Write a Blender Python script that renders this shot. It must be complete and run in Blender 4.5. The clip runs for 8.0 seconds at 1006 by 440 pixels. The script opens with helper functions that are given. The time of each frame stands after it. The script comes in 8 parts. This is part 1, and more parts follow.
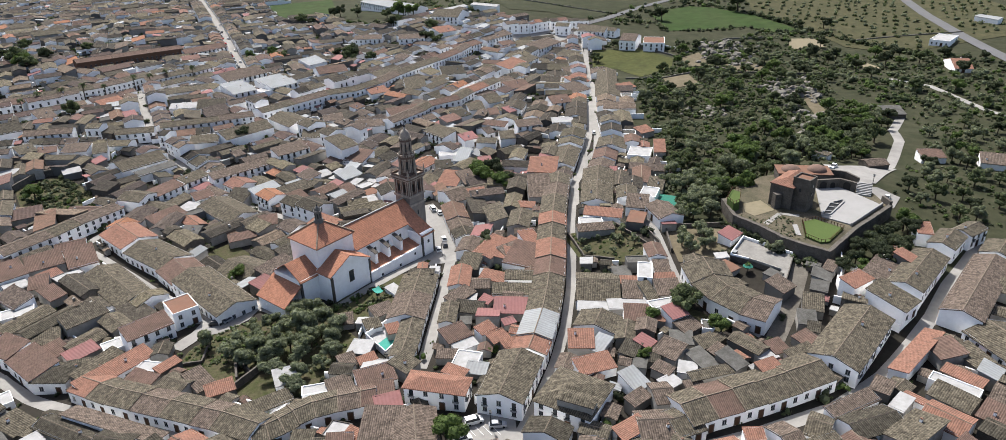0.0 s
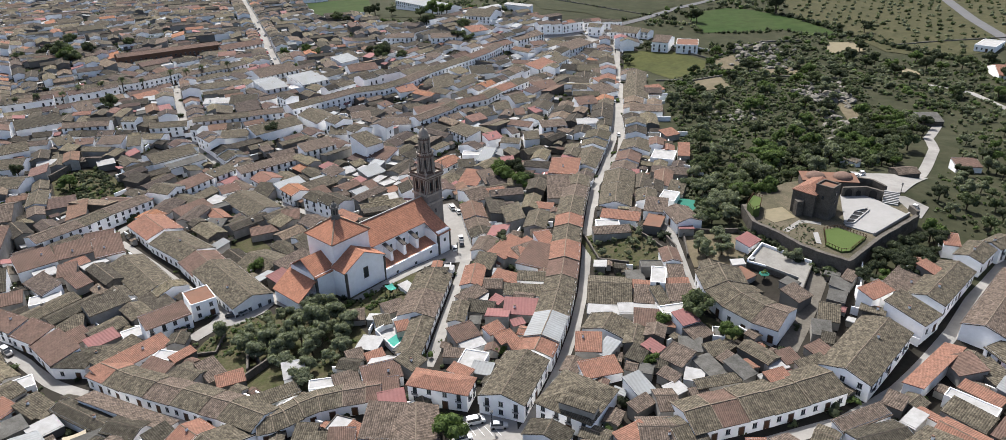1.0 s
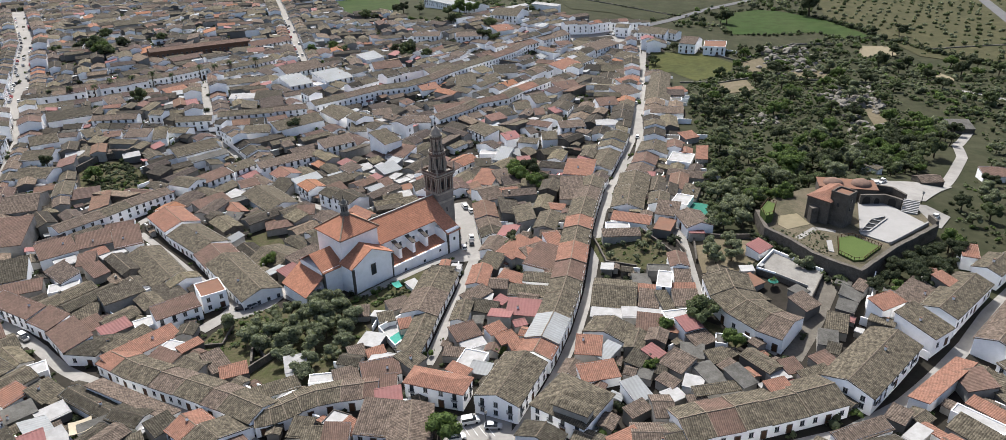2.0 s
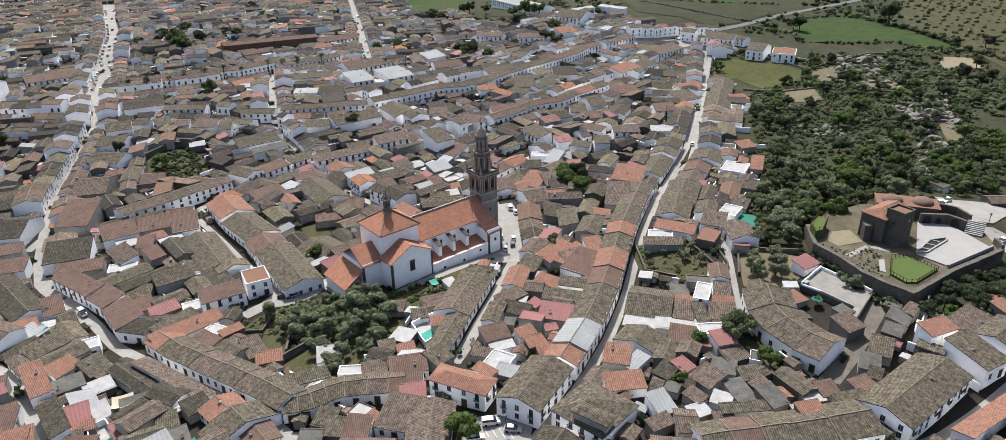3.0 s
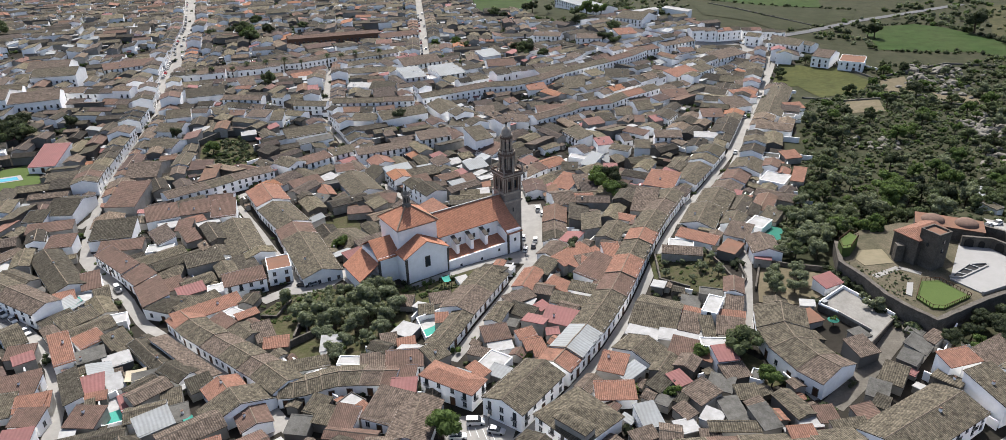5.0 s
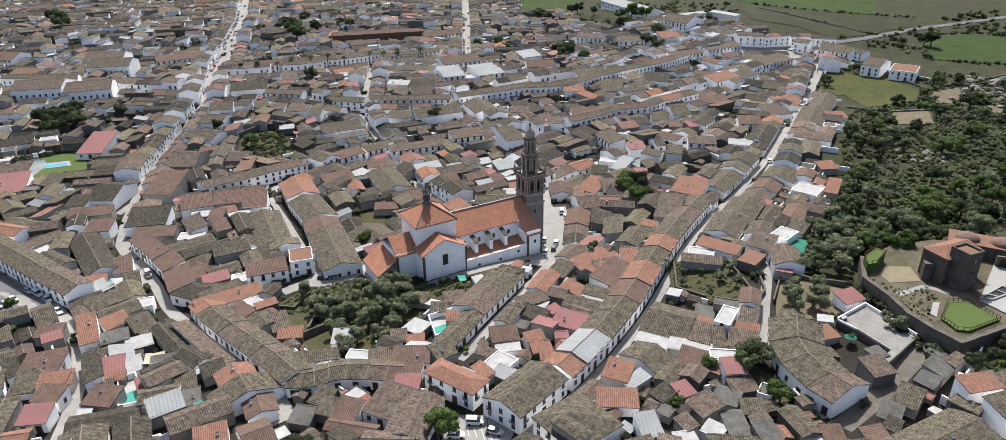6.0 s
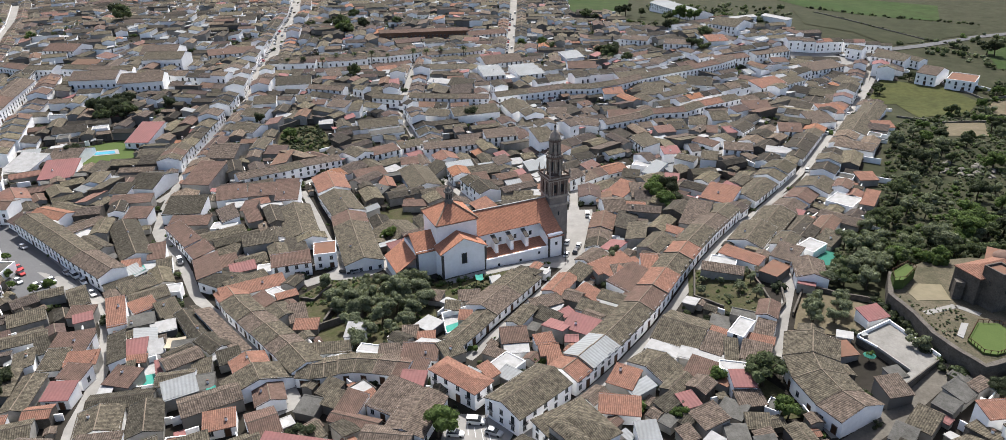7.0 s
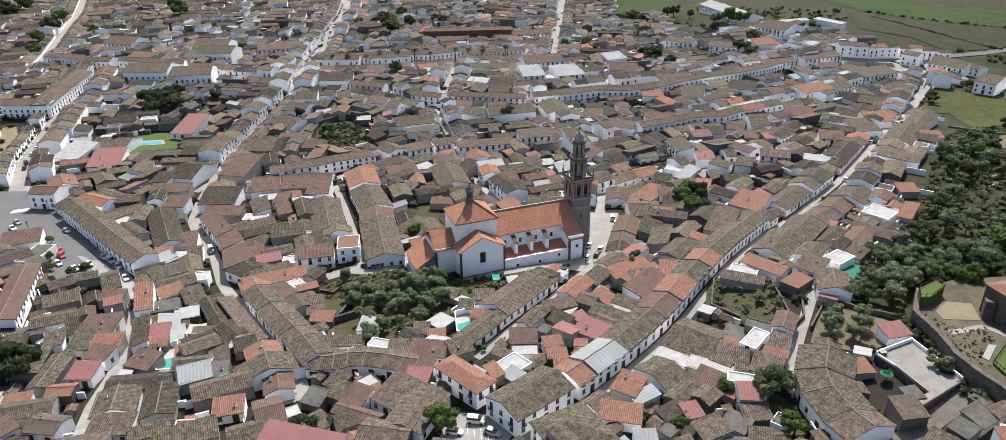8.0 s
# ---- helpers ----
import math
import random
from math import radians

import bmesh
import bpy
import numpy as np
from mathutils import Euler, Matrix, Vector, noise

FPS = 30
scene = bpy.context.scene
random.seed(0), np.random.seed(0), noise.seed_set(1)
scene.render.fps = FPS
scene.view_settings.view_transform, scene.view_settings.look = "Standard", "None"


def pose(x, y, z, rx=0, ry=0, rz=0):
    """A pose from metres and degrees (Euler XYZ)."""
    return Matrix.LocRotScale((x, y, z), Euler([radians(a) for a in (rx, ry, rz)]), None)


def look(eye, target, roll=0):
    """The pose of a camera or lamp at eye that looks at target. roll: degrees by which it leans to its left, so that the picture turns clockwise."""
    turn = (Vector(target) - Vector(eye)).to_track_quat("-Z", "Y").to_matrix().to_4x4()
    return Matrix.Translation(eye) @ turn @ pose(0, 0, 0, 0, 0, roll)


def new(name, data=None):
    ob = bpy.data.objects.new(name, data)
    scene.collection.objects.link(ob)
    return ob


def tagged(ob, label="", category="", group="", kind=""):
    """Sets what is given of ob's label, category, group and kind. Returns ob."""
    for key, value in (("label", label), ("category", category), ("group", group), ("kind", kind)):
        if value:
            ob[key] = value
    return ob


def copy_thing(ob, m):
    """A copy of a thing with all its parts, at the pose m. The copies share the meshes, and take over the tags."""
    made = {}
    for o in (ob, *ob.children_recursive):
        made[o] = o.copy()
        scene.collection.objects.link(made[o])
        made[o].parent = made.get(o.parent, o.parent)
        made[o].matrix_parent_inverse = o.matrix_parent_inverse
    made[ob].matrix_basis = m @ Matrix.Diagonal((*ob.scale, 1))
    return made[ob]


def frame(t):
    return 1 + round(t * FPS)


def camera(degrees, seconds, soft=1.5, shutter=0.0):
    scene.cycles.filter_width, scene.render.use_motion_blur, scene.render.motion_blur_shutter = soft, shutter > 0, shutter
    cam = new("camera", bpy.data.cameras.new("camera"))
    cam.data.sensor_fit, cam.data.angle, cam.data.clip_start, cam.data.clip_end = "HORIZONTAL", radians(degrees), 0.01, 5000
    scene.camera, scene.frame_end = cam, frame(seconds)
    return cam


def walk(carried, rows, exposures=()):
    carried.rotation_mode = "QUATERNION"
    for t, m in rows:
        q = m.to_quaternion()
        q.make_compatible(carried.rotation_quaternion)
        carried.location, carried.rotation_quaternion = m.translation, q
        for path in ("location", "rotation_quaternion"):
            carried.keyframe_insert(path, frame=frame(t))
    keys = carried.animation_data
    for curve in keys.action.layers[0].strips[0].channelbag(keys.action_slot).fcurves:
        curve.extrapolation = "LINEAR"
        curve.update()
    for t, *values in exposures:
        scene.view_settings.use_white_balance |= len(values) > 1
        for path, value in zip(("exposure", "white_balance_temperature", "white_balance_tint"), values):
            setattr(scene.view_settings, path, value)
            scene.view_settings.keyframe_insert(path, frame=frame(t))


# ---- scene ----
cam = camera(69.6, 8.0, soft=0.75)
PATH = [
    (0, (-7.042, 10.294, 118.596), (-7.063, 12.092, 117.72), -1.5),
    (0.5, (-3.757, 10.48, 118.577), (-3.836, 12.277, 117.702), -1.5),
    (1, (-0.297, 10.76, 118.567), (-0.418, 12.554, 117.693), -1.5),
    (2.3, (9.299, 12.145, 118.604), (9.045, 13.926, 117.731), -1.4),
    (2.5, (10.863, 12.447, 118.606), (10.57, 14.223, 117.735), -1.4),
    (3, (14.943, 13.436, 118.588), (14.557, 15.196, 117.719), -1.3),
    (3.5, (19.129, 14.597, 118.571), (18.683, 16.342, 117.703), -1.2),
    (4, (23.378, 15.863, 118.523), (22.887, 17.598, 117.656), -1.2),
    (4.5, (27.63, 17.167, 118.468), (27.1, 18.89, 117.602), -1.1),
    (4.7, (29.356, 17.741, 118.462), (28.808, 19.458, 117.595), -1.2),
    (6, (40.678, 21.96, 118.58), (39.975, 23.621, 117.715), -0.9),
    (6.5, (45.117, 23.951, 118.648), (44.35, 25.584, 117.783), -0.9),
    (7, (49.521, 26.252, 118.723), (48.691, 27.854, 117.859), -0.8),
    (7.5, (53.898, 28.714, 118.823), (53.007, 30.282, 117.959), -0.8),
    (8, (58.294, 31.31, 118.925), (57.342, 32.842, 118.061), -0.8),
]
walk(cam, [(t, look(eye, target, roll)) for t, eye, target, roll in PATH])

# ---- daylight ----
SUN_AZ, SUN_EL = radians(-22), radians(53)
world = bpy.data.worlds.new("sky")
scene.world = world
world.use_nodes = True
wn = world.node_tree
sky = wn.nodes.new("ShaderNodeTexSky")
sky.sky_type, sky.sun_disc = "NISHITA", False
sky.sun_elevation, sky.sun_rotation = SUN_EL, SUN_AZ
sky.air_density, sky.dust_density, sky.ozone_density, sky.altitude = 0.8, 4.0, 0.6, 300
wn.links.new(sky.outputs[0], wn.nodes["Background"].inputs[0])
wn.nodes["Background"].inputs[1].default_value = 0.125
sun = bpy.data.lights.new("sun", "SUN")
sun.energy, sun.angle, sun.color = 4.7, radians(0.6), (1.0, 0.98, 0.955)
to_sun = Vector((math.sin(SUN_AZ) * math.cos(SUN_EL), math.cos(SUN_AZ) * math.cos(SUN_EL), math.sin(SUN_EL)))
new("sun", sun).matrix_world = look((0, 200, 300), Vector((0, 200, 300)) - to_sun)

scene.view_settings.exposure = 0.69

# ---- lie of the land ----
SPOTS = ((-10, 140, 5), (-35, 234, -1.4), (-42, 315, -6), (-130, 300, -9), (-136, 128, 0), (55, 178, 4.5),
         (45, 509, -6), (-187, 500, 0), (-320, 400, 0), (-335, 517, 7), (-60, 622, 10), (-469, 432, 14),
         (113, 557, -3), (-300, 330, 3), (-235, 240, -2), (-380, 286, 8), (108, 256, 16), (43, 289, 0),
         (20, 195, 4), (-100, 236, -8), (-90, 355, -5), (-177, 137, 0.5), (90, 160, 4.5))
SPOTS2 = ((156, 302, 5), (-60, 125, 1.5), (177, 370, 0), (165, 504, -6), (42, 195, 7), (42, 215, 10), (70, 196, 9.5),
          (64, 293, 7), (70, 358, 4), (-138, 163, -6), (-161, 178, -5), (-88, 193, -1.5), (-28, 203, 2), (85, 230, 12.5), (-28, 170, 4), (65, 194, 10.1), (76, 199, 10.8), (63, 213, 13), (69, 205, 12), (60, 228, 14), (78, 201, 12.4), (83, 196, 12.6))
SPOT = np.array(SPOTS + SPOTS2, float)


def ground(x, y):
    """Height of the land: spot heights, blended by distance."""
    w = 1.0 / ((SPOT[:, 0] - x) ** 2 + (SPOT[:, 1] - y) ** 2 + 300.0) ** 1.5
    return float((w * SPOT[:, 2]).sum() / w.sum())


# ---- materials ----
MATS = {}


def material(name, base, rough=0.9, metal=0.0, vary=0.15, grain=0.6, grain_amt=0.25, stain=None, stain_scale=0.15,
             stain_amt=0.5, rows=0.0, rows_amt=0.6, bump=0.3, spec=0.05, tint=0.0, sheet=False, cell_amt=0.6, leaf=0.0):
    """A surface with grain, stains at a larger scale, a shift from thing to thing, and (rows) ribs down the slope."""
    m = bpy.data.materials.new(name)
    m.use_nodes = True
    nt = m.node_tree
    N, L = nt.nodes, nt.links
    bsdf = N["Principled BSDF"]
    bsdf.inputs["Roughness"].default_value = rough
    bsdf.inputs["Metallic"].default_value = metal
    bsdf.inputs["Specular IOR Level"].default_value = spec

    def math_node(op, a, b, c=None):
        n = N.new("ShaderNodeMath")
        n.operation = op
        for i, v in enumerate((a, b, c)):
            if v is None:
                continue
            if isinstance(v, (int, float)):
                n.inputs[i].default_value = v
            else:
                L.new(v, n.inputs[i])
        return n.outputs[0]

    def mix(fac, a, b, blend="MIX"):
        n = N.new("ShaderNodeMix")
        n.data_type, n.blend_type = "RGBA", blend
        for i, v in ((0, fac), (6, a), (7, b)):
            if isinstance(v, (int, float)):
                n.inputs[i].default_value = v
            elif isinstance(v, tuple):
                n.inputs[i].default_value = (*v, 1)
            else:
                L.new(v, n.inputs[i])
        return n.outputs[2]

    tc = N.new("ShaderNodeTexCoord")
    geo = N.new("ShaderNodeNewGeometry")
    info = N.new("ShaderNodeObjectInfo")
    pos = geo.outputs["Position"]
    g = N.new("ShaderNodeTexNoise")
    g.inputs["Scale"].default_value, g.inputs["Detail"].default_value = grain, 6
    g.inputs["Roughness"].default_value = 0.7
    L.new(pos, g.inputs["Vector"])
    col = mix(0.0, tuple(base), tuple(base))
    if stain:
        sn = N.new("ShaderNodeTexNoise")
        sn.inputs["Scale"].default_value, sn.inputs["Detail"].default_value = stain_scale, 5
        sn.inputs["Roughness"].default_value = 0.65
        L.new(pos, sn.inputs["Vector"])
        f = math_node("MULTIPLY_ADD", sn.outputs[0], 3.0, -1.1)
        f = math_node("MINIMUM", math_node("MAXIMUM", f, 0.0), 1.0)
        f = math_node("MULTIPLY", f, stain_amt)
        col = mix(f, col, tuple(stain))
    k = math_node("MULTIPLY_ADD", g.outputs[0], 2 * grain_amt * 1.6, 1 - grain_amt * 1.6)
    k2 = math_node("MULTIPLY_ADD", geo.outputs["Random Per Island"], 2 * vary, 1 - vary)
    k = math_node("MULTIPLY", k, k2)
    height = g.outputs[0]
    if rows:
        uv = N.new("ShaderNodeUVMap")
        sep = N.new("ShaderNodeSeparateXYZ")
        L.new(uv.outputs[0], sep.inputs[0])
        wob = N.new("ShaderNodeTexNoise")
        wob.inputs["Scale"].default_value = 0.5
        L.new(pos, wob.inputs["Vector"])
        u = math_node("MULTIPLY_ADD", wob.outputs[0], rows * 0.45, sep.outputs[0])
        sn2 = math_node("SINE", math_node("MULTIPLY", u, 2 * math.pi / rows), 0.0)
        wave = math_node("MULTIPLY_ADD", sn2, 0.5, 0.5)
        # single tiles differ in tone down each row
        cell = N.new("ShaderNodeTexWhiteNoise")
        cell.noise_dimensions = "2D"
        cmb = N.new("ShaderNodeCombineXYZ")
        L.new(math_node("FLOOR", math_node("DIVIDE", u, rows), 0.0), cmb.inputs[0])
        L.new(math_node("FLOOR", math_node("DIVIDE", sep.outputs[1], 0.42), 0.0), cmb.inputs[1])
        L.new(cmb.outputs[0], cell.inputs["Vector"])
        k = math_node("MULTIPLY", k, math_node("MULTIPLY_ADD", math_node("POWER", wave, 0.7), rows_amt, 1 - rows_amt * 0.62))
        k = math_node("MULTIPLY", k, math_node("MULTIPLY_ADD", cell.outputs["Value"], 0.08 if sheet else cell_amt, 0.96 if sheet else 1 - cell_amt / 2))
        height = math_node("MULTIPLY_ADD", wave, 1.2, g.outputs[0])
    rgb = N.new("ShaderNodeCombineColor")
    for i in range(3):
        L.new(k, rgb.inputs[i])
    col = mix(1.0, col, rgb.outputs[0], "MULTIPLY")
    if tint:
        hs = N.new("ShaderNodeHueSaturation")
        L.new(col, hs.inputs["Color"])
        L.new(math_node("MULTIPLY_ADD", geo.outputs["Random Per Island"], tint, 0.5 - tint / 2), hs.inputs["Hue"])
        L.new(math_node("MULTIPLY_ADD", geo.outputs["Random Per Island"], 0.4, 0.65), hs.inputs["Saturation"])
        col = hs.outputs[0]
    L.new(col, bsdf.inputs["Base Color"])
    if bump:
        b = N.new("ShaderNodeBump")
        b.inputs["Strength"].default_value, b.inputs["Distance"].default_value = bump, 0.12
        L.new(height, b.inputs["Height"])
        L.new(b.outputs[0], bsdf.inputs["Normal"])
    if leaf:
        thin, both = N.new("ShaderNodeBsdfTranslucent"), N.new("ShaderNodeMixShader")
        L.new(mix(1.0, col, (1.25, 1.3, 0.9), "MULTIPLY"), thin.inputs["Color"])
        both.inputs[0].default_value = leaf
        L.new(bsdf.outputs[0], both.inputs[1])
        L.new(thin.outputs[0], both.inputs[2])
        L.new(both.outputs[0], N["Material Output"].inputs["Surface"])
    MATS[name] = m
    return m


material("tile_old", (0.104, 0.088, 0.063), stain=(0.027, 0.024, 0.018), stain_scale=0.8, stain_amt=0.8, rows=0.5, rows_amt=0.6, grain=4.5, grain_amt=0.55, vary=0.5, tint=0.02, cell_amt=0.7)
material("tile_mossy", (0.064, 0.056, 0.042), stain=(0.020, 0.018, 0.014), stain_scale=0.8, stain_amt=0.8, rows=0.5, rows_amt=0.6, grain=4.5, grain_amt=0.55, vary=0.45, tint=0.02, cell_amt=0.7)
material("tile_tan", (0.118, 0.089, 0.070), stain=(0.044, 0.035, 0.027), stain_scale=0.8, stain_amt=0.75, rows=0.5, rows_amt=0.6, grain=4.5, grain_amt=0.55, vary=0.4, tint=0.02, cell_amt=0.7)
material("tile_orange", (0.207, 0.096, 0.062), stain=(0.117, 0.068, 0.050), stain_scale=0.5, stain_amt=0.65, rows=0.45, rows_amt=0.5, grain=1.8, grain_amt=0.32, vary=0.25, tint=0.015, cell_amt=0.3)
material("tile_red", (0.122, 0.075, 0.058), stain=(0.067, 0.049, 0.037), stain_scale=0.3, stain_amt=0.7, rows=0.45, grain=1.0, vary=0.3, tint=0.015, cell_amt=0.3, rows_amt=0.5)
material("ridge_tile", (0.190, 0.155, 0.120), stain=(0.095, 0.078, 0.060), stain_scale=0.6, stain_amt=0.7, grain=2.5, grain_amt=0.4, vary=0.3)
material("sheet_grey", (0.235, 0.247, 0.250), rough=0.85, stain=(0.155, 0.151, 0.140), stain_scale=0.12, stain_amt=0.5, rows=0.9, rows_amt=0.12, grain=1.0, grain_amt=0.08, vary=0.3, spec=0.15, sheet=True)
material("sheet_pink", (0.209, 0.098, 0.092), rough=0.7, stain=(0.158, 0.088, 0.082), stain_scale=0.15, stain_amt=0.6, rows=0.9, rows_amt=0.12, grain=1.0, grain_amt=0.1, vary=0.2, sheet=True)
material("terrace_white", (0.330, 0.328, 0.322), stain=(0.190, 0.184, 0.172), stain_scale=0.45, stain_amt=0.6, grain_amt=0.12, vary=0.12, bump=0.1)
material("terrace_clay", (0.164, 0.091, 0.064), stain=(0.114, 0.082, 0.064), stain_scale=0.25, grain_amt=0.15, vary=0.15, bump=0.1)
material("whitewash", (0.935, 0.930, 0.920), stain=(0.760, 0.745, 0.710), stain_scale=0.3, stain_amt=0.4, grain=0.8, grain_amt=0.08, vary=0.06, bump=0.12)
# dirty whitewash, its base dimmed to stand in for back-yard shade
material("wall_dirty_shaded", (0.316, 0.302, 0.278), stain=(0.198, 0.186, 0.162), stain_scale=0.4, stain_amt=0.7, grain=0.9, grain_amt=0.15, vary=0.2, bump=0.15)
material("brick_brown", (0.148, 0.085, 0.057), stain=(0.103, 0.062, 0.046), stain_scale=0.4, stain_amt=0.5, grain=3, grain_amt=0.2, vary=0.1, bump=0.1)
material("plaster_grey", (0.150, 0.145, 0.136), stain=(0.095, 0.089, 0.079), stain_scale=0.3, stain_amt=0.7, grain_amt=0.2, vary=0.2, bump=0.2)
material("rubble_stone", (0.112, 0.101, 0.088), stain=(0.056, 0.050, 0.043), stain_scale=0.5, stain_amt=0.8, grain=2.2, grain_amt=0.45, vary=0.15, bump=0.8)
material("cement_roof", (0.105, 0.102, 0.094), stain=(0.050, 0.048, 0.042), stain_scale=0.5, stain_amt=0.8, grain=2.5, grain_amt=0.35, vary=0.3, bump=0.3)
# earth darkened to near black, so gaps between houses read as shade
material("town_dirt_shaded", (0.032, 0.028, 0.024), stain=(0.016, 0.016, 0.011), stain_scale=0.07, stain_amt=0.7, grain=0.6, grain_amt=0.25, vary=0)
material("street_concrete", (0.250, 0.241, 0.225), stain=(0.165, 0.158, 0.146), stain_scale=0.12, stain_amt=0.7, grain=0.5, grain_amt=0.15, vary=0.06, bump=0.1)
material("glass_dark", (0.030, 0.035, 0.040), rough=0.15, vary=0.3, bump=0, spec=0.5, grain_amt=0.1)
material("wood_brown", (0.068, 0.037, 0.023), rough=0.6, vary=0.4, bump=0.1)
material("iron_dark", (0.030, 0.030, 0.030), rough=0.5, metal=0.5, vary=0.2, bump=0)
M = MATS


# ---- small builders ----
def mesh(name, verts, faces, mats, uv=False, slots=None, smooth=False):
    me = bpy.data.meshes.new(name)
    me.from_pydata([tuple(v) for v in verts], [], faces)
    for m in mats:
        me.materials.append(M[m])
    if slots is not None:
        me.polygons.foreach_set("material_index", slots)
    if uv:
        lay = me.uv_layers.new(name="slope")
        for p in me.polygons:
            n = p.normal
            down = Vector((0, 0, -1)) - n * -n.z
            if down.length < 0.02:
                down = Vector((0, -1, 0))
            down.normalize()
            along = n.cross(down)
            for li in p.loop_indices:
                v = me.vertices[me.loops[li].vertex_index].co
                lay.data[li].uv = (v.dot(along), v.dot(down))
    if smooth:
        me.polygons.foreach_set("use_smooth", [True] * len(me.polygons))
    return me


def under(name, me, parent, m=None, label=""):
    ob = new(name, me)
    ob.parent = parent
    if m is not None:
        ob.matrix_basis = m
    return tagged(ob, label)


BOXF = [(0, 3, 2, 1), (4, 5, 6, 7), (0, 1, 5, 4), (1, 2, 6, 5), (2, 3, 7, 6), (3, 0, 4, 7)]


def boxv(x0, y0, z0, x1, y1, z1):
    return [(x0, y0, z0), (x1, y0, z0), (x1, y1, z0), (x0, y1, z0), (x0, y0, z1), (x1, y0, z1), (x1, y1, z1), (x0, y1, z1)]


def boxes(name, mat, *bs):
    v, f = [], []
    for b in bs:
        o = len(v)
        v += boxv(*b)
        f += [tuple(i + o for i in q) for q in BOXF]
    return mesh(name, v, f, [mat])


def slab(verts, faces, thick):
    """Closes an open roof skin downwards by thick."""
    n = len(verts)
    v = list(verts) + [(a, b, c - thick) for a, b, c in verts]
    f = list(faces) + [tuple(i + n for i in reversed(q)) for q in faces]
    edges = {}
    for q in faces:
        for i in range(len(q)):
            a, b = q[i], q[(i + 1) % len(q)]
            if (b, a) in edges:
                del edges[(b, a)]
            else:
                edges[(a, b)] = 1
    f += [(b, a, a + n, b + n) for a, b in edges]
    return v, f


# ---- windows and doors, shared by all houses ----
def multi(name, *parts):
    """One mesh out of boxes of several materials: (material, box), ..."""
    names = []
    v, f, s = [], [], []
    for mt, b in parts:
        if mt not in names:
            names.append(mt)
        o = len(v)
        v += boxv(*b)
        f += [tuple(i + o for i in q) for q in BOXF]
        s += [names.index(mt)] * 6
    return mesh(name, v, f, names, slots=s)


WINDOW = multi("window", ("glass_dark", (-0.5, -0.04, 0, 0.5, 0.1, 1.35)), ("terrace_white", (-0.03, -0.07, 0, 0.03, -0.03, 1.3)),
               ("terrace_white", (-0.62, -0.14, -0.12, 0.62, 0.05, 0)), ("terrace_white", (-0.6, -0.07, 1.3, 0.6, 0.05, 1.42)))
BALCONY = multi("balcony_window", ("glass_dark", (-0.5, -0.04, 0, 0.5, 0.1, 2.1)))
SLAB = multi("balcony_slab", ("terrace_white", (-0.75, -0.5, -0.14, 0.75, 0.05, -0.02)))


def railing_mesh():
    """A railing in one piece: a comb of bars under a top rail."""
    out = [(-0.73, 0.93), (-0.73, 0.0)]
    for i in range(8):
        u = -0.73 + 0.2 * i
        out += [(u + 0.05, 0.0), (u + 0.05, 0.84), (min(u + 0.2, 0.73), 0.84), (min(u + 0.2, 0.73), 0.0)] if i < 7 else [(0.73, 0.93)]
    n = len(out)
    v = [(a, -0.49, b) for a, b in out] + [(a, -0.45, b) for a, b in out]
    f = [tuple(range(n)), tuple(reversed(range(n, 2 * n)))] + [((i + 1) % n, i, n + i, n + (i + 1) % n) for i in range(n)]
    return mesh("railing", v, f, ["iron_dark"])


RAILING = railing_mesh()
DOOR = multi("door", ("wood_brown", (-0.6, -0.04, 0, 0.6, 0.1, 2.2)), ("plaster_grey", (-0.78, -0.03, 0, -0.6, 0.05, 2.2)), ("plaster_grey", (0.6, -0.03, 0, 0.78, 0.05, 2.2)), ("plaster_grey", (-0.78, -0.03, 2.2, 0.78, 0.05, 2.4)))
CHIMNEY = multi("chimney", ("whitewash", (-0.26, -0.26, -1.0, 0.26, 0.26, 0.75)), ("tile_red", (-0.33, -0.33, 0.75, 0.33, 0.33, 0.84)), ("tile_red", (-0.2, -0.2, 0.84, 0.2, 0.2, 0.98)))

# ---- occupied plan, one metre cells ----
OX, OY, OW, OH = -840, 40, 1140, 800
TAKEN = np.zeros((OW, OH), np.uint8)


def cells(x, y, w, d, rot, shrink=0.0):
    c, s = math.cos(rot), math.sin(rot)
    nu, nv = max(2, int(w / 0.7)), max(2, int(d / 0.7))
    u, v = np.meshgrid(np.linspace(-w / 2 + shrink, w / 2 - shrink, nu), np.linspace(-d / 2 + shrink, d / 2 - shrink, nv))
    i = (x + u * c - v * s - OX).astype(int)
    j = (y + u * s + v * c - OY).astype(int)
    ok = (i >= 0) & (j >= 0) & (i < OW) & (j < OH)
    return i[ok], j[ok]


def share(x, y, w, d, rot):
    """How much of a footprint is taken already."""
    i, j = cells(x, y, w, d, rot, 0.5)
    return 1.0 if not len(i) else float((TAKEN[i, j] > 0).mean())


def take(x, y, w, d, rot, v=1):
    i, j = cells(x, y, w, d, rot)
    TAKEN[i, j] = v


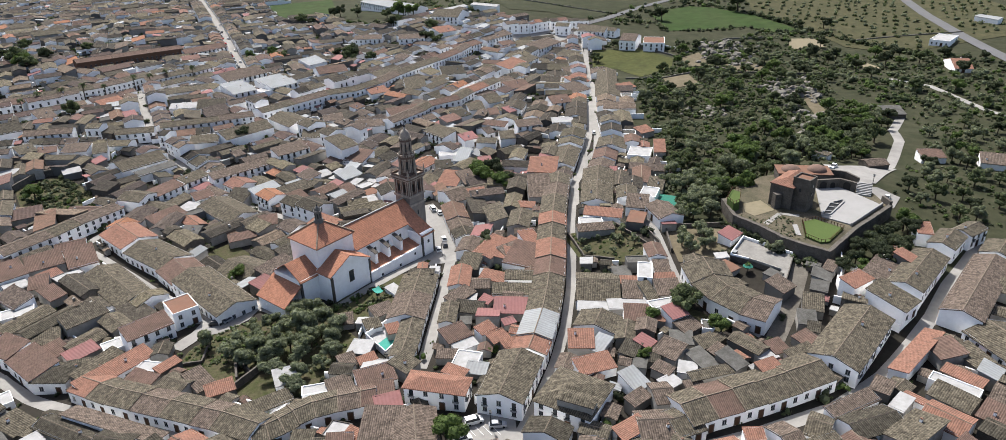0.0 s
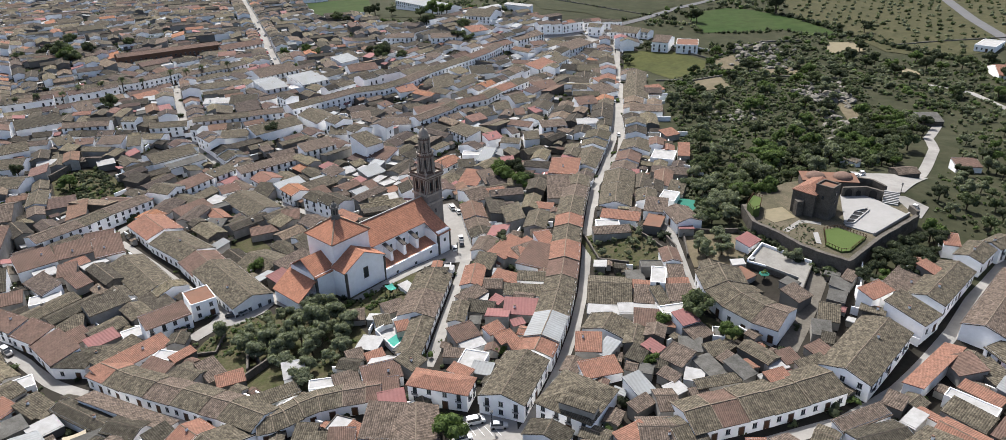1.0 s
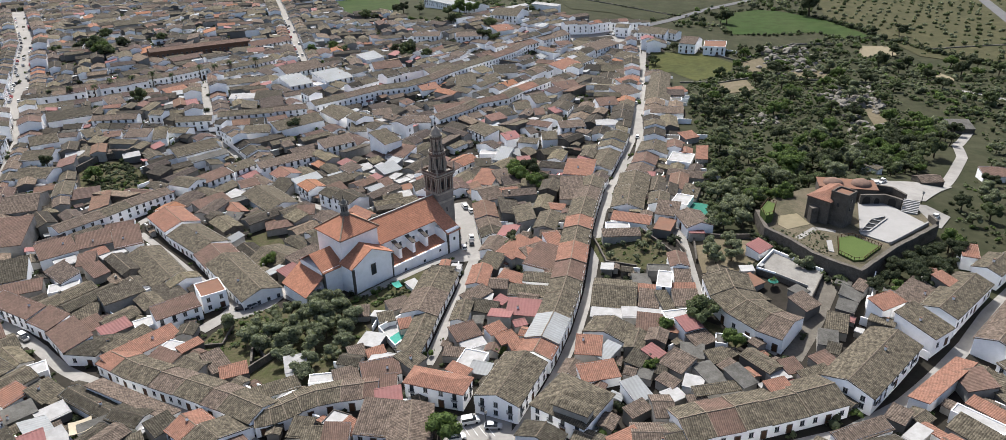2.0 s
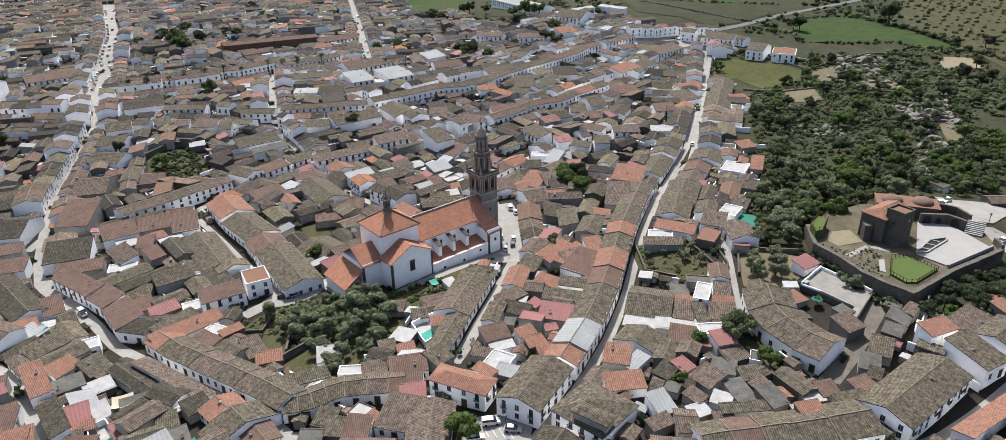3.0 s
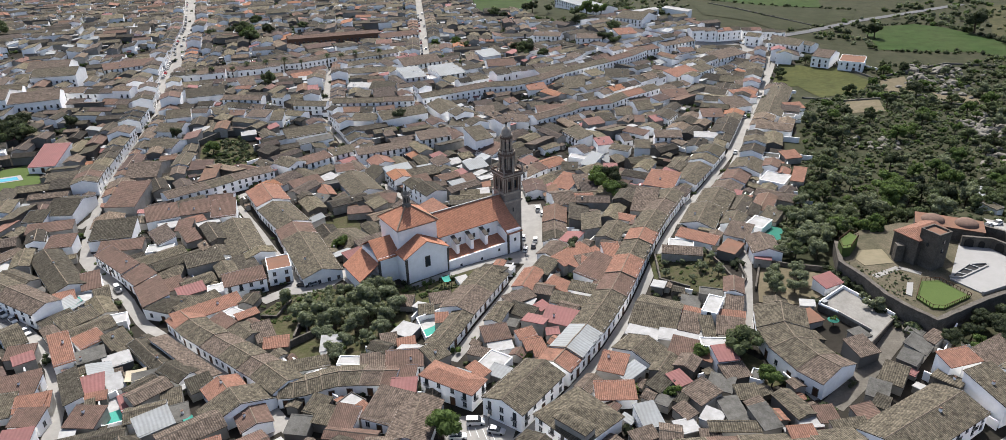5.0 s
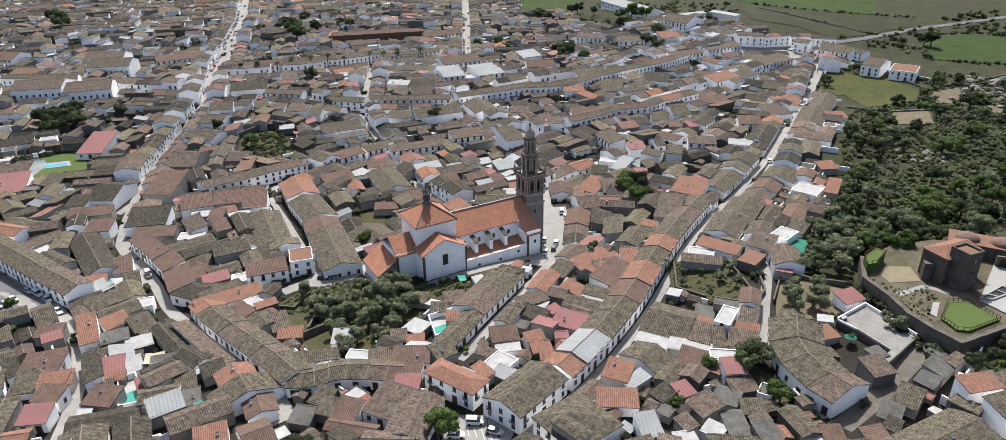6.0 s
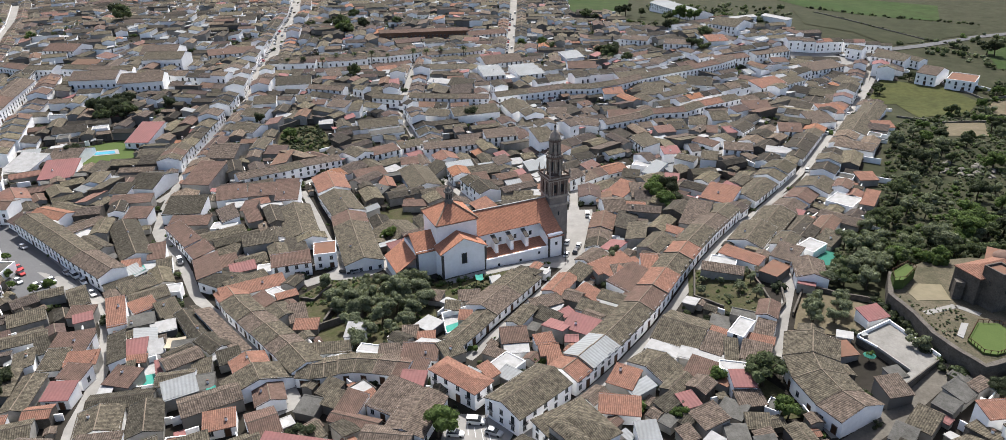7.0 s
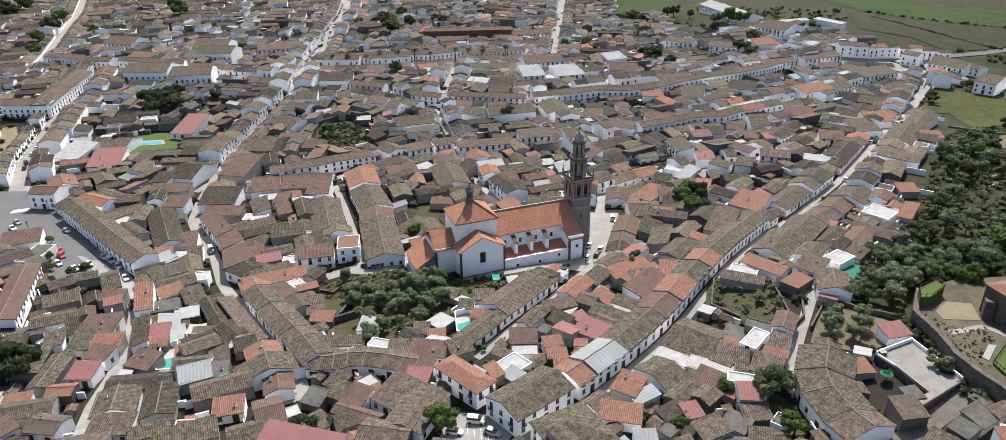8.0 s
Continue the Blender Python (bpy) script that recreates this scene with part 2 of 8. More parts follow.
def take_poly(pts, v=2):
    p = np.array(pts, float)
    x0, y0 = np.maximum(p.min(0).astype(int), (OX, OY))
    x1, y1 = np.minimum(p.max(0).astype(int) + 1, (OX + OW - 1, OY + OH - 1))
    if x1 <= x0 or y1 <= y0:
        return
    X, Y = np.meshgrid(np.arange(x0, x1), np.arange(y0, y1), indexing="ij")
    ins = np.zeros(X.shape, bool)
    for a, b in zip(p, np.roll(p, -1, 0)):
        hit = ((a[1] > Y + 0.5) != (b[1] > Y + 0.5)) & (X + 0.5 < (b[0] - a[0]) * (Y + 0.5 - a[1]) / (b[1] - a[1] + 1e-9) + a[0])
        ins ^= hit
    TAKEN[X[ins] - OX, Y[ins] - OY] = v


ROOF = {"d": "tile_mossy", "b": "tile_old", "t": "tile_tan", "o": "tile_orange", "r": "tile_red", "g": "sheet_grey", "p": "sheet_pink", "w": "terrace_white", "c": "terrace_clay", "k": "cement_roof"}
SAID = {"d": "dark mossy clay tile", "b": "weathered brown-grey clay tile", "t": "faded tan clay tile", "o": "bright orange clay tile", "r": "dull red clay tile", "g": "grey corrugated sheet",
        "p": "dusty pink sheet", "w": "white-painted flat", "c": "terracotta-paved flat", "k": "grey cement flat"}
SHAPE = {"g": "gabled", "G": "gabled", "s": "single-slope", "S": "single-slope", "h": "hipped", "f": "flat"}
rng = random.Random(7)
FAR_V, FAR_F, FAR_M = [], [], []
FAR_MATS = ["whitewash", "wall_dirty_shaded", "plaster_grey", "rubble_stone", "iron_dark", "glass_dark", "ridge_tile"] + sorted(set(ROOF.values()))


def add_far(at, v, f, mat):
    o = len(FAR_V)
    FAR_V.extend(at @ Vector(p) for p in v)
    FAR_F.extend(tuple(i + o for i in q) for q in f)
    FAR_M.extend([FAR_MATS.index(mat)] * len(f))


def finish_far():
    """The houses too far off to count, as one mass."""
    me = mesh("far_houses", FAR_V, FAR_F, FAR_MATS, uv=True, slots=FAR_M)
    tagged(new("far_houses", me), "dense mass of white tiled houses across the town", "houses", "", "stuff")



def house(x, y, w, d, rot, eave, kind="g", tone="b", rise=None, wall="whitewash", fine=1, z=None, windows="f", name="house", chimney=None, far=False):
    """A house of width w along its front and depth d; rot in degrees, its front looks along local -y."""
    a = radians(rot)
    z = ground(x, y) if z is None else z
    if kind == "f" and eave < 3.1 and name == "outbuilding":
        kind, rise = "s", 0.25
    # outbuilding walls swap to darker tones, in place of narrow-yard shade
    if name == "outbuilding" and not windows and wall == "whitewash":
        wall = ("wall_dirty_shaded", "plaster_grey", "whitewash", "wall_dirty_shaded", "plaster_grey")[int(abs(x) * 7 + abs(y) * 3) % 5]
    take(x, y, w, d, a)
    ob = None
    at = pose(x, y, z, 0, 0, rot)
    if not far:
        ob = new(name)
        ob.matrix_basis = at
    X, Y, lo = w / 2, d / 2, -3.0
    if rise is None:
        rise = {"g": 0.31 * Y, "G": 0.31 * X, "s": 0.2 * d, "S": 0.2 * d, "h": 0.34 * min(X, Y), "f": 0}[kind]
    j = [rng.uniform(-0.12, 0.12) for _ in range(6)]
    e, t, o, q = eave, eave + rise, 0.4, 0.08
    base = [(-X, -Y, lo), (X, -Y, lo), (X, Y, lo), (-X, Y, lo)]
    if kind == "g":
        wv = base + [(-X, -Y, e), (X, -Y, e), (X, Y, e), (-X, Y, e), (-X, 0, t), (X, 0, t)]
        wf = [(0, 1, 5, 4), (1, 2, 6, 9, 5), (2, 3, 7, 6), (3, 0, 4, 8, 7)]
        sl = rise / Y
        rv = [(-X - q, -Y - o, e - o * sl + j[0]), (X + q, -Y - o, e - o * sl + j[1]), (X + q, 0, t + j[2]), (-X - q, 0, t + j[3]), (X + q, Y + o, e - o * sl + j[4]), (-X - q, Y + o, e - o * sl + j[5])]
        rf = [(0, 1, 2, 3), (3, 2, 4, 5)]
    elif kind == "G":
        wv = base + [(-X, -Y, e), (X, -Y, e), (X, Y, e), (-X, Y, e), (0, -Y, t), (0, Y, t)]
        wf = [(0, 1, 5, 8, 4), (1, 2, 6, 5), (2, 3, 7, 9, 6), (3, 0, 4, 7)]
        sl = rise / X
        rv = [(-X - o, -Y - q, e - o * sl + j[0]), (0, -Y - q, t + j[1]), (0, Y + q, t + j[2]), (-X - o, Y + q, e - o * sl + j[3]), (X + o, -Y - q, e - o * sl + j[4]), (X + o, Y + q, e - o * sl + j[5])]
        rf = [(0, 1, 2, 3), (1, 4, 5, 2)]
    elif kind in "sS":
        ef, eb = (e, t) if kind == "s" else (t, e)
        wv = base + [(-X, -Y, ef), (X, -Y, ef), (X, Y, eb), (-X, Y, eb)]
        wf = [(0, 1, 5, 4), (1, 2, 6, 5), (2, 3, 7, 6), (3, 0, 4, 7)]
        sl = (eb - ef) / d
        rv = [(-X - q, -Y - o, ef - o * sl + j[0]), (X + q, -Y - o, ef - o * sl + j[1]), (X + q, Y + o, eb + o * sl + j[2]), (-X - q, Y + o, eb + o * sl + j[3])]
        rf = [(0, 1, 2, 3)]
    elif kind == "h":
        wv = base + [(-X, -Y, e), (X, -Y, e), (X, Y, e), (-X, Y, e)]
        wf = [(0, 1, 5, 4), (1, 2, 6, 5), (2, 3, 7, 6), (3, 0, 4, 7)]
        r = max(X, Y) - min(X, Y)
        k1, k2 = ((-r, 0, t), (r, 0, t)) if X >= Y else ((0, -r, t), (0, r, t))
        ev = e - o * rise / min(X, Y)
        rv = [(-X - o, -Y - o, ev), (X + o, -Y - o, ev), (X + o, Y + o, ev), (-X - o, Y + o, ev), k1, k2]
        rf = [(0, 1, 5, 4), (1, 2, 5), (2, 3, 4, 5), (3, 0, 4)] if X >= Y else [(0, 1, 4), (1, 2, 5, 4), (2, 3, 5), (3, 0, 4, 5)]
        if r < 0.3:
            rv, rf = rv[:4] + [(0, 0, t)], [(0, 1, 4), (1, 2, 4), (2, 3, 4), (3, 0, 4)]
    else:
        p, i = e + 0.25, 0.2
        wv = base + [(-X, -Y, p), (X, -Y, p), (X, Y, p), (-X, Y, p), (-X + i, -Y + i, p), (X - i, -Y + i, p), (X - i, Y - i, p), (-X + i, Y - i, p),
                     (-X + i, -Y + i, e - 0.3), (X - i, -Y + i, e - 0.3), (X - i, Y - i, e - 0.3), (-X + i, Y - i, e - 0.3)]
        wf = [(0, 1, 5, 4), (1, 2, 6, 5), (2, 3, 7, 6), (3, 0, 4, 7)] + [(4 + k, 4 + (k + 1) % 4, 8 + (k + 1) % 4, 8 + k) for k in range(4)] + [(8 + k, 8 + (k + 1) % 4, 12 + (k + 1) % 4, 12 + k) for k in range(4)]
        rv, rf = [(-X + 0.15, -Y + 0.15, e), (X - 0.15, -Y + 0.15, e), (X - 0.15, Y - 0.15, e), (-X + 0.15, Y - 0.15, e)], [(0, 1, 2, 3)]
    ridge = None
    if kind in "gG" and tone in "dbtor":
        p1, p2 = (rv[3], rv[2]) if kind == "g" else (rv[1], rv[2])
        sx, sy = (0, 0.17) if kind == "g" else (0.17, 0)
        ridge = [(p1[0] - sx, p1[1] - sy, p1[2] - 0.06), (p2[0] - sx, p2[1] - sy, p2[2] - 0.06), (p2[0] + sx, p2[1] + sy, p2[2] - 0.06), (p1[0] + sx, p1[1] + sy, p1[2] - 0.06),
                 (p1[0], p1[1], p1[2] + 0.13), (p2[0], p2[1], p2[2] + 0.13)]
    rv, rf = slab(rv, rf, 0.22)
    r2 = random.Random(int(abs(x) * 131 + abs(y) * 17))
    RIDGE = [(0, 1, 5, 4), (4, 5, 2, 3), (0, 4, 3), (1, 2, 5)]
    if far:
        add_far(at, wv, wf, wall)
        add_far(at, rv, rf, ROOF[tone])
        if ridge:
            add_far(at, ridge, RIDGE, "ridge_tile")
        if kind == "g" and r2.random() < 0.16:
            u, v = r2.uniform(-0.7, 0.7) * X, r2.uniform(-0.6, 0.6) * Y
            add_far(at, boxv(u - 0.35, v - 0.35, e, u + 0.35, v + 0.35, t - abs(v) / Y * rise + 0.8), BOXF, "wall_dirty_shaded")
        if windows:
            n = max(1, int(w / 3.4))
            for i in range(n):
                u = -X + (i + 0.5) * w / n
                for lo_z, hi_z in ((0.9, 2.2), (3.5, 5.1))[:2 if e > 4.6 else 1]:
                    if r2.random() < 0.9:
                        balcony = lo_z > 2 and r2.random() < 0.6
                        add_far(at, boxv(u - 0.5, -Y - 0.05, lo_z - 0.35 * balcony, u + 0.5, -Y + 0.1, hi_z), BOXF, "glass_dark")
                        if balcony:
                            add_far(at, boxv(u - 0.8, -Y - 0.55, lo_z - 0.5, u + 0.8, -Y, lo_z - 0.37), BOXF, "wall_dirty_shaded")
                            for zr in (lo_z - 0.1, lo_z + 0.2, lo_z + 0.52):
                                add_far(at, boxv(u - 0.8, -Y - 0.55, zr, u + 0.8, -Y - 0.47, zr + 0.08), BOXF, "iron_dark")
        return None
    under("wall", mesh("wall", wv, wf, [wall]), ob)
    roof = under("roof", mesh("roof", rv, rf, [ROOF[tone]], uv=True), ob)
    if ridge:
        under("ridge_tiles", mesh("ridge_tiles", ridge, RIDGE, ["ridge_tile"]), roof)
    two = e > 4.6
    sides = {"f": (w, pose(0, -Y, 0)), "b": (w, pose(0, Y, 0, 0, 0, 180)), "r": (d, pose(X, 0, 0, 0, 0, 90)), "l": (d, pose(-X, 0, 0, 0, 0, -90))}
    for sd in windows:
        length, m = sides[sd]
        n = max(1, int(length / (3.1 if fine else 4.2)))
        for i in range(n):
            u = -length / 2 + (i + 0.5) * length / n + r2.uniform(-0.25, 0.25)
            if e > 2.6:
                if i == n // 2 and sd == "f":
                    under("door", DOOR, ob, m @ pose(u, 0, 0.05))
                elif r2.random() < 0.8:
                    under("window", WINDOW, ob, m @ pose(u, 0, 1.0 if e < 3.6 or two else 1.2))
            if two:
                if r2.random() < 0.45:
                    bal = under("balcony_window", BALCONY, ob, m @ pose(u, 0, 3.1 if e > 5.4 else 2.75))
                    under("balcony_slab", SLAB, bal)
                    under("railing", RAILING, bal)
                else:
                    under("window", WINDOW, ob, m @ pose(u, 0, min(e - 1.9, 3.6)))
    if chimney if chimney is not None else (kind != "f" and r2.random() < 0.3 and min(w, d) > 5):
        u, v = r2.uniform(-0.6, 0.6) * X, r2.uniform(-0.5, 0.5) * Y
        zc = {"g": t - abs(v) / Y * rise, "G": t - abs(u) / X * rise, "s": e + (v + Y) / d * rise, "S": t - (v + Y) / d * rise, "h": e + rise * 0.4, "f": e}[kind]
        under("chimney", CHIMNEY, ob, pose(u, v, zc))
    height = "two-storey" if two else "single-storey"
    kindword = "cottage" if name == "cottage" else "shed" if name in ("outbuilding", "shed") else "house"
    coat = {"whitewash": "whitewashed", "plaster_grey": "grey-walled", "wall_dirty_shaded": "dirty shade-toned whitewashed", "rubble_stone": "rubble-stone"}.get(wall, "rendered")
    return tagged(ob, f"{height} {coat} {kindword} with a {SHAPE[kind]} {SAID[tone]} roof", "house", "houses of the town")


def row_houses(front, depth, eave, tones, windows=True, wall="whitewash"):
    """Houses wall to wall under one bending roof; front runs with the houses on its left."""
    n = len(front)
    back = []
    for i, (x, y) in enumerate(front):
        a, b = front[max(0, i - 1)], front[min(n - 1, i + 1)]
        l = math.dist(a, b)
        back.append((x - (b[1] - a[1]) / l * depth, y + (b[0] - a[0]) / l * depth))
    tops = [ground((f[0] + b[0]) / 2, (f[1] + b[1]) / 2) + eave for f, b in zip(front, back)]
    rise, o = 0.155 * depth, 0.4 / depth
    for i in range(n - 1):
        a, b, c, d = front[i], front[i + 1], back[i + 1], back[i]
        cx, cy = (a[0] + b[0] + c[0] + d[0]) / 4, (a[1] + b[1] + c[1] + d[1]) / 4
        z = ground(cx, cy)
        ob = new("terrace_house")
        ob.matrix_basis = pose(cx, cy, z)
        step = rng.uniform(-0.22, 0.22) if eave < 6 else 0.0
        za, zb = tops[i] - z + step, tops[i + 1] - z + step
        loc = [(q[0] - cx, q[1] - cy) for q in (a, b, c, d)]
        (ax, ay), (bx, by), (px, py), (qx, qy) = loc
        m1, m2 = ((ax + qx) / 2, (ay + qy) / 2, za + rise), ((bx + px) / 2, (by + py) / 2, zb + rise)
        wv = [(u, v, -3) for u, v in loc] + [(ax, ay, za), (bx, by, zb), (px, py, zb), (qx, qy, za), m1, m2]
        under("wall", mesh("wall", wv, [(0, 1, 5, 4), (1, 2, 6, 9, 5), (2, 3, 7, 6), (3, 0, 4, 8, 7)], [wall]), ob)
        out = lambda u, v, zz, s, k: (u + (s[0] - u) * -k, v + (s[1] - v) * -k, zz - k * rise * 2)
        rv = [out(ax, ay, za, (qx, qy), o), out(bx, by, zb, (px, py), o), m2, m1, out(px, py, zb, (bx, by), o), out(qx, qy, za, (ax, ay), o)]
        rv = [(u, v, w + 0.06) for u, v, w in rv]
        strips = [("ridge_tiles", rv[3], rv[2]), ("verge_tiles", rv[0], rv[3]), ("verge_tiles", rv[3], rv[5])]
        rv, rf = slab(rv, [(0, 1, 2, 3), (3, 2, 4, 5)], 0.22)
        roof = under("roof", mesh("roof", rv, rf, [ROOF[tones[i % len(tones)]]], uv=True), ob)
        for what, p0, p1 in strips:
            p0, p1 = Vector(p0), Vector(p1)
            side = (p1 - p0).cross(Vector((0, 0, 1))).normalized() * (0.18 if what == "ridge_tiles" else 0.13)
            lift = Vector((0, 0, 0.12))
            v = [p0 - side - lift, p0 + side - lift, p1 + side - lift, p1 - side - lift, p0 - side * 0.6 + lift, p0 + side * 0.6 + lift, p1 + side * 0.6 + lift, p1 - side * 0.6 + lift]
            under(what, mesh(what, v, BOXF, ["ridge_tile"]), roof)
        L = math.dist(a, b)
        rot = math.degrees(math.atan2(b[1] - a[1], b[0] - a[0]))
        k = max(1, int(L / 3.0))
        for q in range(k if windows else 0):
            u = (q + 0.5) / k
            at = pose(ax + (bx - ax) * u, ay + (by - ay) * u, ground(a[0] + (b[0] - a[0]) * u, a[1] + (b[1] - a[1]) * u) - z + (0.05 if q == k // 2 else 1.2), 0, 0, rot)
            under("door" if q == k // 2 else "window", DOOR if q == k // 2 else WINDOW, ob, at)
            if eave > 4.8:
                under("window", WINDOW, ob, at @ pose(0, 0, 2.2 if q != k // 2 else 3.35))
        take_poly([a, b, c, d], 1)
        tagged(ob, f"{'brown brick' if wall == 'brick_brown' else 'whitewashed'} terrace house under a shared {SAID[tones[i % len(tones)]]} roof", "house", "houses of the town")


def draped(name, rows, mat, lift, label, category="road", kind="structure"):
    """A sheet that follows the land: rows of (x, y) across, in order."""
    n = len(rows[0])
    v = [(x, y, ground(x, y) + lift) for r in rows for x, y in r]
    f = [(i * n + k, i * n + k + 1, (i + 1) * n + k + 1, (i + 1) * n + k) for i in range(len(rows) - 1) for k in range(n - 1)]
    me = mesh(name, v, f, [mat])
    if me.polygons and me.polygons[0].normal.z < 0:
        me.flip_normals()
    return tagged(new(name, me), label, category, "", kind)


def spaced(pts, step):
    out = []
    for a, b in zip(pts, pts[1:]):
        n = max(1, int(math.dist(a, b) / step))
        out += [(a[0] + (b[0] - a[0]) * i / n, a[1] + (b[1] - a[1]) * i / n) for i in range(n)]
    return out + [pts[-1]]


STREETS = []


def street(width, *pts, mat="street_concrete", lift=0.1, keep=1.0, tall=0.2):
    """A lane of that width along pts; its cells are kept free of houses."""
    p = spaced(pts, 3.0)
    rows = []
    for i, (x, y) in enumerate(p):
        a, b = p[max(0, i - 1)], p[min(len(p) - 1, i + 1)]
        dx, dy = b[0] - a[0], b[1] - a[1]
        l = math.hypot(dx, dy) or 1
        nx, ny = -dy / l, dx / l
        rows.append([(x + nx * width * s, y + ny * width * s) for s in (0.5, 0.17, -0.17, -0.5)])
        take(x, y, 3.4, width * keep, math.atan2(dy, dx), 3)
    STREETS.append((width, pts, tall))
    return draped("street", rows, mat, lift, "pale concrete village street between white houses")


def patch(name, pts, mat, lift, label, category, step=4.0):
    """A flat-lying piece of ground inside the outline pts, draped over the land."""
    bm = bmesh.new()
    bm.faces.new([bm.verts.new((x, y, 0)) for x, y in pts])
    x0, x1 = min(p[0] for p in pts), max(p[0] for p in pts)
    y0, y1 = min(p[1] for p in pts), max(p[1] for p in pts)
    for ax, lo, hi in ((0, x0, x1), (1, y0, y1)):
        k = lo + step
        while k < hi:
            co, no = ((k, 0, 0), (1, 0, 0)) if ax == 0 else ((0, k, 0), (0, 1, 0))
            bmesh.ops.bisect_plane(bm, geom=bm.verts[:] + bm.edges[:] + bm.faces[:], plane_co=co, plane_no=no)
            k += step
    for v in bm.verts:
        v.co.z = ground(v.co.x, v.co.y) + lift
    bm.normal_update()
    for f in bm.faces:
        if f.normal.z < 0:
            f.normal_flip()
    me = bpy.data.meshes.new(name)
    bm.to_mesh(me)
    bm.free()
    me.materials.append(M[mat])
    take_poly(pts, 4)
    return tagged(new(name, me), label, category, "", "structure")


# ---- the land ----
TOWN_EDGE = [(-700, 40), (140, 40), (140, 180), (60, 202), (40, 232), (50, 262), (57, 300), (55, 350), (62, 420), (60, 480), (70, 600), (-60, 625), (-120, 575), (-160, 640), (-215, 735), (-330, 800), (-860, 830), (-860, 40)]


def within(pts, x, y):
    ok = False
    for (ax, ay), (bx, by) in zip(pts, pts[1:] + pts[:1]):
        if (ay > y) != (by > y) and x < (bx - ax) * (y - ay) / (by - ay) + ax:
            ok = not ok
    return ok


def land():
    xs = [-3200, -2200, -1500, -1100, -900] + list(range(-840, 301, 6)) + [340, 420, 540, 720, 1000, 1500, 2200, 3200]
    ys = [-1500, -800, -400, -200, -80, 0, 40] + list(range(70, 839, 6)) + [860, 920, 1100, 1400, 1900, 2600, 3600, 4600]
    v = [(x, y, ground(x, y)) for y in ys for x in xs]
    n = len(xs)
    f = [(j * n + i, j * n + i + 1, (j + 1) * n + i + 1, (j + 1) * n + i) for j in range(len(ys) - 1) for i in range(n - 1)]
    # the town zone takes the earth with yard shade in its colour
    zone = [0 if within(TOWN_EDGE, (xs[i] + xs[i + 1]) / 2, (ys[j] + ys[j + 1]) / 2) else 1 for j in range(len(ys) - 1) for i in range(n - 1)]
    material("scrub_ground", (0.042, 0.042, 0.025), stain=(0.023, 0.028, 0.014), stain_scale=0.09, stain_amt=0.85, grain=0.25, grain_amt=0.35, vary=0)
    return tagged(new("ground", mesh("ground", v, f, ["town_dirt_shaded", "scrub_ground"], slots=zone, smooth=True)), "near-black trodden earth in town with gap shade in its colour, scrubby grass outside", "ground", "", "structure")


land()

# ---- streets and squares ----
street(2.9, (-6.8, 131.9), (-4.8, 136.9), (-0.9, 146.1), (3.6, 159.9), (7.4, 175.2), (10.5, 195.2), (12.2, 213.1), (13.8, 234.8), (18.6, 275.4), (25.0, 306.2), (30.6, 332.7), (34.2, 366.4), (37.8, 404.0), (46.3, 482.0), (51.8, 552.3), tall=0.3)
street(13, (-21.7, 132.7), (-13.2, 135.8), (-6.7, 136.3), tall=0.15)
street(3.4, (-30.9, 159.9), (-29.9, 166.7), (-29.2, 175.7), (-28.7, 186.1), (-28.1, 197.7), (-27.6, 209.9), (-27.3, 222.5), (-25.1, 232.8), tall=0.15)
street(14, (-31.3, 219.3), (-33.1, 231.1), (-37.2, 245.7), (-40.3, 258.8), (-44.0, 267.5), tall=0.15)
street(4.0, (-28.6, 220.8), (-34.1, 244.4), (-36.9, 257.1), tall=0.15)
street(4.0, (-43.4, 265.9), (-53.0, 289.1), (-44.1, 311.6), (-29.1, 335.4), (-12.5, 347.4), (-1.7, 360.2), (5.1, 388.9), tall=0.15)
street(3.2, (16.6, 250.7), (19.1, 279.0), (26.5, 304.4), (32.4, 316.5), (34.5, 333.4), (35.6, 360.4), (39.3, 387.9), (42.9, 422.3), (44.6, 476.0), (47.5, 525.1), (47.8, 563.6), tall=0.8)
street(3.6, (-293.3, 354.3), (-270.5, 324.2), (-256.7, 298.6), (-242.5, 271.8), (-226.4, 243.7), (-212.6, 223.1), (-194.5, 199.2), (-182.9, 186.4), (-169.0, 178.5), (-152.7, 170.8), tall=0.7)
street(3.6, (-184.1, 191.1), (-169.2, 181.8), (-150.7, 171.3), (-134.8, 161.3), (-123.1, 155.4), tall=0.15)
street(3.2, (-123.1, 155.4), (-111.5, 152.4), (-94.1, 145.2), (-80.1, 139.0), (-69.0, 133.2), (-61.9, 128.8), (-56.5, 125.7), tall=0.15)
street(3.2, (-67.4, 128.2), (-58.8, 129.4), (-52.9, 127.5), tall=0.15)
street(11, (-298.8, 355.2), (-323.8, 393.0), (-356.2, 441.6), (-405.1, 514.5), (-529.7, 666.7), tall=0.5)
street(7, (-184.4, 491.2), (-218.5, 564.2), (-252.4, 635.1), (-323.4, 782.4), tall=0.15)
street(4.0, (-304.9, 374.2), (-277.6, 391.4), (-251.3, 413.5), (-231.3, 441.9), (-208.2, 468.3), (-186.3, 494.8), tall=0.85)
street(4.8, (-230.7, 440.2), (-212.7, 405.6), (-196.3, 375.6), (-190.3, 363.2), tall=0.15)
street(3.6, (-307.7, 330.2), (-276.7, 338.1), (-240.9, 350.2), (-218.9, 353.5), (-192.3, 352.8), (-177.2, 347.5), tall=0.6)
street(3.2, (-188.7, 354.1), (-165.3, 333.8), (-143.0, 311.9), (-127.3, 298.0), tall=0.15)
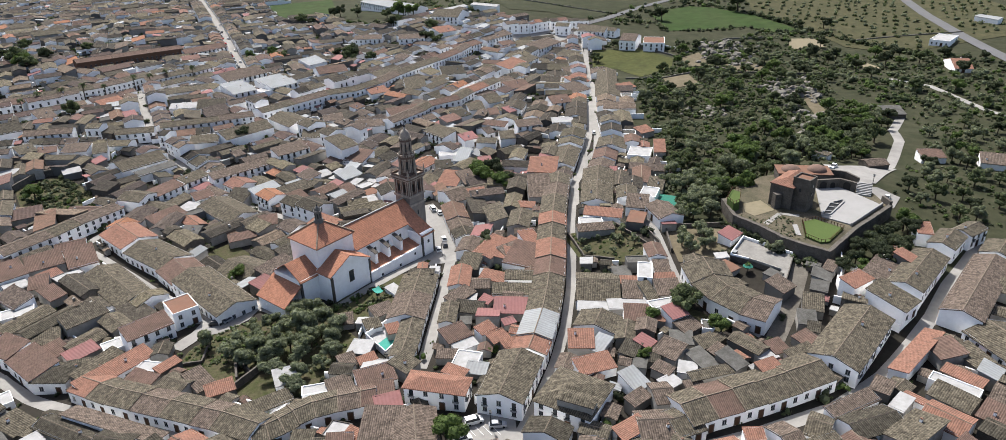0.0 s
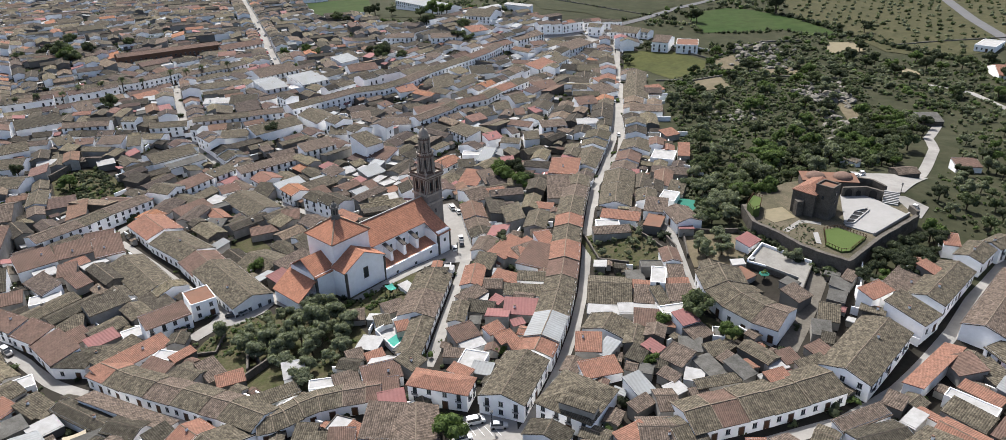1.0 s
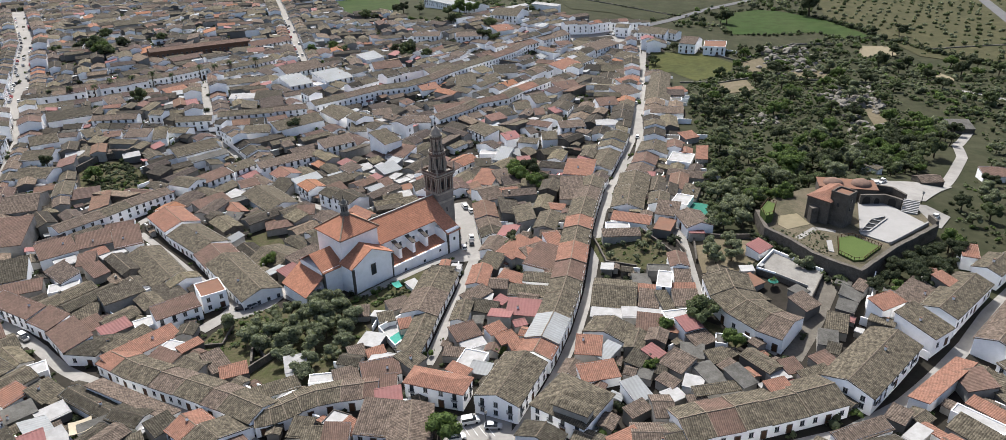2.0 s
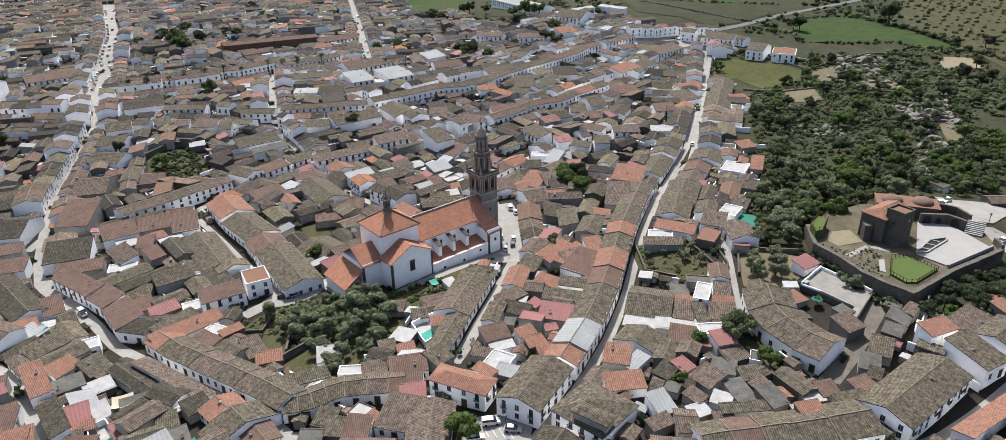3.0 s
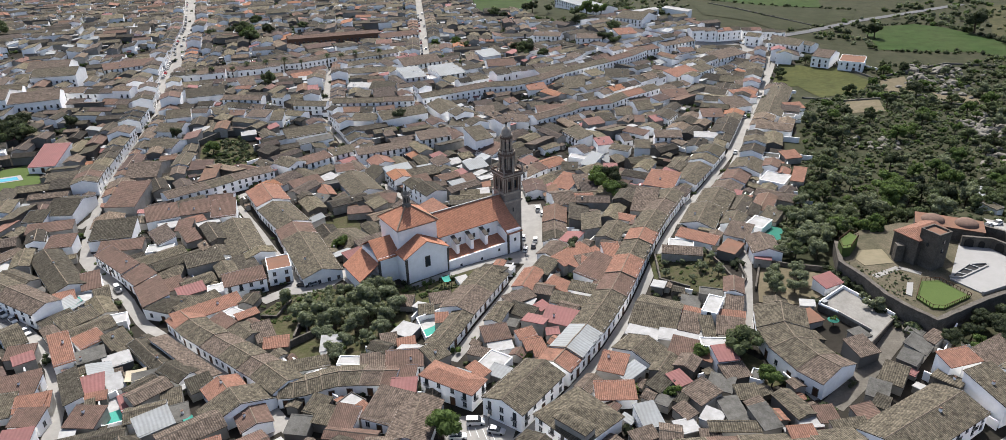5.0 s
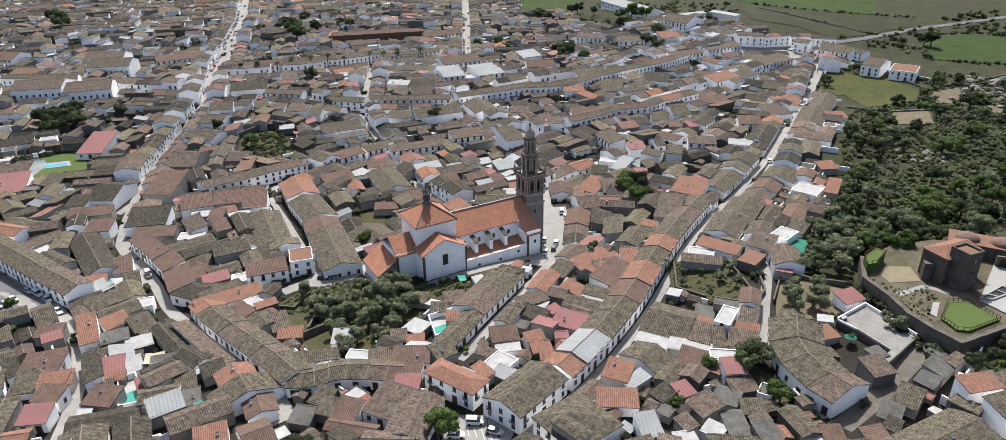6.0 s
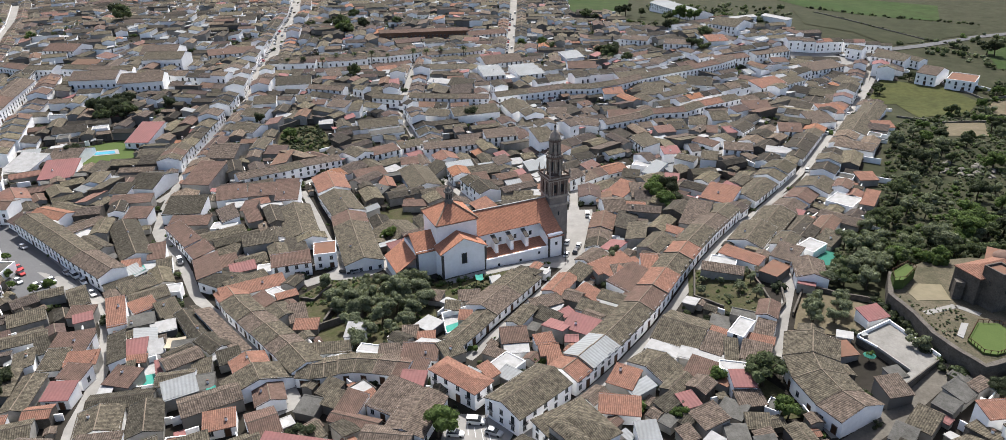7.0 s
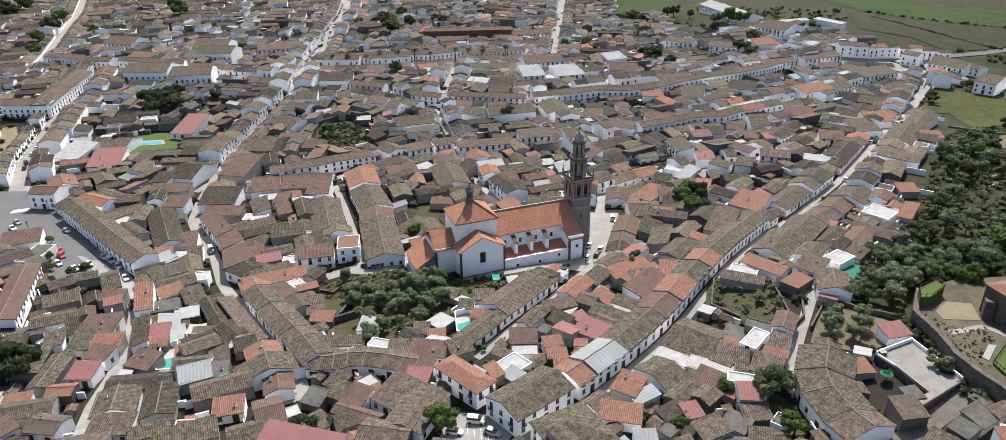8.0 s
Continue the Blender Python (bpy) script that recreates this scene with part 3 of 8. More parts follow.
street(2.8, (-127.3, 298.0), (-106.6, 277.6), (-83.2, 259.7), tall=0.15)
street(3.2, (-190.3, 363.2), (-163.4, 373.0), (-144.8, 385.3), (-142.6, 392.9), tall=0.7)
street(3.2, (-156.0, 404.8), (-140.0, 388.1), (-121.1, 368.8), (-101.9, 350.6), (-86.2, 337.1), tall=0.15)
street(4.0, (-147.5, 390.0), (-125.2, 412.7), (-97.2, 443.9), (-79.5, 462.7), (-39.8, 523.5), (-3.8, 569.1), tall=0.75)
street(3.6, (-86.2, 337.1), (-76.8, 358.6), (-65.6, 374.0), (-51.9, 385.7), (-33.7, 412.3), (-9.3, 454.2), (13.0, 514.6), (33.0, 562.1), (43.2, 581.8), tall=0.7)
street(14, (-3.6, 568.0), (23.0, 580.6), (47.0, 573.4), tall=0.15)
street(4.0, (-3.6, 568.0), (29.3, 595.1), (60.0, 604.9), tall=0.15)
street(8, (-239.9, 146.7), (-296.7, 183.4), (-323.4, 207.5), (-342.5, 225.5), (-367.9, 255.8), (-388.7, 275.0), (-403.9, 289.5), tall=0.8)
street(4.8, (-400.4, 287.3), (-376.7, 296.2), (-349.2, 315.2), (-307.7, 330.2), tall=0.85)
street(8, (-456.2, 276.6), (-529.0, 333.5), (-599.2, 387.5), (-719.2, 465.5), tall=0.15)
street(22, (-266.2, 164.0), (-234.6, 150.0), (-221.3, 147.8), tall=0.15)
street(10, (-227.3, 151.0), (-211.8, 152.2), (-188.0, 148.1), (-165.5, 143.4), tall=0.15)
street(4.0, (-166.4, 145.5), (-154.2, 141.1), (-136.2, 131.4), (-123.6, 121.3), (-112.6, 109.2), (-104.7, 98.9), (-97.7, 92.1), tall=0.15)
street(2.6, (-158.9, 241.6), (-136.8, 224.7), (-114.3, 206.0), (-96.7, 191.7), tall=0.4)
street(3.2, (-203.8, 204.2), (-206.2, 214.5), (-190.7, 226.0), (-178.5, 241.0), (-164.4, 248.6), (-160.4, 277.0), (-146.3, 309.8), (-141.7, 314.6), tall=0.7)
street(4.8, (-109.8, 191.9), (-96.9, 193.8), (-90.8, 203.7), (-71.2, 191.7), tall=0.15)
street(2.9, (40.8, 254.8), (37.3, 233.4), (40.2, 222.5), (40.7, 209.2), (41.5, 192.4), (45.9, 182.6), (52.2, 173.9), (57.8, 166.5), tall=0.15)
material("ramp_concrete", (0.128, 0.117, 0.100), stain=(0.075, 0.068, 0.058), stain_scale=0.4, stain_amt=0.7, grain=1.5, grain_amt=0.25, vary=0.05, bump=0.2)
street(4.8, (80.0, 200.6), (78.6, 197.0), (74.9, 189.5), (70.7, 181.5), (65.8, 173.0), (60.5, 164.5), mat="ramp_concrete", tall=0.15)
street(3.6, (137.0, 207.3), (125.0, 194.7), (115.6, 185.3), (104.3, 172.0), (93.4, 161.5), (81.5, 150.0), (74.3, 144.5), tall=0.15)
street(3.6, (74.3, 144.5), (65.0, 138.2), (45.4, 130.8), (33.5, 127.6), tall=0.15)
street(2.8, (-67.5, 117.3), (-63.6, 122.9), (-60.6, 128.3), tall=0.15)
street(3.2, (-148.7, 170.5), (-136.8, 162.3), (-120.4, 155.0), (-103.9, 152.5), tall=0.15)

# ---- fields, gardens and ways round the town ----
material("grass_green", (0.026, 0.047, 0.013), stain=(0.040, 0.052, 0.020), stain_scale=0.025, stain_amt=0.8, grain=0.12, grain_amt=0.4, vary=0)
material("grass_dry", (0.037, 0.039, 0.022), stain=(0.024, 0.029, 0.014), stain_scale=0.05, stain_amt=0.8, grain=0.15, grain_amt=0.4, vary=0)
material("grass_tawny", (0.062, 0.058, 0.031), stain=(0.034, 0.038, 0.018), stain_scale=0.06, stain_amt=0.8, grain=0.3, grain_amt=0.45, vary=0)
material("grass_meadow", (0.059, 0.062, 0.022), stain=(0.036, 0.043, 0.016), stain_scale=0.08, stain_amt=0.8, grain=0.3, grain_amt=0.4, vary=0)
material("sand_pale", (0.182, 0.158, 0.107), stain=(0.134, 0.118, 0.077), stain_scale=0.2, grain_amt=0.15, vary=0)
material("lawn", (0.070, 0.098, 0.032), stain=(0.058, 0.084, 0.028), stain_scale=0.3, grain=3, grain_amt=0.12, vary=0, bump=0.1)
material("asphalt", (0.118, 0.118, 0.120), stain=(0.087, 0.087, 0.088), stain_scale=0.1, grain=1.5, grain_amt=0.12, vary=0, bump=0.05)
material("garden_soil", (0.068, 0.059, 0.036), stain=(0.036, 0.046, 0.016), stain_scale=0.35, stain_amt=0.9, grain=1.6, grain_amt=0.5, vary=0)
material("white_paving", (0.264, 0.259, 0.250), stain=(0.214, 0.209, 0.200), stain_scale=0.2, grain_amt=0.06, vary=0, bump=0.05)
material("bare_earth", (0.131, 0.109, 0.075), stain=(0.082, 0.073, 0.043), stain_scale=0.12, stain_amt=0.8, grain=0.6, grain_amt=0.3, vary=0)
patch("meadow", [(56, 547), (91, 538), (108, 511), (102, 486), (77, 458), (66, 493), (50, 488)], "grass_meadow", 0.2, "dry yellow-green meadow beside the last houses", "meadow", 14)
patch("green_field", [(119, 670), (161, 693), (180, 684), (206, 649), (220, 604), (222, 585), (202, 584), (186, 606), (144, 598), (124, 600)], "grass_green", 0.25, "green field beyond the edge of town", "field", 25)
patch("dry_field", [(-4, 744), (122, 741), (115, 703), (79, 661), (45, 683)], "grass_dry", 0.3, "dry grass field by the road", "field", 30)
patch("dry_field", [(-26, 744), (93, 707), (93, 673), (58, 635), (31, 660), (-5, 660)], "grass_dry", 0.36, "dry grass field between low stone walls", "field", 30)
patch("dry_field", [(-91, 851), (93, 827), (93, 747), (40, 742), (-12, 756)], "grass_green", 0.3, "green pasture beyond the town", "field", 40)
patch("green_field", [(-237, 727), (-180, 752), (-158, 672), (-199, 645)], "grass_green", 0.3, "green field behind the houses", "field", 30)
patch("dry_field", [(-153, 673), (-100, 664), (-103, 618), (-142, 633)], "grass_dry", 0.3, "dry paddock beside a long shed", "field", 30)
patch("sand_patch", [(207, 563), (224, 560), (224, 535), (209, 531), (197, 536)], "sand_pale", 0.3, "pale bare sandy clearing among bushes", "clearing", 12)
patch("olive_field", [(232, 786), (290, 820), (420, 800), (420, 560), (260, 500), (235, 530), (229, 591), (210, 666)], "grass_tawny", 0.3, "dry field planted with rows of olive trees", "field", 40)
patch("sand_patch", [(228, 488), (230, 467), (222, 451), (217, 461)], "sand_pale", 0.3, "pale bare sandy clearing among bushes", "clearing", 12)
patch("bare_ground", [(154, 396), (162, 403), (157, 363), (147, 353)], "bare_earth", 0.25, "bare trodden earth between rocks on the hill", "clearing", 8)
patch("bare_ground", [(89, 455), (107, 461), (106, 427), (86, 415)], "bare_earth", 0.25, "dry bare earth at the foot of the meadow", "clearing", 8)
patch("bare_ground", [(112, 511), (130, 528), (130, 495), (114, 485)], "bare_earth", 0.25, "bare paddock inside a stone wall", "clearing", 8)
patch("bare_ground", [(141, 498), (165, 500), (162, 480), (140, 478)], "bare_earth", 0.25, "bare paddock inside a stone wall", "clearing", 8)
patch("grove_ground", [(-93, 165), (-99, 169), (-98, 177), (-94, 184), (-87, 190), (-67, 195), (-58, 186), (-49, 174), (-53, 164), (-59, 151), (-65, 148), (-84, 156)], "garden_soil", 0.15, "weedy soil under the olive grove", "garden")
patch("garden_ground", [(10, 227), (28, 229), (38, 213), (34, 205), (25, 207), (15, 209)], "garden_soil", 0.15, "walled vegetable garden with dry grass", "garden")
patch("garden_ground", [(-120, 243), (-112, 252), (-101, 242), (-108, 234)], "garden_soil", 0.15, "small overgrown courtyard garden", "garden")
patch("garden_ground", [(-221, 297), (-208, 313), (-183, 292), (-187, 271), (-207, 278)], "garden_soil", 0.15, "overgrown plot behind a curved stone wall", "garden")
patch("garden_ground", [(26, 178), (38, 182), (45, 178), (50, 170), (43, 165), (39, 175)], "garden_soil", 0.15, "overgrown yard with bushes", "garden")
patch("small_square", [(-104.9, 179.4), (-100.8, 186.1), (-99.4, 193.0), (-90.4, 199.2), (-87.3, 203.7), (-84.2, 198.7), (-85.8, 192.0), (-90.9, 185.6), (-96.6, 183.7), (-100.4, 177.0)], "street_concrete", 0.2, "pale concrete square between the church and the grove", "square", 3)
patch("lawn", [(-291, 229), (-278, 250), (-253, 233), (-263, 212)], "lawn", 0.15, "green lawn by a swimming pool", "lawn")
patch("yard_ground", [(43, 221), (54, 221.5), (62, 219), (65, 214), (56, 203), (44, 203)], "bare_earth", 0.15, "bare earth yard with olive trees", "yard")
patch("plaza", [(-276, 158), (-260, 169), (-217, 158), (-162, 143), (-163, 137), (-174, 129), (-199, 136), (-223, 135)], "asphalt", 0.14, "grey asphalt square with parked cars", "square", 8)
street(7, (49, 614), (79, 646), (118, 695), (155, 731), (214, 791), mat="asphalt", lift=0.4)
street(9, (371, 752), (339, 623), (323, 539), (311, 470), (299, 399), mat="asphalt", lift=0.4)
street(4, (218, 434), (232, 412), (233, 394), (235, 360), (243, 345), lift=0.25)
street(4.2, (190, 360), (172, 332), (166, 314), (155, 296), (143, 277), (130, 266), lift=0.25)
patch("castle_forecourt", [(112, 268), (118, 266), (124, 268), (134, 272), (141, 276), (144, 273), (134, 261), (124, 249), (118, 249), (113, 257)], "street_concrete", 0.3, "pale concrete forecourt outside the castle gate", "forecourt", 6)
for st in range(4):
    STREETS.pop()
material("court_green", (0.032, 0.126, 0.095), stain=(0.028, 0.137, 0.103), stain_scale=0.3, grain_amt=0.1, vary=0, bump=0.05)
patch("sports_court", [(47, 254), (55, 246), (53, 236), (45, 242)], "court_green", 0.3, "small turquoise sports court behind the houses", "court")
patch("garden_ground", [(-64, 192), (-60.5, 199), (-52, 205.5), (-46, 209.5), (-42, 213), (-41, 205), (-42.6, 192), (-50, 184.5), (-58, 187)], "garden_soil", 0.15, "narrow garden strip below the church wall", "garden")
patch("park_lawn", [(-313.4, 180.0), (-330, 197.9), (-344.3, 207), (-341.5, 213), (-329, 199.5), (-314, 186.5), (-297, 171.5)], "lawn", 0.15, "clipped park lawn beside the avenue", "lawn", 6)
patch("park_ground", [(-316.1, 181.3), (-352.6, 200.1), (-346.7, 205.6), (-331.3, 197.9)], "sand_pale", 0.15, "pale sandy park ground", "park", 6)
material("pool_water", (0.034, 0.242, 0.322), rough=0.08, stain=(0.040, 0.282, 0.349), stain_scale=0.4, grain_amt=0.05, vary=0, bump=0.05, spec=0.5)
patch("pool_edge", [(-281, 229.6), (-272.6, 238.4), (-266.8, 234.8), (-275.5, 225.6)], "white_paving", 0.26, "white paved edge of a swimming pool", "pool edge")
patch("pool", [(-278.4, 229.6), (-272.4, 236.2), (-268.8, 234.2), (-275.2, 227.6)], "pool_water", 0.32, "turquoise swimming pool on a lawn", "pool")
patch("terrace_road", [(118.5, 246), (123, 246), (128, 239), (122, 231), (118.6, 232), (119.5, 238)], "street_concrete", 0.3, "pale concrete lane along the castle wall", "lane", 5)

# ---- the church ----
CA = radians(52)
CHURCH = Vector((-66.5, 211.0, 0))


def church_pose(a, s, z=0):
    """A place in the church's own frame: a along the nave towards the tower, s towards the street side."""
    return CHURCH + Vector((a * math.cos(CA) + s * math.sin(CA), a * math.sin(CA) - s * math.cos(CA), z))


church = new("church")
church.matrix_basis = pose(CHURCH.x, CHURCH.y, 0, 0, 0, 52)
# local frame of the parts: x along the nave, y = -s
for ca, cs, cw, cd in ((0, 0, 15, 27), (22, 0, 30, 27), (-13, 0, 14, 16), (40, 0, 8, 9)):
    p = church_pose(ca, cs)
    take(p.x, p.y, cw, cd, CA)


def cbox(name, mat, *bs):
    return under(name, boxes(name, mat, *bs), church)


material("tile_church", (0.335, 0.158, 0.102), stain=(0.210, 0.112, 0.076), stain_scale=0.35, stain_amt=0.6, rows=0.45, rows_amt=0.32, grain=1.8, grain_amt=0.3, vary=0.05, cell_amt=0.25)


def croof(name, v, f, mat="tile_church"):
    v, f = slab(v, f, 0.25)
    return under(name, mesh(name, v, f, [mat], uv=True), church)


# crossing with its pyramid roof
cbox("crossing_wall", "whitewash", (-6.6, -6.6, -6, 7.2, 6.6, 17.2))
croof("crossing_roof", [(-7.2, -7.2, 17.1), (7.8, -7.2, 17.1), (7.8, 7.2, 17.1), (-7.2, 7.2, 17.1), (0.3, 0, 22.3)], [(0, 1, 4), (1, 2, 4), (2, 3, 4), (3, 0, 4)])
# nave: clerestory and roof
cbox("nave_wall", "whitewash", (7.2, -7, -6, 36, 7, 10.8))
croof("nave_roof", [(7.2, -7.6, 10.7), (36.2, -7.6, 10.7), (36.2, 0, 16.2), (7.2, 0, 16.2), (36.2, 7.6, 10.7), (7.2, 7.6, 10.7)], [(0, 1, 2, 3), (3, 2, 4, 5)])
cbox("end_block_wall", "whitewash", (30.5, -13.6, -6, 36, -7, 8.4))
croof("end_block_roof", [(30.2, -14.0, 7.6), (36.4, -14.0, 7.6), (36.4, -7.2, 11.0), (30.2, -7.2, 11.0)], [(0, 1, 2, 3)])
cbox("aisle_wall", "whitewash", (7.5, -13.4, -6, 30.5, -12.8, 4.4))
croof("aisle_roof", [(7.5, -12.9, 3.9), (30.5, -12.9, 3.9), (30.5, -7, 5.4), (7.5, -7, 5.4)], [(0, 1, 2, 3)])
# transept with its gable
v = [(-7.6, -13, -6), (7.6, -13, -6), (7.6, -6, -6), (-7.6, -6, -6), (-7.6, -13, 10), (7.6, -13, 10), (7.6, -6, 10), (-7.6, -6, 10), (0, -13, 14), (0, -6, 14)]
under("transept_wall", mesh("transept_wall", v, [(0, 1, 5, 8, 4), (1, 2, 6, 5), (3, 0, 4, 7), (2, 3, 7, 9, 6)], ["whitewash"]), church)
croof("transept_roof", [(-8.2, -13.3, 9.75), (0, -13.3, 14.1), (0, -6.4, 14.1), (-8.2, -6.4, 9.75), (8.2, -13.3, 9.75), (8.2, -6.4, 9.75)], [(0, 1, 2, 3), (1, 4, 5, 2)])
# chancel and sacristy
cbox("chancel_wall", "whitewash", (-14, -6.4, -8, -6.6, 6.4, 9.0))
croof("chancel_roof", [(-14.3, -6.9, 8.6), (-6.6, -6.9, 8.6), (-6.6, 0, 13.0), (-14.3, 0, 13.0), (-6.6, 6.9, 8.6), (-14.3, 6.9, 8.6)], [(0, 1, 2, 3), (3, 2, 4, 5)])
cbox("sacristy_wall", "whitewash", (-20.6, -6.2, -9, -14, 7.0, 3.2))
croof("sacristy_roof", [(-21.0, -6.6, 3.0), (-13.8, -6.6, 7.6), (-13.8, 7.4, 7.6), (-21.0, 7.4, 3.0)], [(0, 1, 2, 3)])
# ridges, windows, buttresses and stone corners
cbox("ridge", "terrace_white", (7.5, -0.22, 16.15, 36.2, 0.22, 16.42))
for bx in (12.6, 18.2, 23.8):
    v = [(bx - 0.55, -12.6, 3), (bx + 0.55, -12.6, 3), (bx + 0.55, -7, 3), (bx - 0.55, -7, 3), (bx - 0.55, -10.6, 8.2), (bx + 0.55, -10.6, 8.2), (bx + 0.55, -7, 9.4), (bx - 0.55, -7, 9.4)]
    v[0], v[1] = (bx - 0.55, -10.6, 3), (bx + 0.55, -10.6, 3)
    b = under("buttress", mesh("buttress", v, BOXF, ["whitewash"]), church)
    v = [(bx - 0.75, -10.9, 8.15), (bx + 0.75, -10.9, 8.15), (bx + 0.75, -7, 9.5), (bx - 0.75, -7, 9.5)]
    v, f = slab(v, [(0, 1, 2, 3)], -0.25)
    under("coping", mesh("coping", v, f, ["rubble_stone"]), b)
for wx in (9.8, 15.4, 21.0, 26.8):
    cbox("window", "glass_dark", (wx - 0.5, -7.06, 6.6, wx + 0.5, -6.9, 8.2))
for wx, wz in ((12, 1.2), (20, 1.0), (27, 2.2)):
    cbox("window", "glass_dark", (wx - 0.4, -13.46, wz, wx + 0.4, -13.3, wz + 0.9))
cbox("window", "glass_dark", (-0.7, -13.07, 5.2, 0.7, -12.9, 8.4))
cbox("window_frame", "rubble_stone", (-0.95, -13.05, 4.9, 0.95, -12.95, 8.7))
cbox("window", "glass_dark", (33.0, -13.66, 4.2, 33.9, -13.5, 5.4))
cbox("doorway", "glass_dark", (-17.5, -6.28, -1.6, -16.0, -6.1, 1.2))
for qx, qy, qz in ((-7.7, -13.1, 9.4), (7.1, -13.1, 9.4), (35.6, -13.7, 8.0), (-14.1, -6.5, 8.4), (30.4, -13.7, 7.4)):
    cbox("quoin", "rubble_stone", (qx, qy, -6, qx + 0.7, qy + 0.6, qz))
cbox("cornice", "terrace_white", (-6.9, -6.9, 16.5, 7.5, 6.9, 17.05))


def ring(n, rad, z, turn=0.0, cx=0.0, cy=0.0):
    return [(cx + rad * math.cos(turn + 2 * math.pi * k / n), cy + rad * math.sin(turn + 2 * math.pi * k / n), z) for k in range(n)]


def turned(name, mat, n, profile, cx, cy, parent, turn=0.0, smooth=False):
    """A turned or many-sided body: radius and height by turns, from the bottom up."""
    v = [p for rad, z in profile for p in ring(n, rad, z, turn, cx, cy)]
    m = len(profile)
    f = [(i * n + k, i * n + (k + 1) % n, (i + 1) * n + (k + 1) % n, (i + 1) * n + k) for i in range(m - 1) for k in range(n)]
    f += [tuple(reversed(range(n))), tuple(range((m - 1) * n, m * n))]
    return under(name, mesh(name, v, f, [mat], smooth=smooth), parent)


for hx, hy in ((-7.2, -7.2), (7.8, -7.2), (7.8, 7.2), (-7.2, 7.2)):
    p0, p1 = Vector((hx, hy, 17.15)), Vector((0.3, 0, 22.4))
    side = (p1 - p0).cross(Vector((0, 0, 1))).normalized() * 0.2
    up = Vector((0, 0, 0.14))
    v = [p0 - side, p0 + side, p1 + side, p1 - side, p0 - side + up, p0 + side + up, p1 + side + up, p1 - side + up]
    under("hip_ridge", mesh("hip_ridge", v, BOXF, ["ridge_tile"]), church)
# lantern over the crossing
lan = turned("lantern", "plaster_grey", 8, [(1.5, 21.2), (1.5, 22.4), (1.15, 22.5), (1.15, 25.0), (1.6, 25.1), (1.6, 25.4), (1.0, 25.5), (0.75, 26.3), (0.25, 26.8)], 0.3, 0, church, math.pi / 8)
turned("finial", "iron_dark", 6, [(0.12, 26.7), (0.3, 27.1), (0.06, 27.4), (0.04, 28.4)], 0.3, 0, lan)
for k in range(8):
    a = k * math.pi / 4
    under("lantern_window", boxes("lantern_window", "glass_dark", (1.02, -0.25, 22.9, 1.1, 0.25, 24.5)), lan, pose(0.3, 0, 0, 0, 0, math.degrees(a)))
    turned("urn", "plaster_grey", 6, [(0.12, 25.4), (0.2, 25.7), (0.05, 26.2)], 0.3 + 1.4 * math.cos(a + 0.39), 1.4 * math.sin(a + 0.39), lan)

# bell tower
material("tower_brick", (0.150, 0.108, 0.088), stain=(0.090, 0.068, 0.058), stain_scale=0.5, stain_amt=0.7, grain=3, grain_amt=0.3, vary=0.1, bump=0.3)
material("tower_trim", (0.360, 0.322, 0.275), stain=(0.150, 0.132, 0.112), stain_scale=0.6, stain_amt=0.7, grain=2, grain_amt=0.2, vary=0.1, bump=0.2)
material("tower_render", (0.240, 0.215, 0.190), stain=(0.125, 0.112, 0.100), stain_scale=0.4, stain_amt=0.7, grain=1.5, grain_amt=0.2, vary=0.1, bump=0.2)
TX, TY, TW = 40.0, 0.5, 3.55


def tsq(name, mat, half, z0, z1, parent=None):
    return under(name, boxes(name, mat, (TX - half, TY - half, z0, TX + half, TY + half, z1)), parent or church)


tsq("tower_shaft", "tower_render", TW, -8, 13.2)
tsq("tower_cornice", "tower_trim", TW + 0.3, 13.2, 14.0)
tsq("tower_shaft", "tower_render", TW - 0.1, 14.0, 16.6)
tsq("tower_cornice", "tower_trim", TW + 0.35, 16.6, 17.3)
# solid dark core in place of the shade inside the open belfry
tsq("bell_chamber", "glass_dark", TW - 0.9, 17.3, 22.6)
for k in range(4):
    m = pose(TX, TY, 0, 0, 0, 90 * k)
    under("corner_pier", boxes("corner_pier", "tower_brick", (TW - 1.5, -TW + 0.05, 17.3, TW - 0.05, -TW + 1.3, 22.6)), church, m)
    under("middle_pier", boxes("middle_pier", "tower_brick", (-0.55, -TW + 0.05, 17.3, 0.55, -TW + 1.0, 22.6)), church, m)
    under("arch_head", boxes("arch_head", "tower_brick", (-TW + 1.0, -TW + 0.12, 21.3, TW - 1.0, -TW + 1.0, 22.6)), church, m)
    under("parapet", boxes("parapet", "tower_brick", (-TW + 1.0, -TW + 0.12, 17.3, TW - 1.0, -TW + 0.5, 18.2)), church, m)
    for px_ in (-TW + 0.2, -TW + 1.15, -0.55, 0.25, TW - 1.45, TW - 0.5):
        under("pilaster", boxes("pilaster", "tower_trim", (px_, -TW - 0.12, 17.3, px_ + 0.3, -TW + 0.1, 22.4)), church, m)
tsq("tower_cornice", "tower_trim", TW + 0.25, 22.6, 23.1)
tsq("tower_cornice", "tower_brick", TW + 0.55, 23.1, 23.6)
tsq("tower_cornice", "tower_trim", TW + 0.8, 23.6, 24.1)
t2 = turned("upper_stage", "tower_brick", 8, [(2.75, 24.0), (2.75, 25.3), (2.5, 25.5), (2.5, 30.1), (3.0, 30.2), (3.0, 30.9), (2.2, 31.0), (2.1, 31.7)], TX, TY, church, math.pi / 8)
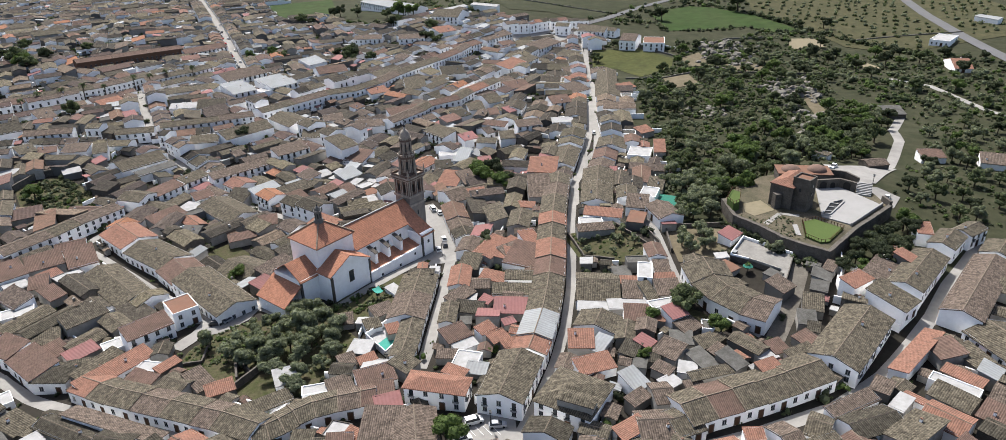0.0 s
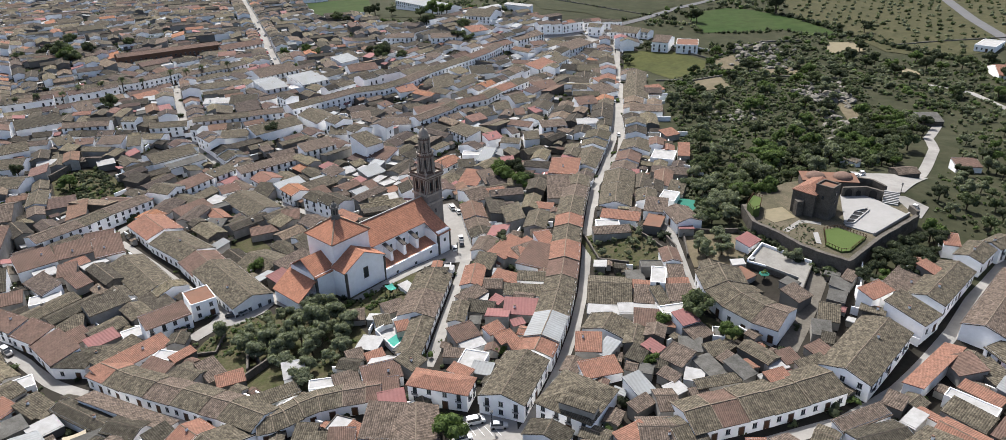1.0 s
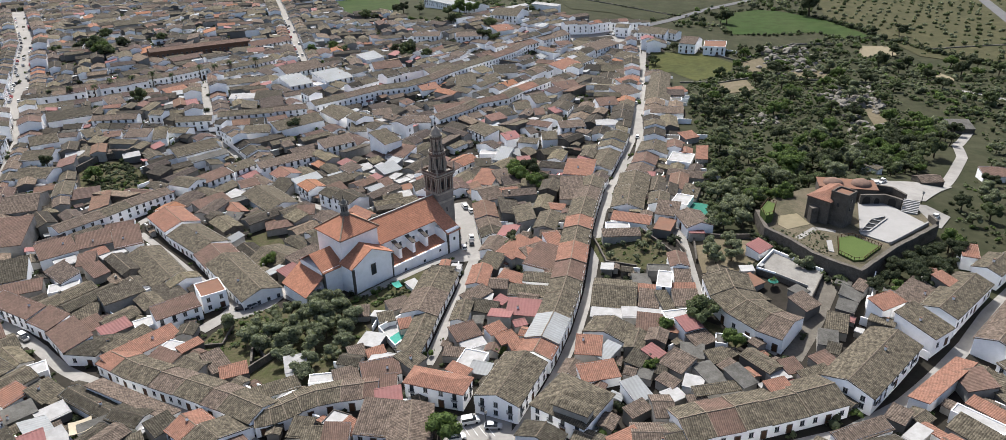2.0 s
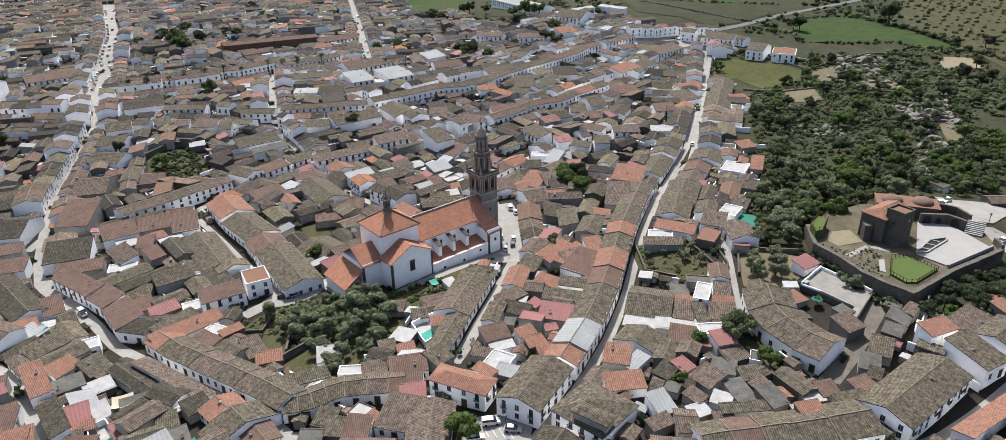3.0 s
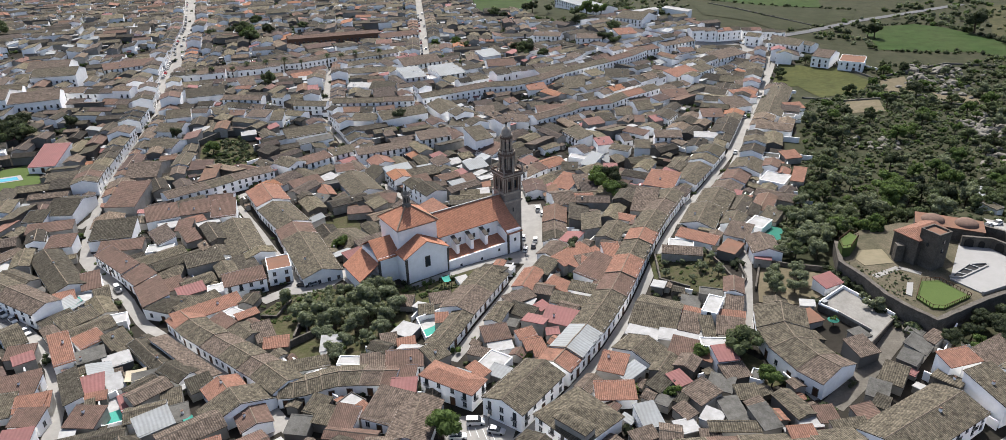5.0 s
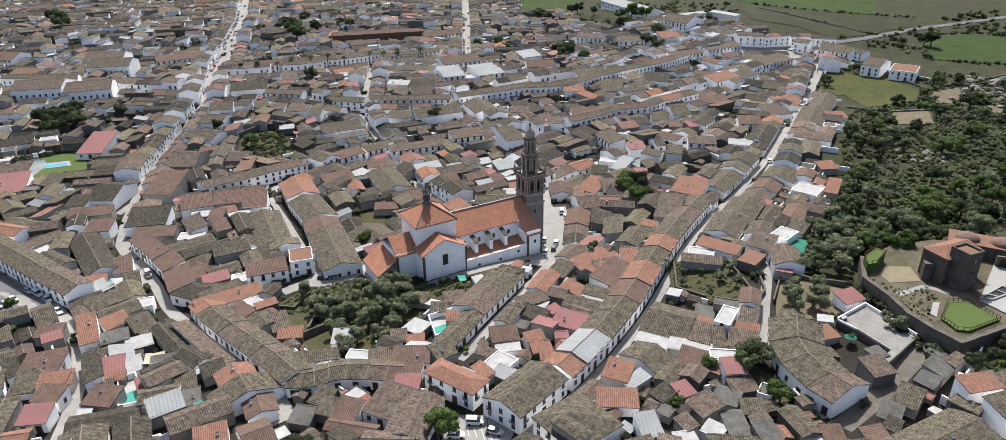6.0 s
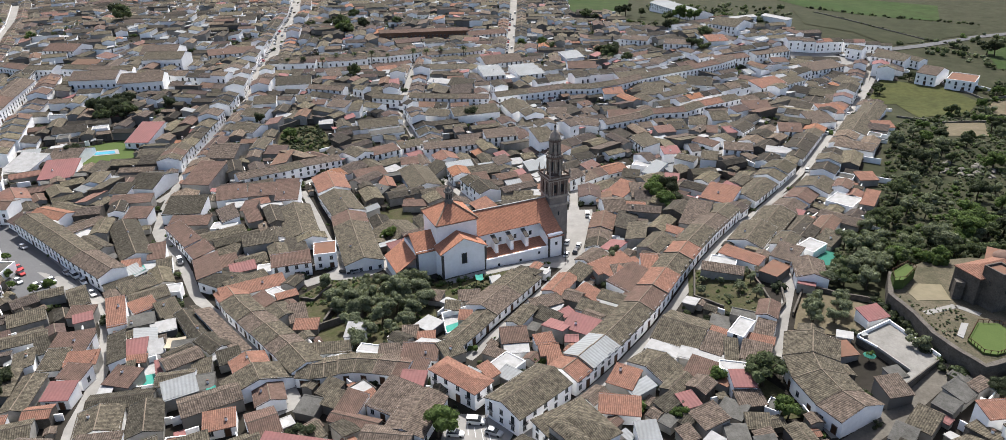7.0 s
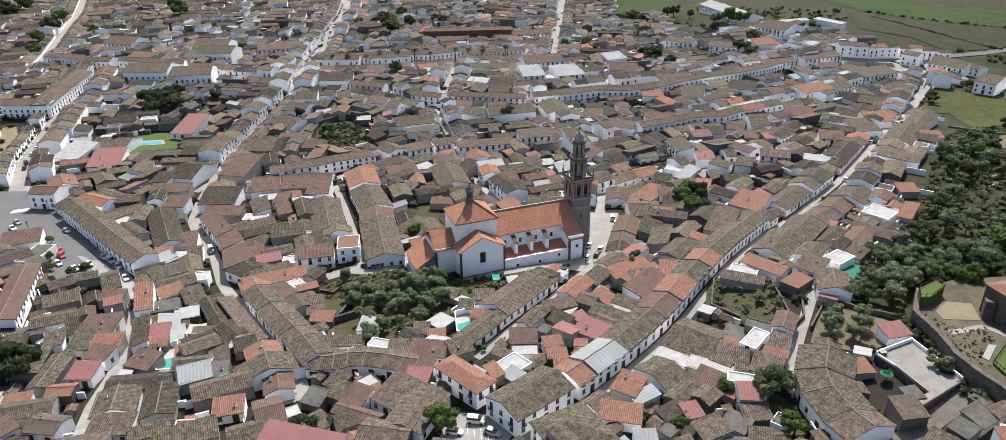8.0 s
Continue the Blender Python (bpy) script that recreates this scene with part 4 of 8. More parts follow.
t3 = turned("top_stage", "tower_brick", 8, [(2.1, 31.4), (1.75, 31.9), (1.75, 36.0), (2.15, 36.1), (2.15, 36.6), (1.5, 36.9)], TX, TY, church, math.pi / 8)
turned("cupola", "tower_trim", 12, [(1.55, 36.6), (1.7, 37.1), (1.75, 37.9), (1.5, 38.9), (0.9, 39.8), (0.35, 40.1), (0.3, 40.9)], TX, TY, church, 0, True)
turned("finial", "iron_dark", 8, [(0.2, 40.8), (0.4, 41.3), (0.2, 41.7), (0.06, 42.0), (0.05, 43.9)], TX, TY, church)
under("cross_arm", boxes("cross_arm", "iron_dark", (TX - 0.5, TY - 0.05, 43.0, TX + 0.5, TY + 0.05, 43.15)), church)
for k in range(8):
    a = k * math.pi / 4
    for r0, z0, z1, st in ((2.2, 26.0, 29.2, t2), (1.5, 32.6, 35.1, t3)):
        # dark panels on the faces, their colour standing in for shaded openings
        under("opening", boxes("opening", "glass_dark", (r0, -0.38, z0, r0 + 0.15, 0.38, z1)), st, pose(TX, TY, 0, 0, 0, math.degrees(a)))
    for r0, z0, z1, st in ((2.45, 25.3, 30.1, t2), (1.75, 31.9, 36.0, t3)):
        under("pilaster", boxes("pilaster", "tower_trim", (r0, -0.16, z0, r0 + 0.28, 0.16, z1)), st, pose(TX, TY, 0, 0, 0, math.degrees(a) + 22.5))
    turned("urn", "tower_trim", 6, [(0.14, 30.9), (0.3, 31.6), (0.1, 32.1), (0.04, 32.8)], TX + 2.6 * math.cos(a + 0.39), TY + 2.6 * math.sin(a + 0.39), t2)
for n_, rad, z0, st in ((24, 2.85, 30.9, t2), (20, 2.0, 36.6, t3)):
    for k in range(n_):
        a = 2 * math.pi * k / n_
        turned("baluster", "tower_trim", 5, [(0.1, z0), (0.16, z0 + 0.25), (0.08, z0 + 0.6)], TX + rad * math.cos(a), TY + rad * math.sin(a), st)
    v = ring(n_, rad + 0.12, z0 + 0.6, 0, TX, TY) + ring(n_, rad - 0.12, z0 + 0.6, 0, TX, TY)
    v, f = slab(v, [(k, (k + 1) % n_, n_ + (k + 1) % n_, n_ + k) for k in range(n_)], -0.15)
    under("handrail", mesh("handrail", v, f, ["tower_trim"]), st)
for k in range(16):
    a = (k + 0.5) * math.pi / 8
    turned("column", "tower_trim", 6, [(0.24, 25.3), (0.15, 25.6), (0.13, 29.4), (0.24, 29.8), (0.26, 30.1)], TX + 2.75 * math.cos(a), TY + 2.75 * math.sin(a), t2)
    turned("column", "tower_trim", 6, [(0.2, 31.9), (0.12, 32.1), (0.1, 35.3), (0.2, 35.6), (0.22, 36.0)], TX + 1.95 * math.cos(a), TY + 1.95 * math.sin(a), t3)
for sx in (-1, 0, 1):
    for sy in (-1, 0, 1):
        if sx or sy:
            turned("pinnacle", "tower_trim", 6, [(0.28, 24.1), (0.28, 25.1), (0.5, 25.2), (0.36, 25.9), (0.14, 26.7), (0.05, 27.8)], TX + sx * 3.9, TY + sy * 3.9, church)
cbox("parapet", "tower_brick", *[(TX - 4.1, TY + s * 4.0 - 0.12, 24.1, TX + 4.1, TY + s * 4.0 + 0.12, 24.8) for s in (-1, 1)])
cbox("parapet", "tower_brick", *[(TX + s * 4.0 - 0.12, TY - 3.8, 24.1, TX + s * 4.0 + 0.12, TY + 3.8, 24.8) for s in (-1, 1)])
cbox("slit_window", "glass_dark", (TX - 0.25, TY - TW - 0.04, 9.5, TX + 0.25, TY - TW + 0.1, 11.0))
tagged(church, "white baroque church with orange roofs and tall brick tower", "church")

patch("church_path", [(-60.0, 196.5), (-50.7, 208.4), (-43.0, 218.2), (-33.5, 230.5), (-31.0, 228.5), (-40.0, 216.0), (-47.7, 206.1), (-57.2, 194.4)], "street_concrete", 0.25, "pale paved way at the foot of the church wall", "path")

# ---- houses that stand out, block by block ----
# long two-storey rows across the town
row_houses([(-223.4, 158.6), (-198.3, 153.3), (-176.2, 148.2), (-158.4, 145.8)], 9.0, 6.0, "bbt")
row_houses([(-244.2, 157.7), (-234.7, 162.9)], 9.0, 6.8, "r")
row_houses([(31.1, 130.2), (37.1, 132.4), (43.3, 134.3), (49.0, 136.3), (57.7, 139.7), (67.3, 143.9)], 10.5, 4.0, "brbbb")
row_houses([(-122.1, 158.6), (-114.9, 154.6), (-108.0, 150.8), (-100.0, 147.4), (-91.0, 143.6), (-82.0, 139.8), (-76.6, 137.8), (-66.6, 133.2)], 8.6, 4.2, "obbtbtb")
row_houses([(-391.5, 293.7), (-375.0, 299.0), (-362.6, 305.3), (-353.2, 313.3)], 9, 6.9, "btb")
row_houses([(-452.2, 281.2), (-436.3, 284.5), (-413.9, 283.6), (-396.5, 291.0)], 10, 6.4, "trb")
row_houses([(-364.7, 208.5), (-353.4, 214.6), (-343.0, 221.5)], 10, 6.9, "rt")
row_houses([(-343.0, 222.5), (-351.0, 233.5), (-359.2, 244.0), (-369.0, 257.0), (-379.3, 269.2)], 12, 6.9, "trtt")
row_houses([(-308.7, 390.1), (-296.2, 393.7), (-283.8, 403.6), (-271.7, 411.8), (-260.3, 418.6), (-249.0, 425.5), (-237.5, 439.6), (-232.3, 450.5)], 10, 6.4, "btbbbtb")
row_houses([(-227.7, 445.0), (-218.3, 454.5), (-208.2, 466.5), (-199.8, 481.1)], 9, 5.5, "tbb")
row_houses([(-285.7, 475.5), (-269.0, 489.9), (-253.3, 507.8), (-236.7, 525.2)], 10, 7.0, "rrr", wall="brick_brown")
row_houses([(-244.2, 345.2), (-234.0, 349.0), (-223.9, 352.4)], 9, 5.0, "tt")
row_houses([(-202.4, 351.4), (-185.5, 357.4)], 9, 5.0, "b")
row_houses([(-184.9, 363.0), (-172.5, 368.9), (-158.9, 375.2), (-143.1, 382.4)], 9, 5.0, "bbt")
row_houses([(-139.0, 384.5), (-124.9, 399.0), (-110.1, 413.8), (-95.3, 419.6), (-82.2, 432.9), (-72.6, 449.7), (-62.9, 464.2), (-50.1, 483.3), (-38.5, 505.0), (-31.9, 522.2)], 9.5, 6.2, "btbbtbbrt")
row_houses([(-66.3, 366.8), (-51.6, 382.2), (-48.1, 388.5), (-32.7, 395.7), (-26.1, 407.4), (-17.8, 417.7), (-11.3, 427.7)], 9, 6.2, "tbrbob")
row_houses([(0.9, 157.0), (2.6, 163.0), (4.0, 169.0), (5.4, 175.2), (7.2, 186.0), (8.4, 194.5), (9.4, 204.5), (10.2, 215.5), (11.2, 226.0), (11.9, 234.8), (13.7, 250.0), (15.3, 262.0), (16.7, 275.0)], 8.8, 4.9, "oggbbrobobtb")
row_houses([(-65.4, 132.9), (-61.9, 134.2), (-58.9, 136.2), (-56.2, 138.5), (-52.9, 140.6), (-48.0, 142.0), (-42.8, 142.9), (-39.2, 143.5)], 7.6, 3.6, "bbbbbtr")
row_houses([(-32.8, 160.5), (-32.0, 168.0), (-31.6, 178.0)], 6.0, 3.4, "bb")
row_houses([(-31.6, 178.0), (-30.8, 192.0), (-30.0, 205.0)], 10.4, 3.4, "tb")
house(-39.6, 174.4, 3.8, 3.2, 24, 3.0, "s", "o", windows="", name="outbuilding")
house(-67.6, 146.7, 14.7, 3.6, 34, 2.4, "s", "b", windows="")
house(-54.4, 151.7, 9.2, 3.7, 14, 2.4, "f", "w", windows="")
house(-50.0, 152.7, 6.4, 3.9, 27, 2.4, "s", "t", windows="")
house(-38.1, 147.8, 5.0, 5.9, 12, 3.2, "s", "r", windows="f")
house(-44.5, 111.4, 19.5, 6.6, 16, 4.7, "s", "p", windows="f")
# by the second lane
house(-0.6, 210.4, 15.7, 11.1, -24, 2.8, "s", "r", windows="")
house(-0.3, 221.5, 5.6, 10.0, 24, 2.8, "s", "o", windows="")
house(-14.3, 221.5, 18.6, 6.0, 64, 2.4, "s", "o", windows="")
house(17.2, 303.2, 22.0, 10.1, 77, 3.2, "g", "b", windows="f")
# beyond the main street
house(44.1, 169.1, 3.1, 4.4, -9, 2.3, "f", "k", windows="")
house(18.0, 130.9, 4.9, 6.2, -64, 3.2, "s", "o", windows="f")
house(23.5, 131.9, 8.2, 9.2, 3, 3.2, "g", "t", windows="f")
# the long row at the foot and the right-hand street
house(29.4, 132.7, 7.0, 8.3, 20, 3.2, "g", "b", windows="f")
house(105.5, 197.2, 4.4, 5.8, -9, 2.8, "s", "o", windows="")
house(114.9, 157.6, 13.4, 13.6, -77, 3.2, "g", "b", windows="f")
house(58.0, 130.1, 4.9, 7.7, -32, 2.6, "g", "b", windows="")
house(43.3, 127.3, 4.3, 3.0, -0, 3.2, "s", "o", windows="f")
# west side
house(-131.3, 112.4, 6.3, 7.7, 31, 2.4, "s", "b", windows="")
house(-116.2, 103.9, 7.0, 5.6, 29, 3.2, "s", "p", windows="f")
house(-102.9, 87.4, 8.4, 6.1, 23, 3.6, "g", "t", windows="f")
house(-111.2, 81.9, 4.1, 6.6, 84, 3.6, "g", "r", windows="f")
house(-120.5, 89.3, 6.6, 2.9, 41, 2.8, "s", "o", windows="")
house(-88.9, 94.6, 10.1, 5.8, 35, 3.2, "s", "t", windows="f")
house(-79.9, 98.1, 8.8, 3.7, 58, 2.8, "s", "b", windows="")
house(-74.6, 104.5, 5.8, 2.5, 36, 2.4, "f", "c", windows="")
house(-112.0, 128.9, 4.2, 5.2, 54, 2.3, "s", "w", windows="")
house(-70.6, 113.0, 7.4, 5.2, 44, 2.9, "s", "o", windows="f")
house(-159.3, 155.7, 11.1, 5.8, 83, 2.4, "s", "g", windows="")
house(-104.4, 167.7, 7.0, 4.0, -10, 2.4, "f", "w", windows="")
house(-121.2, 180.1, 5.4, 5.6, 41, 2.4, "f", "w", windows="")
# middle distance
house(-262.3, 202.3, 14.2, 15.4, 40, 3.2, "s", "p", windows="f")
house(-283.6, 200.1, 14.0, 15.5, 18, 2.8, "s", "w", windows="")
house(-269.3, 252.7, 12.0, 20.0, 25, 3.2, "s", "p", windows="f")
house(-279.5, 219.4, 14.2, 16.4, 28, 3.2, "g", "t", windows="f")
house(-28.3, 324.6, 6.3, 11.4, -14, 3.2, "s", "g", windows="f")
# outlying buildings
house(84.0, 548.0, 11.8, 20.0, -22, 7.0, "g", "t", windows="f")
house(100.3, 541.8, 15.1, 20.0, -11, 6.0, "f", "c", windows="f")
house(-104.7, 655.9, 71.1, 20.0, -46, 5.6, "g", "g", windows="f")
# long white rows across the town
house(-162.6, 425.3, 14.3, 6.7, 40, 5.0, "s", "g", rise=1.5, windows="f", name="workshop")
house(-166.9, 430.4, 14.3, 6.7, 40, 5.0, "s", "g", rise=1.5, windows="", name="workshop")
house(-171.2, 435.5, 14.3, 6.7, 40, 5.0, "s", "g", rise=1.5, windows="", name="workshop")
house(-142.9, 437.6, 17.8, 6.7, 46, 5.0, "s", "g", rise=1.5, windows="f", name="workshop")
house(-147.7, 442.2, 17.8, 6.7, 46, 5.0, "s", "g", rise=1.5, windows="", name="workshop")
house(-152.5, 446.8, 17.8, 6.7, 46, 5.0, "s", "g", rise=1.5, windows="", name="workshop")
house(-175.7, 458.9, 26.9, 20.0, 47, 5.6, "g", "t", windows="f")
house(-353.2, 290.8, 25.9, 20.0, 34, 8.0, "g", "t", windows="f")
house(-334.0, 305.3, 24.8, 20.0, 41, 8.0, "g", "t", windows="f")
house(-370.4, 353.0, 25.8, 20.0, 30, 8.0, "g", "b", windows="f")
house(-451.5, 338.5, 23.2, 20.0, 20, 5.6, "g", "r", windows="f")
house(-227.0, 534.9, 31.1, 14.5, 45, 4.7, "g", "r", windows="f")
house(-85.2, 329.7, 9.6, 12.9, 47, 9.0, "s", "b", windows="f")
# row over the ramp lane, and the concrete terrace behind it
house(61.6, 212.2, 7.0, 4.4, 46, 2.4, "s", "p", windows="", name="shed")
# sheds beside the ramp
house(80.6, 187.4, 6.4, 4.8, 62, 2.4, "s", "k", wall="wall_dirty_shaded", windows="", name="shed")
row_houses([(48.8, 592.3), (62.5, 587.4), (76.8, 577.6)], 9, 5.5, "tb")

row_houses([(42.5, 194.3), (43.5, 184.9), (46.8, 177.5), (52.5, 170.6), (58.2, 166.3)], 12.5, 4.4, "bbbt")
row_houses([(-181.4, 228.3), (-172.7, 243.4), (-168.5, 254.5), (-161.2, 271.7)], 8.5, 5.5, "tbt")
# roofs that can be told apart from the hill: the quarter below the church, the lanes and the back yards
house(-165.3, 184.2, 21.7, 5.9, -22, 4.9, "s", "r", windows="f", name="house")
house(-150.1, 178.2, 10.8, 7.1, -24, 4.6, "s", "r", windows="f", name="cottage")
house(-138.7, 171.1, 15.6, 7.8, -37, 4.6, "s", "r", windows="f", name="cottage")
house(-130.1, 167.4, 9.1, 8.4, -1, 4.2, "h", "d", windows="f", name="cottage")
house(-125.0, 170.2, 7.9, 5.2, 14, 3.0, "s", "b", windows="", name="outbuilding")
house(-128.6, 177.1, 8.6, 4.6, 54, 3.2, "s", "p", wall="wall_dirty_shaded", windows="", name="outbuilding")
house(-137.1, 178.5, 6.8, 5.9, 57, 3.0, "s", "r", windows="", name="outbuilding")
house(-144.1, 184.0, 10.3, 6.0, 23, 3.2, "s", "b", wall="wall_dirty_shaded", windows="", name="cottage")
house(-111.6, 182.6, 12.9, 6.4, 44, 5.6, "s", "r", windows="f", name="house")
house(-106.1, 193.5, 7.5, 9.4, 40, 5.8, "f", "c", windows="fr", name="house")
house(-113.3, 166.4, 20.3, 5.3, 56, 3.8, "s", "o", windows="f", name="cottage")
house(-103.6, 161.0, 8.7, 4.1, -22, 3.4, "s", "r", windows="", name="outbuilding")
house(-99.2, 166.7, 6.7, 2.5, 57, 3.0, "s", "o", windows="", name="outbuilding")
house(-179.8, 172.9, 33.3, 9.9, -30, 4.0, "g", "d", windows="", name="cottage")
house(-162.8, 170.6, 5.9, 8.9, 46, 4.0, "s", "r", windows="", name="cottage")
house(-155.4, 167.4, 4.9, 9.7, 50, 3.2, "g", "b", windows="", name="cottage")
house(-162.7, 160.2, 6.1, 4.7, 52, 3.5, "s", "o", windows="", name="outbuilding")
house(-147.7, 150.9, 10.9, 6.0, 69, 4.2, "s", "b", windows="f", name="cottage")
house(-139.4, 155.8, 7.4, 5.7, 41, 3.5, "f", "w", windows="f", name="outbuilding")
house(-127.5, 145.7, 6.5, 6.9, 66, 3.0, "s", "b", windows="", name="outbuilding")
house(-134.9, 134.3, 5.2, 12.2, 52, 4.0, "s", "o", windows="", name="cottage")
house(-134.9, 142.9, 7.4, 5.3, 71, 3.4, "s", "o", windows="f", name="cottage")
house(-127.9, 136.5, 7.6, 5.7, 50, 3.0, "f", "k", windows="", name="outbuilding")
house(-119.8, 122.9, 15.3, 4.2, -37, 4.0, "s", "d", windows="f", name="cottage")
house(-116.1, 126.0, 5.7, 5.8, 42, 3.0, "s", "p", windows="", name="outbuilding")
house(-112.1, 122.2, 6.3, 2.3, 37, 2.8, "s", "o", windows="", name="outbuilding")
house(-106.8, 114.9, 7.9, 6.0, 14, 3.2, "s", "r", wall="wall_dirty_shaded", windows="", name="cottage")
house(-102.7, 122.8, 2.6, 4.8, 52, 2.4, "s", "p", windows="", name="outbuilding")
house(-132.8, 121.3, 6.6, 6.5, 41, 3.0, "s", "r", windows="", name="outbuilding")
house(-124.6, 115.4, 7.2, 3.4, 27, 3.6, "s", "o", windows="r", name="outbuilding")
house(-120.0, 110.6, 7.1, 5.0, 19, 3.6, "s", "r", windows="r", name="outbuilding")
house(-112.3, 141.8, 19.1, 5.1, -25, 3.2, "g", "d", windows="", name="cottage")
house(-98.8, 136.8, 9.5, 5.8, -14, 3.2, "g", "d", windows="", name="cottage")
house(-102.0, 143.1, 29.0, 4.3, 159, 3.0, "s", "t", windows="f", name="cottage")
house(-88.4, 133.2, 6.1, 4.8, 56, 3.0, "s", "d", wall="wall_dirty_shaded", windows="", name="outbuilding")
house(-81.4, 133.3, 6.3, 8.9, -32, 3.2, "g", "o", windows="f", name="cottage")
house(-73.6, 128.3, 7.7, 16.4, -33, 3.4, "g", "b", windows="f", name="cottage")
house(-67.3, 125.7, 8.5, 7.0, -40, 3.2, "g", "r", windows="f", name="cottage")
house(-92.1, 127.0, 5.0, 4.5, 41, 2.6, "s", "b", wall="wall_dirty_shaded", windows="", name="outbuilding")
house(-86.8, 122.3, 6.1, 6.4, 44, 2.4, "f", "k", windows="", name="outbuilding")
house(-105.4, 132.7, 6.7, 3.9, 39, 2.6, "s", "k", windows="", name="outbuilding")
house(-119.8, 137.7, 6.9, 5.3, 53, 2.6, "f", "w", windows="", name="outbuilding")
house(-147.9, 247.5, 18.5, 13.2, -41, 4.6, "g", "o", windows="f", name="cottage")
house(-131.2, 233.7, 22.3, 12.8, -36, 4.6, "g", "b", windows="f", name="cottage")
house(-117.3, 221.3, 14.0, 12.7, -45, 4.6, "g", "r", windows="f", name="cottage")
house(-100.7, 204.4, 31.2, 12.7, -44, 4.4, "g", "b", windows="fr", name="cottage")
house(-135.4, 212.8, 29.9, 11.8, 138, 3.4, "g", "b", windows="f", name="cottage")
house(-80.7, 154.7, 7.0, 3.9, 29, 2.6, "s", "o", windows="", name="outbuilding")
house(-87.3, 158.4, 5.4, 7.8, 48, 2.8, "s", "t", windows="", name="outbuilding")
house(-64.6, 156.8, 5.7, 5.2, 24, 2.8, "s", "w", windows="f", name="outbuilding")
house(-41.0, 153.2, 9.6, 5.6, 24, 3.6, "s", "r", windows="f", name="cottage")
house(-34.5, 157.9, 5.8, 5.5, 57, 3.4, "s", "b", windows="", name="outbuilding")
house(-49.6, 161.5, 4.6, 4.4, 31, 2.6, "s", "t", windows="", name="outbuilding")
house(-44.7, 161.9, 5.0, 2.3, 31, 2.6, "s", "o", wall="wall_dirty_shaded", windows="", name="outbuilding")
house(-44.3, 185.2, 6.7, 4.2, 36, 3.0, "s", "t", windows="", name="outbuilding")
house(-46.1, 178.3, 4.6, 3.7, 25, 2.6, "s", "b", windows="", name="outbuilding")
house(-54.5, 182.5, 4.5, 4.1, 12, 2.4, "s", "t", wall="wall_dirty_shaded", windows="", name="outbuilding")
house(-42.6, 199.6, 3.6, 6.4, 43, 1.4, "f", "w", windows="", name="outbuilding")
take_poly([(-57.0, 193.0), (-50.5, 200.0), (-46.0, 200.0), (-47.5, 192.5), (-53.0, 189.0)], 4)
house(-25.1, 146.9, 14.8, 6.2, -13, 5.6, "h", "o", windows="fr", name="house")
house(-7.8, 148.7, 17.9, 10.9, 72, 5.2, "g", "b", windows="fl", name="house")
house(-22.3, 191.5, 9.4, 4.2, 52, 3.0, "s", "t", windows="", name="outbuilding")
house(-22.4, 170.6, 7.5, 5.4, 34, 3.2, "s", "r", wall="wall_dirty_shaded", windows="", name="outbuilding")
house(-19.7, 166.6, 6.6, 3.2, 30, 2.4, "f", "w", windows="", name="outbuilding")
house(-14.4, 172.2, 5.3, 3.1, 42, 3.4, "s", "o", windows="", name="outbuilding")
house(-11.0, 168.2, 5.4, 3.4, 36, 3.2, "s", "o", windows="", name="outbuilding")
house(-6.8, 165.5, 6.8, 2.6, 29, 3.0, "s", "o", windows="", name="outbuilding")
house(-6.0, 182.4, 12.6, 6.0, -4, 3.0, "s", "p", wall="wall_dirty_shaded", windows="", name="cottage")
house(-14.6, 188.6, 4.5, 2.7, 65, 2.6, "s", "p", wall="wall_dirty_shaded", windows="", name="outbuilding")
house(-8.2, 176.4, 3.7, 2.2, 25, 2.4, "s", "p", wall="wall_dirty_shaded", windows="", name="outbuilding")
house(-3.7, 199.7, 10.9, 3.8, -3, 3.0, "s", "b", windows="", name="cottage")
house(-5.4, 192.4, 14.9, 4.2, -4, 2.6, "s", "b", windows="", name="cottage")
house(-12.1, 201.2, 9.4, 3.9, -24, 3.0, "s", "o", wall="wall_dirty_shaded", windows="", name="outbuilding")
house(-19.4, 184.7, 8.4, 4.6, -13, 2.6, "s", "d", wall="wall_dirty_shaded", windows="", name="outbuilding")
house(-19.0, 159.1, 6.5, 7.8, -14, 2.6, "f", "w", windows="", name="cottage")
house(-16.2, 155.4, 5.4, 3.5, -13, 2.6, "s", "g", windows="", name="outbuilding")
house(-21.5, 154.4, 6.3, 2.6, -30, 2.8, "s", "o", wall="wall_dirty_shaded", windows="", name="outbuilding")
house(-24.1, 162.2, 5.5, 2.6, -3, 2.6, "s", "t", wall="wall_dirty_shaded", windows="", name="outbuilding")
house(-20.0, 212.1, 6.7, 7.1, -16, 3.2, "s", "b", windows="", name="outbuilding")
house(-8.8, 214.6, 7.0, 5.3, -27, 3.4, "s", "o", windows="", name="outbuilding")
house(6.7, 142.1, 13.7, 13.5, -30, 5.0, "h", "b", windows="fl", name="house")
house(6.9, 137.2, 8.2, 3.5, -25, 7.5, "h", "b", wall="wall_dirty_shaded", windows="", name="house")
house(12.7, 153.9, 9.6, 5.1, 18, 3.2, "s", "o", windows="", name="cottage")
house(10.4, 163.9, 6.7, 6.1, -3, 3.4, "s", "o", wall="wall_dirty_shaded", windows="", name="cottage")
house(15.1, 162.2, 4.2, 5.6, -36, 2.8, "s", "g", wall="wall_dirty_shaded", windows="", name="outbuilding")
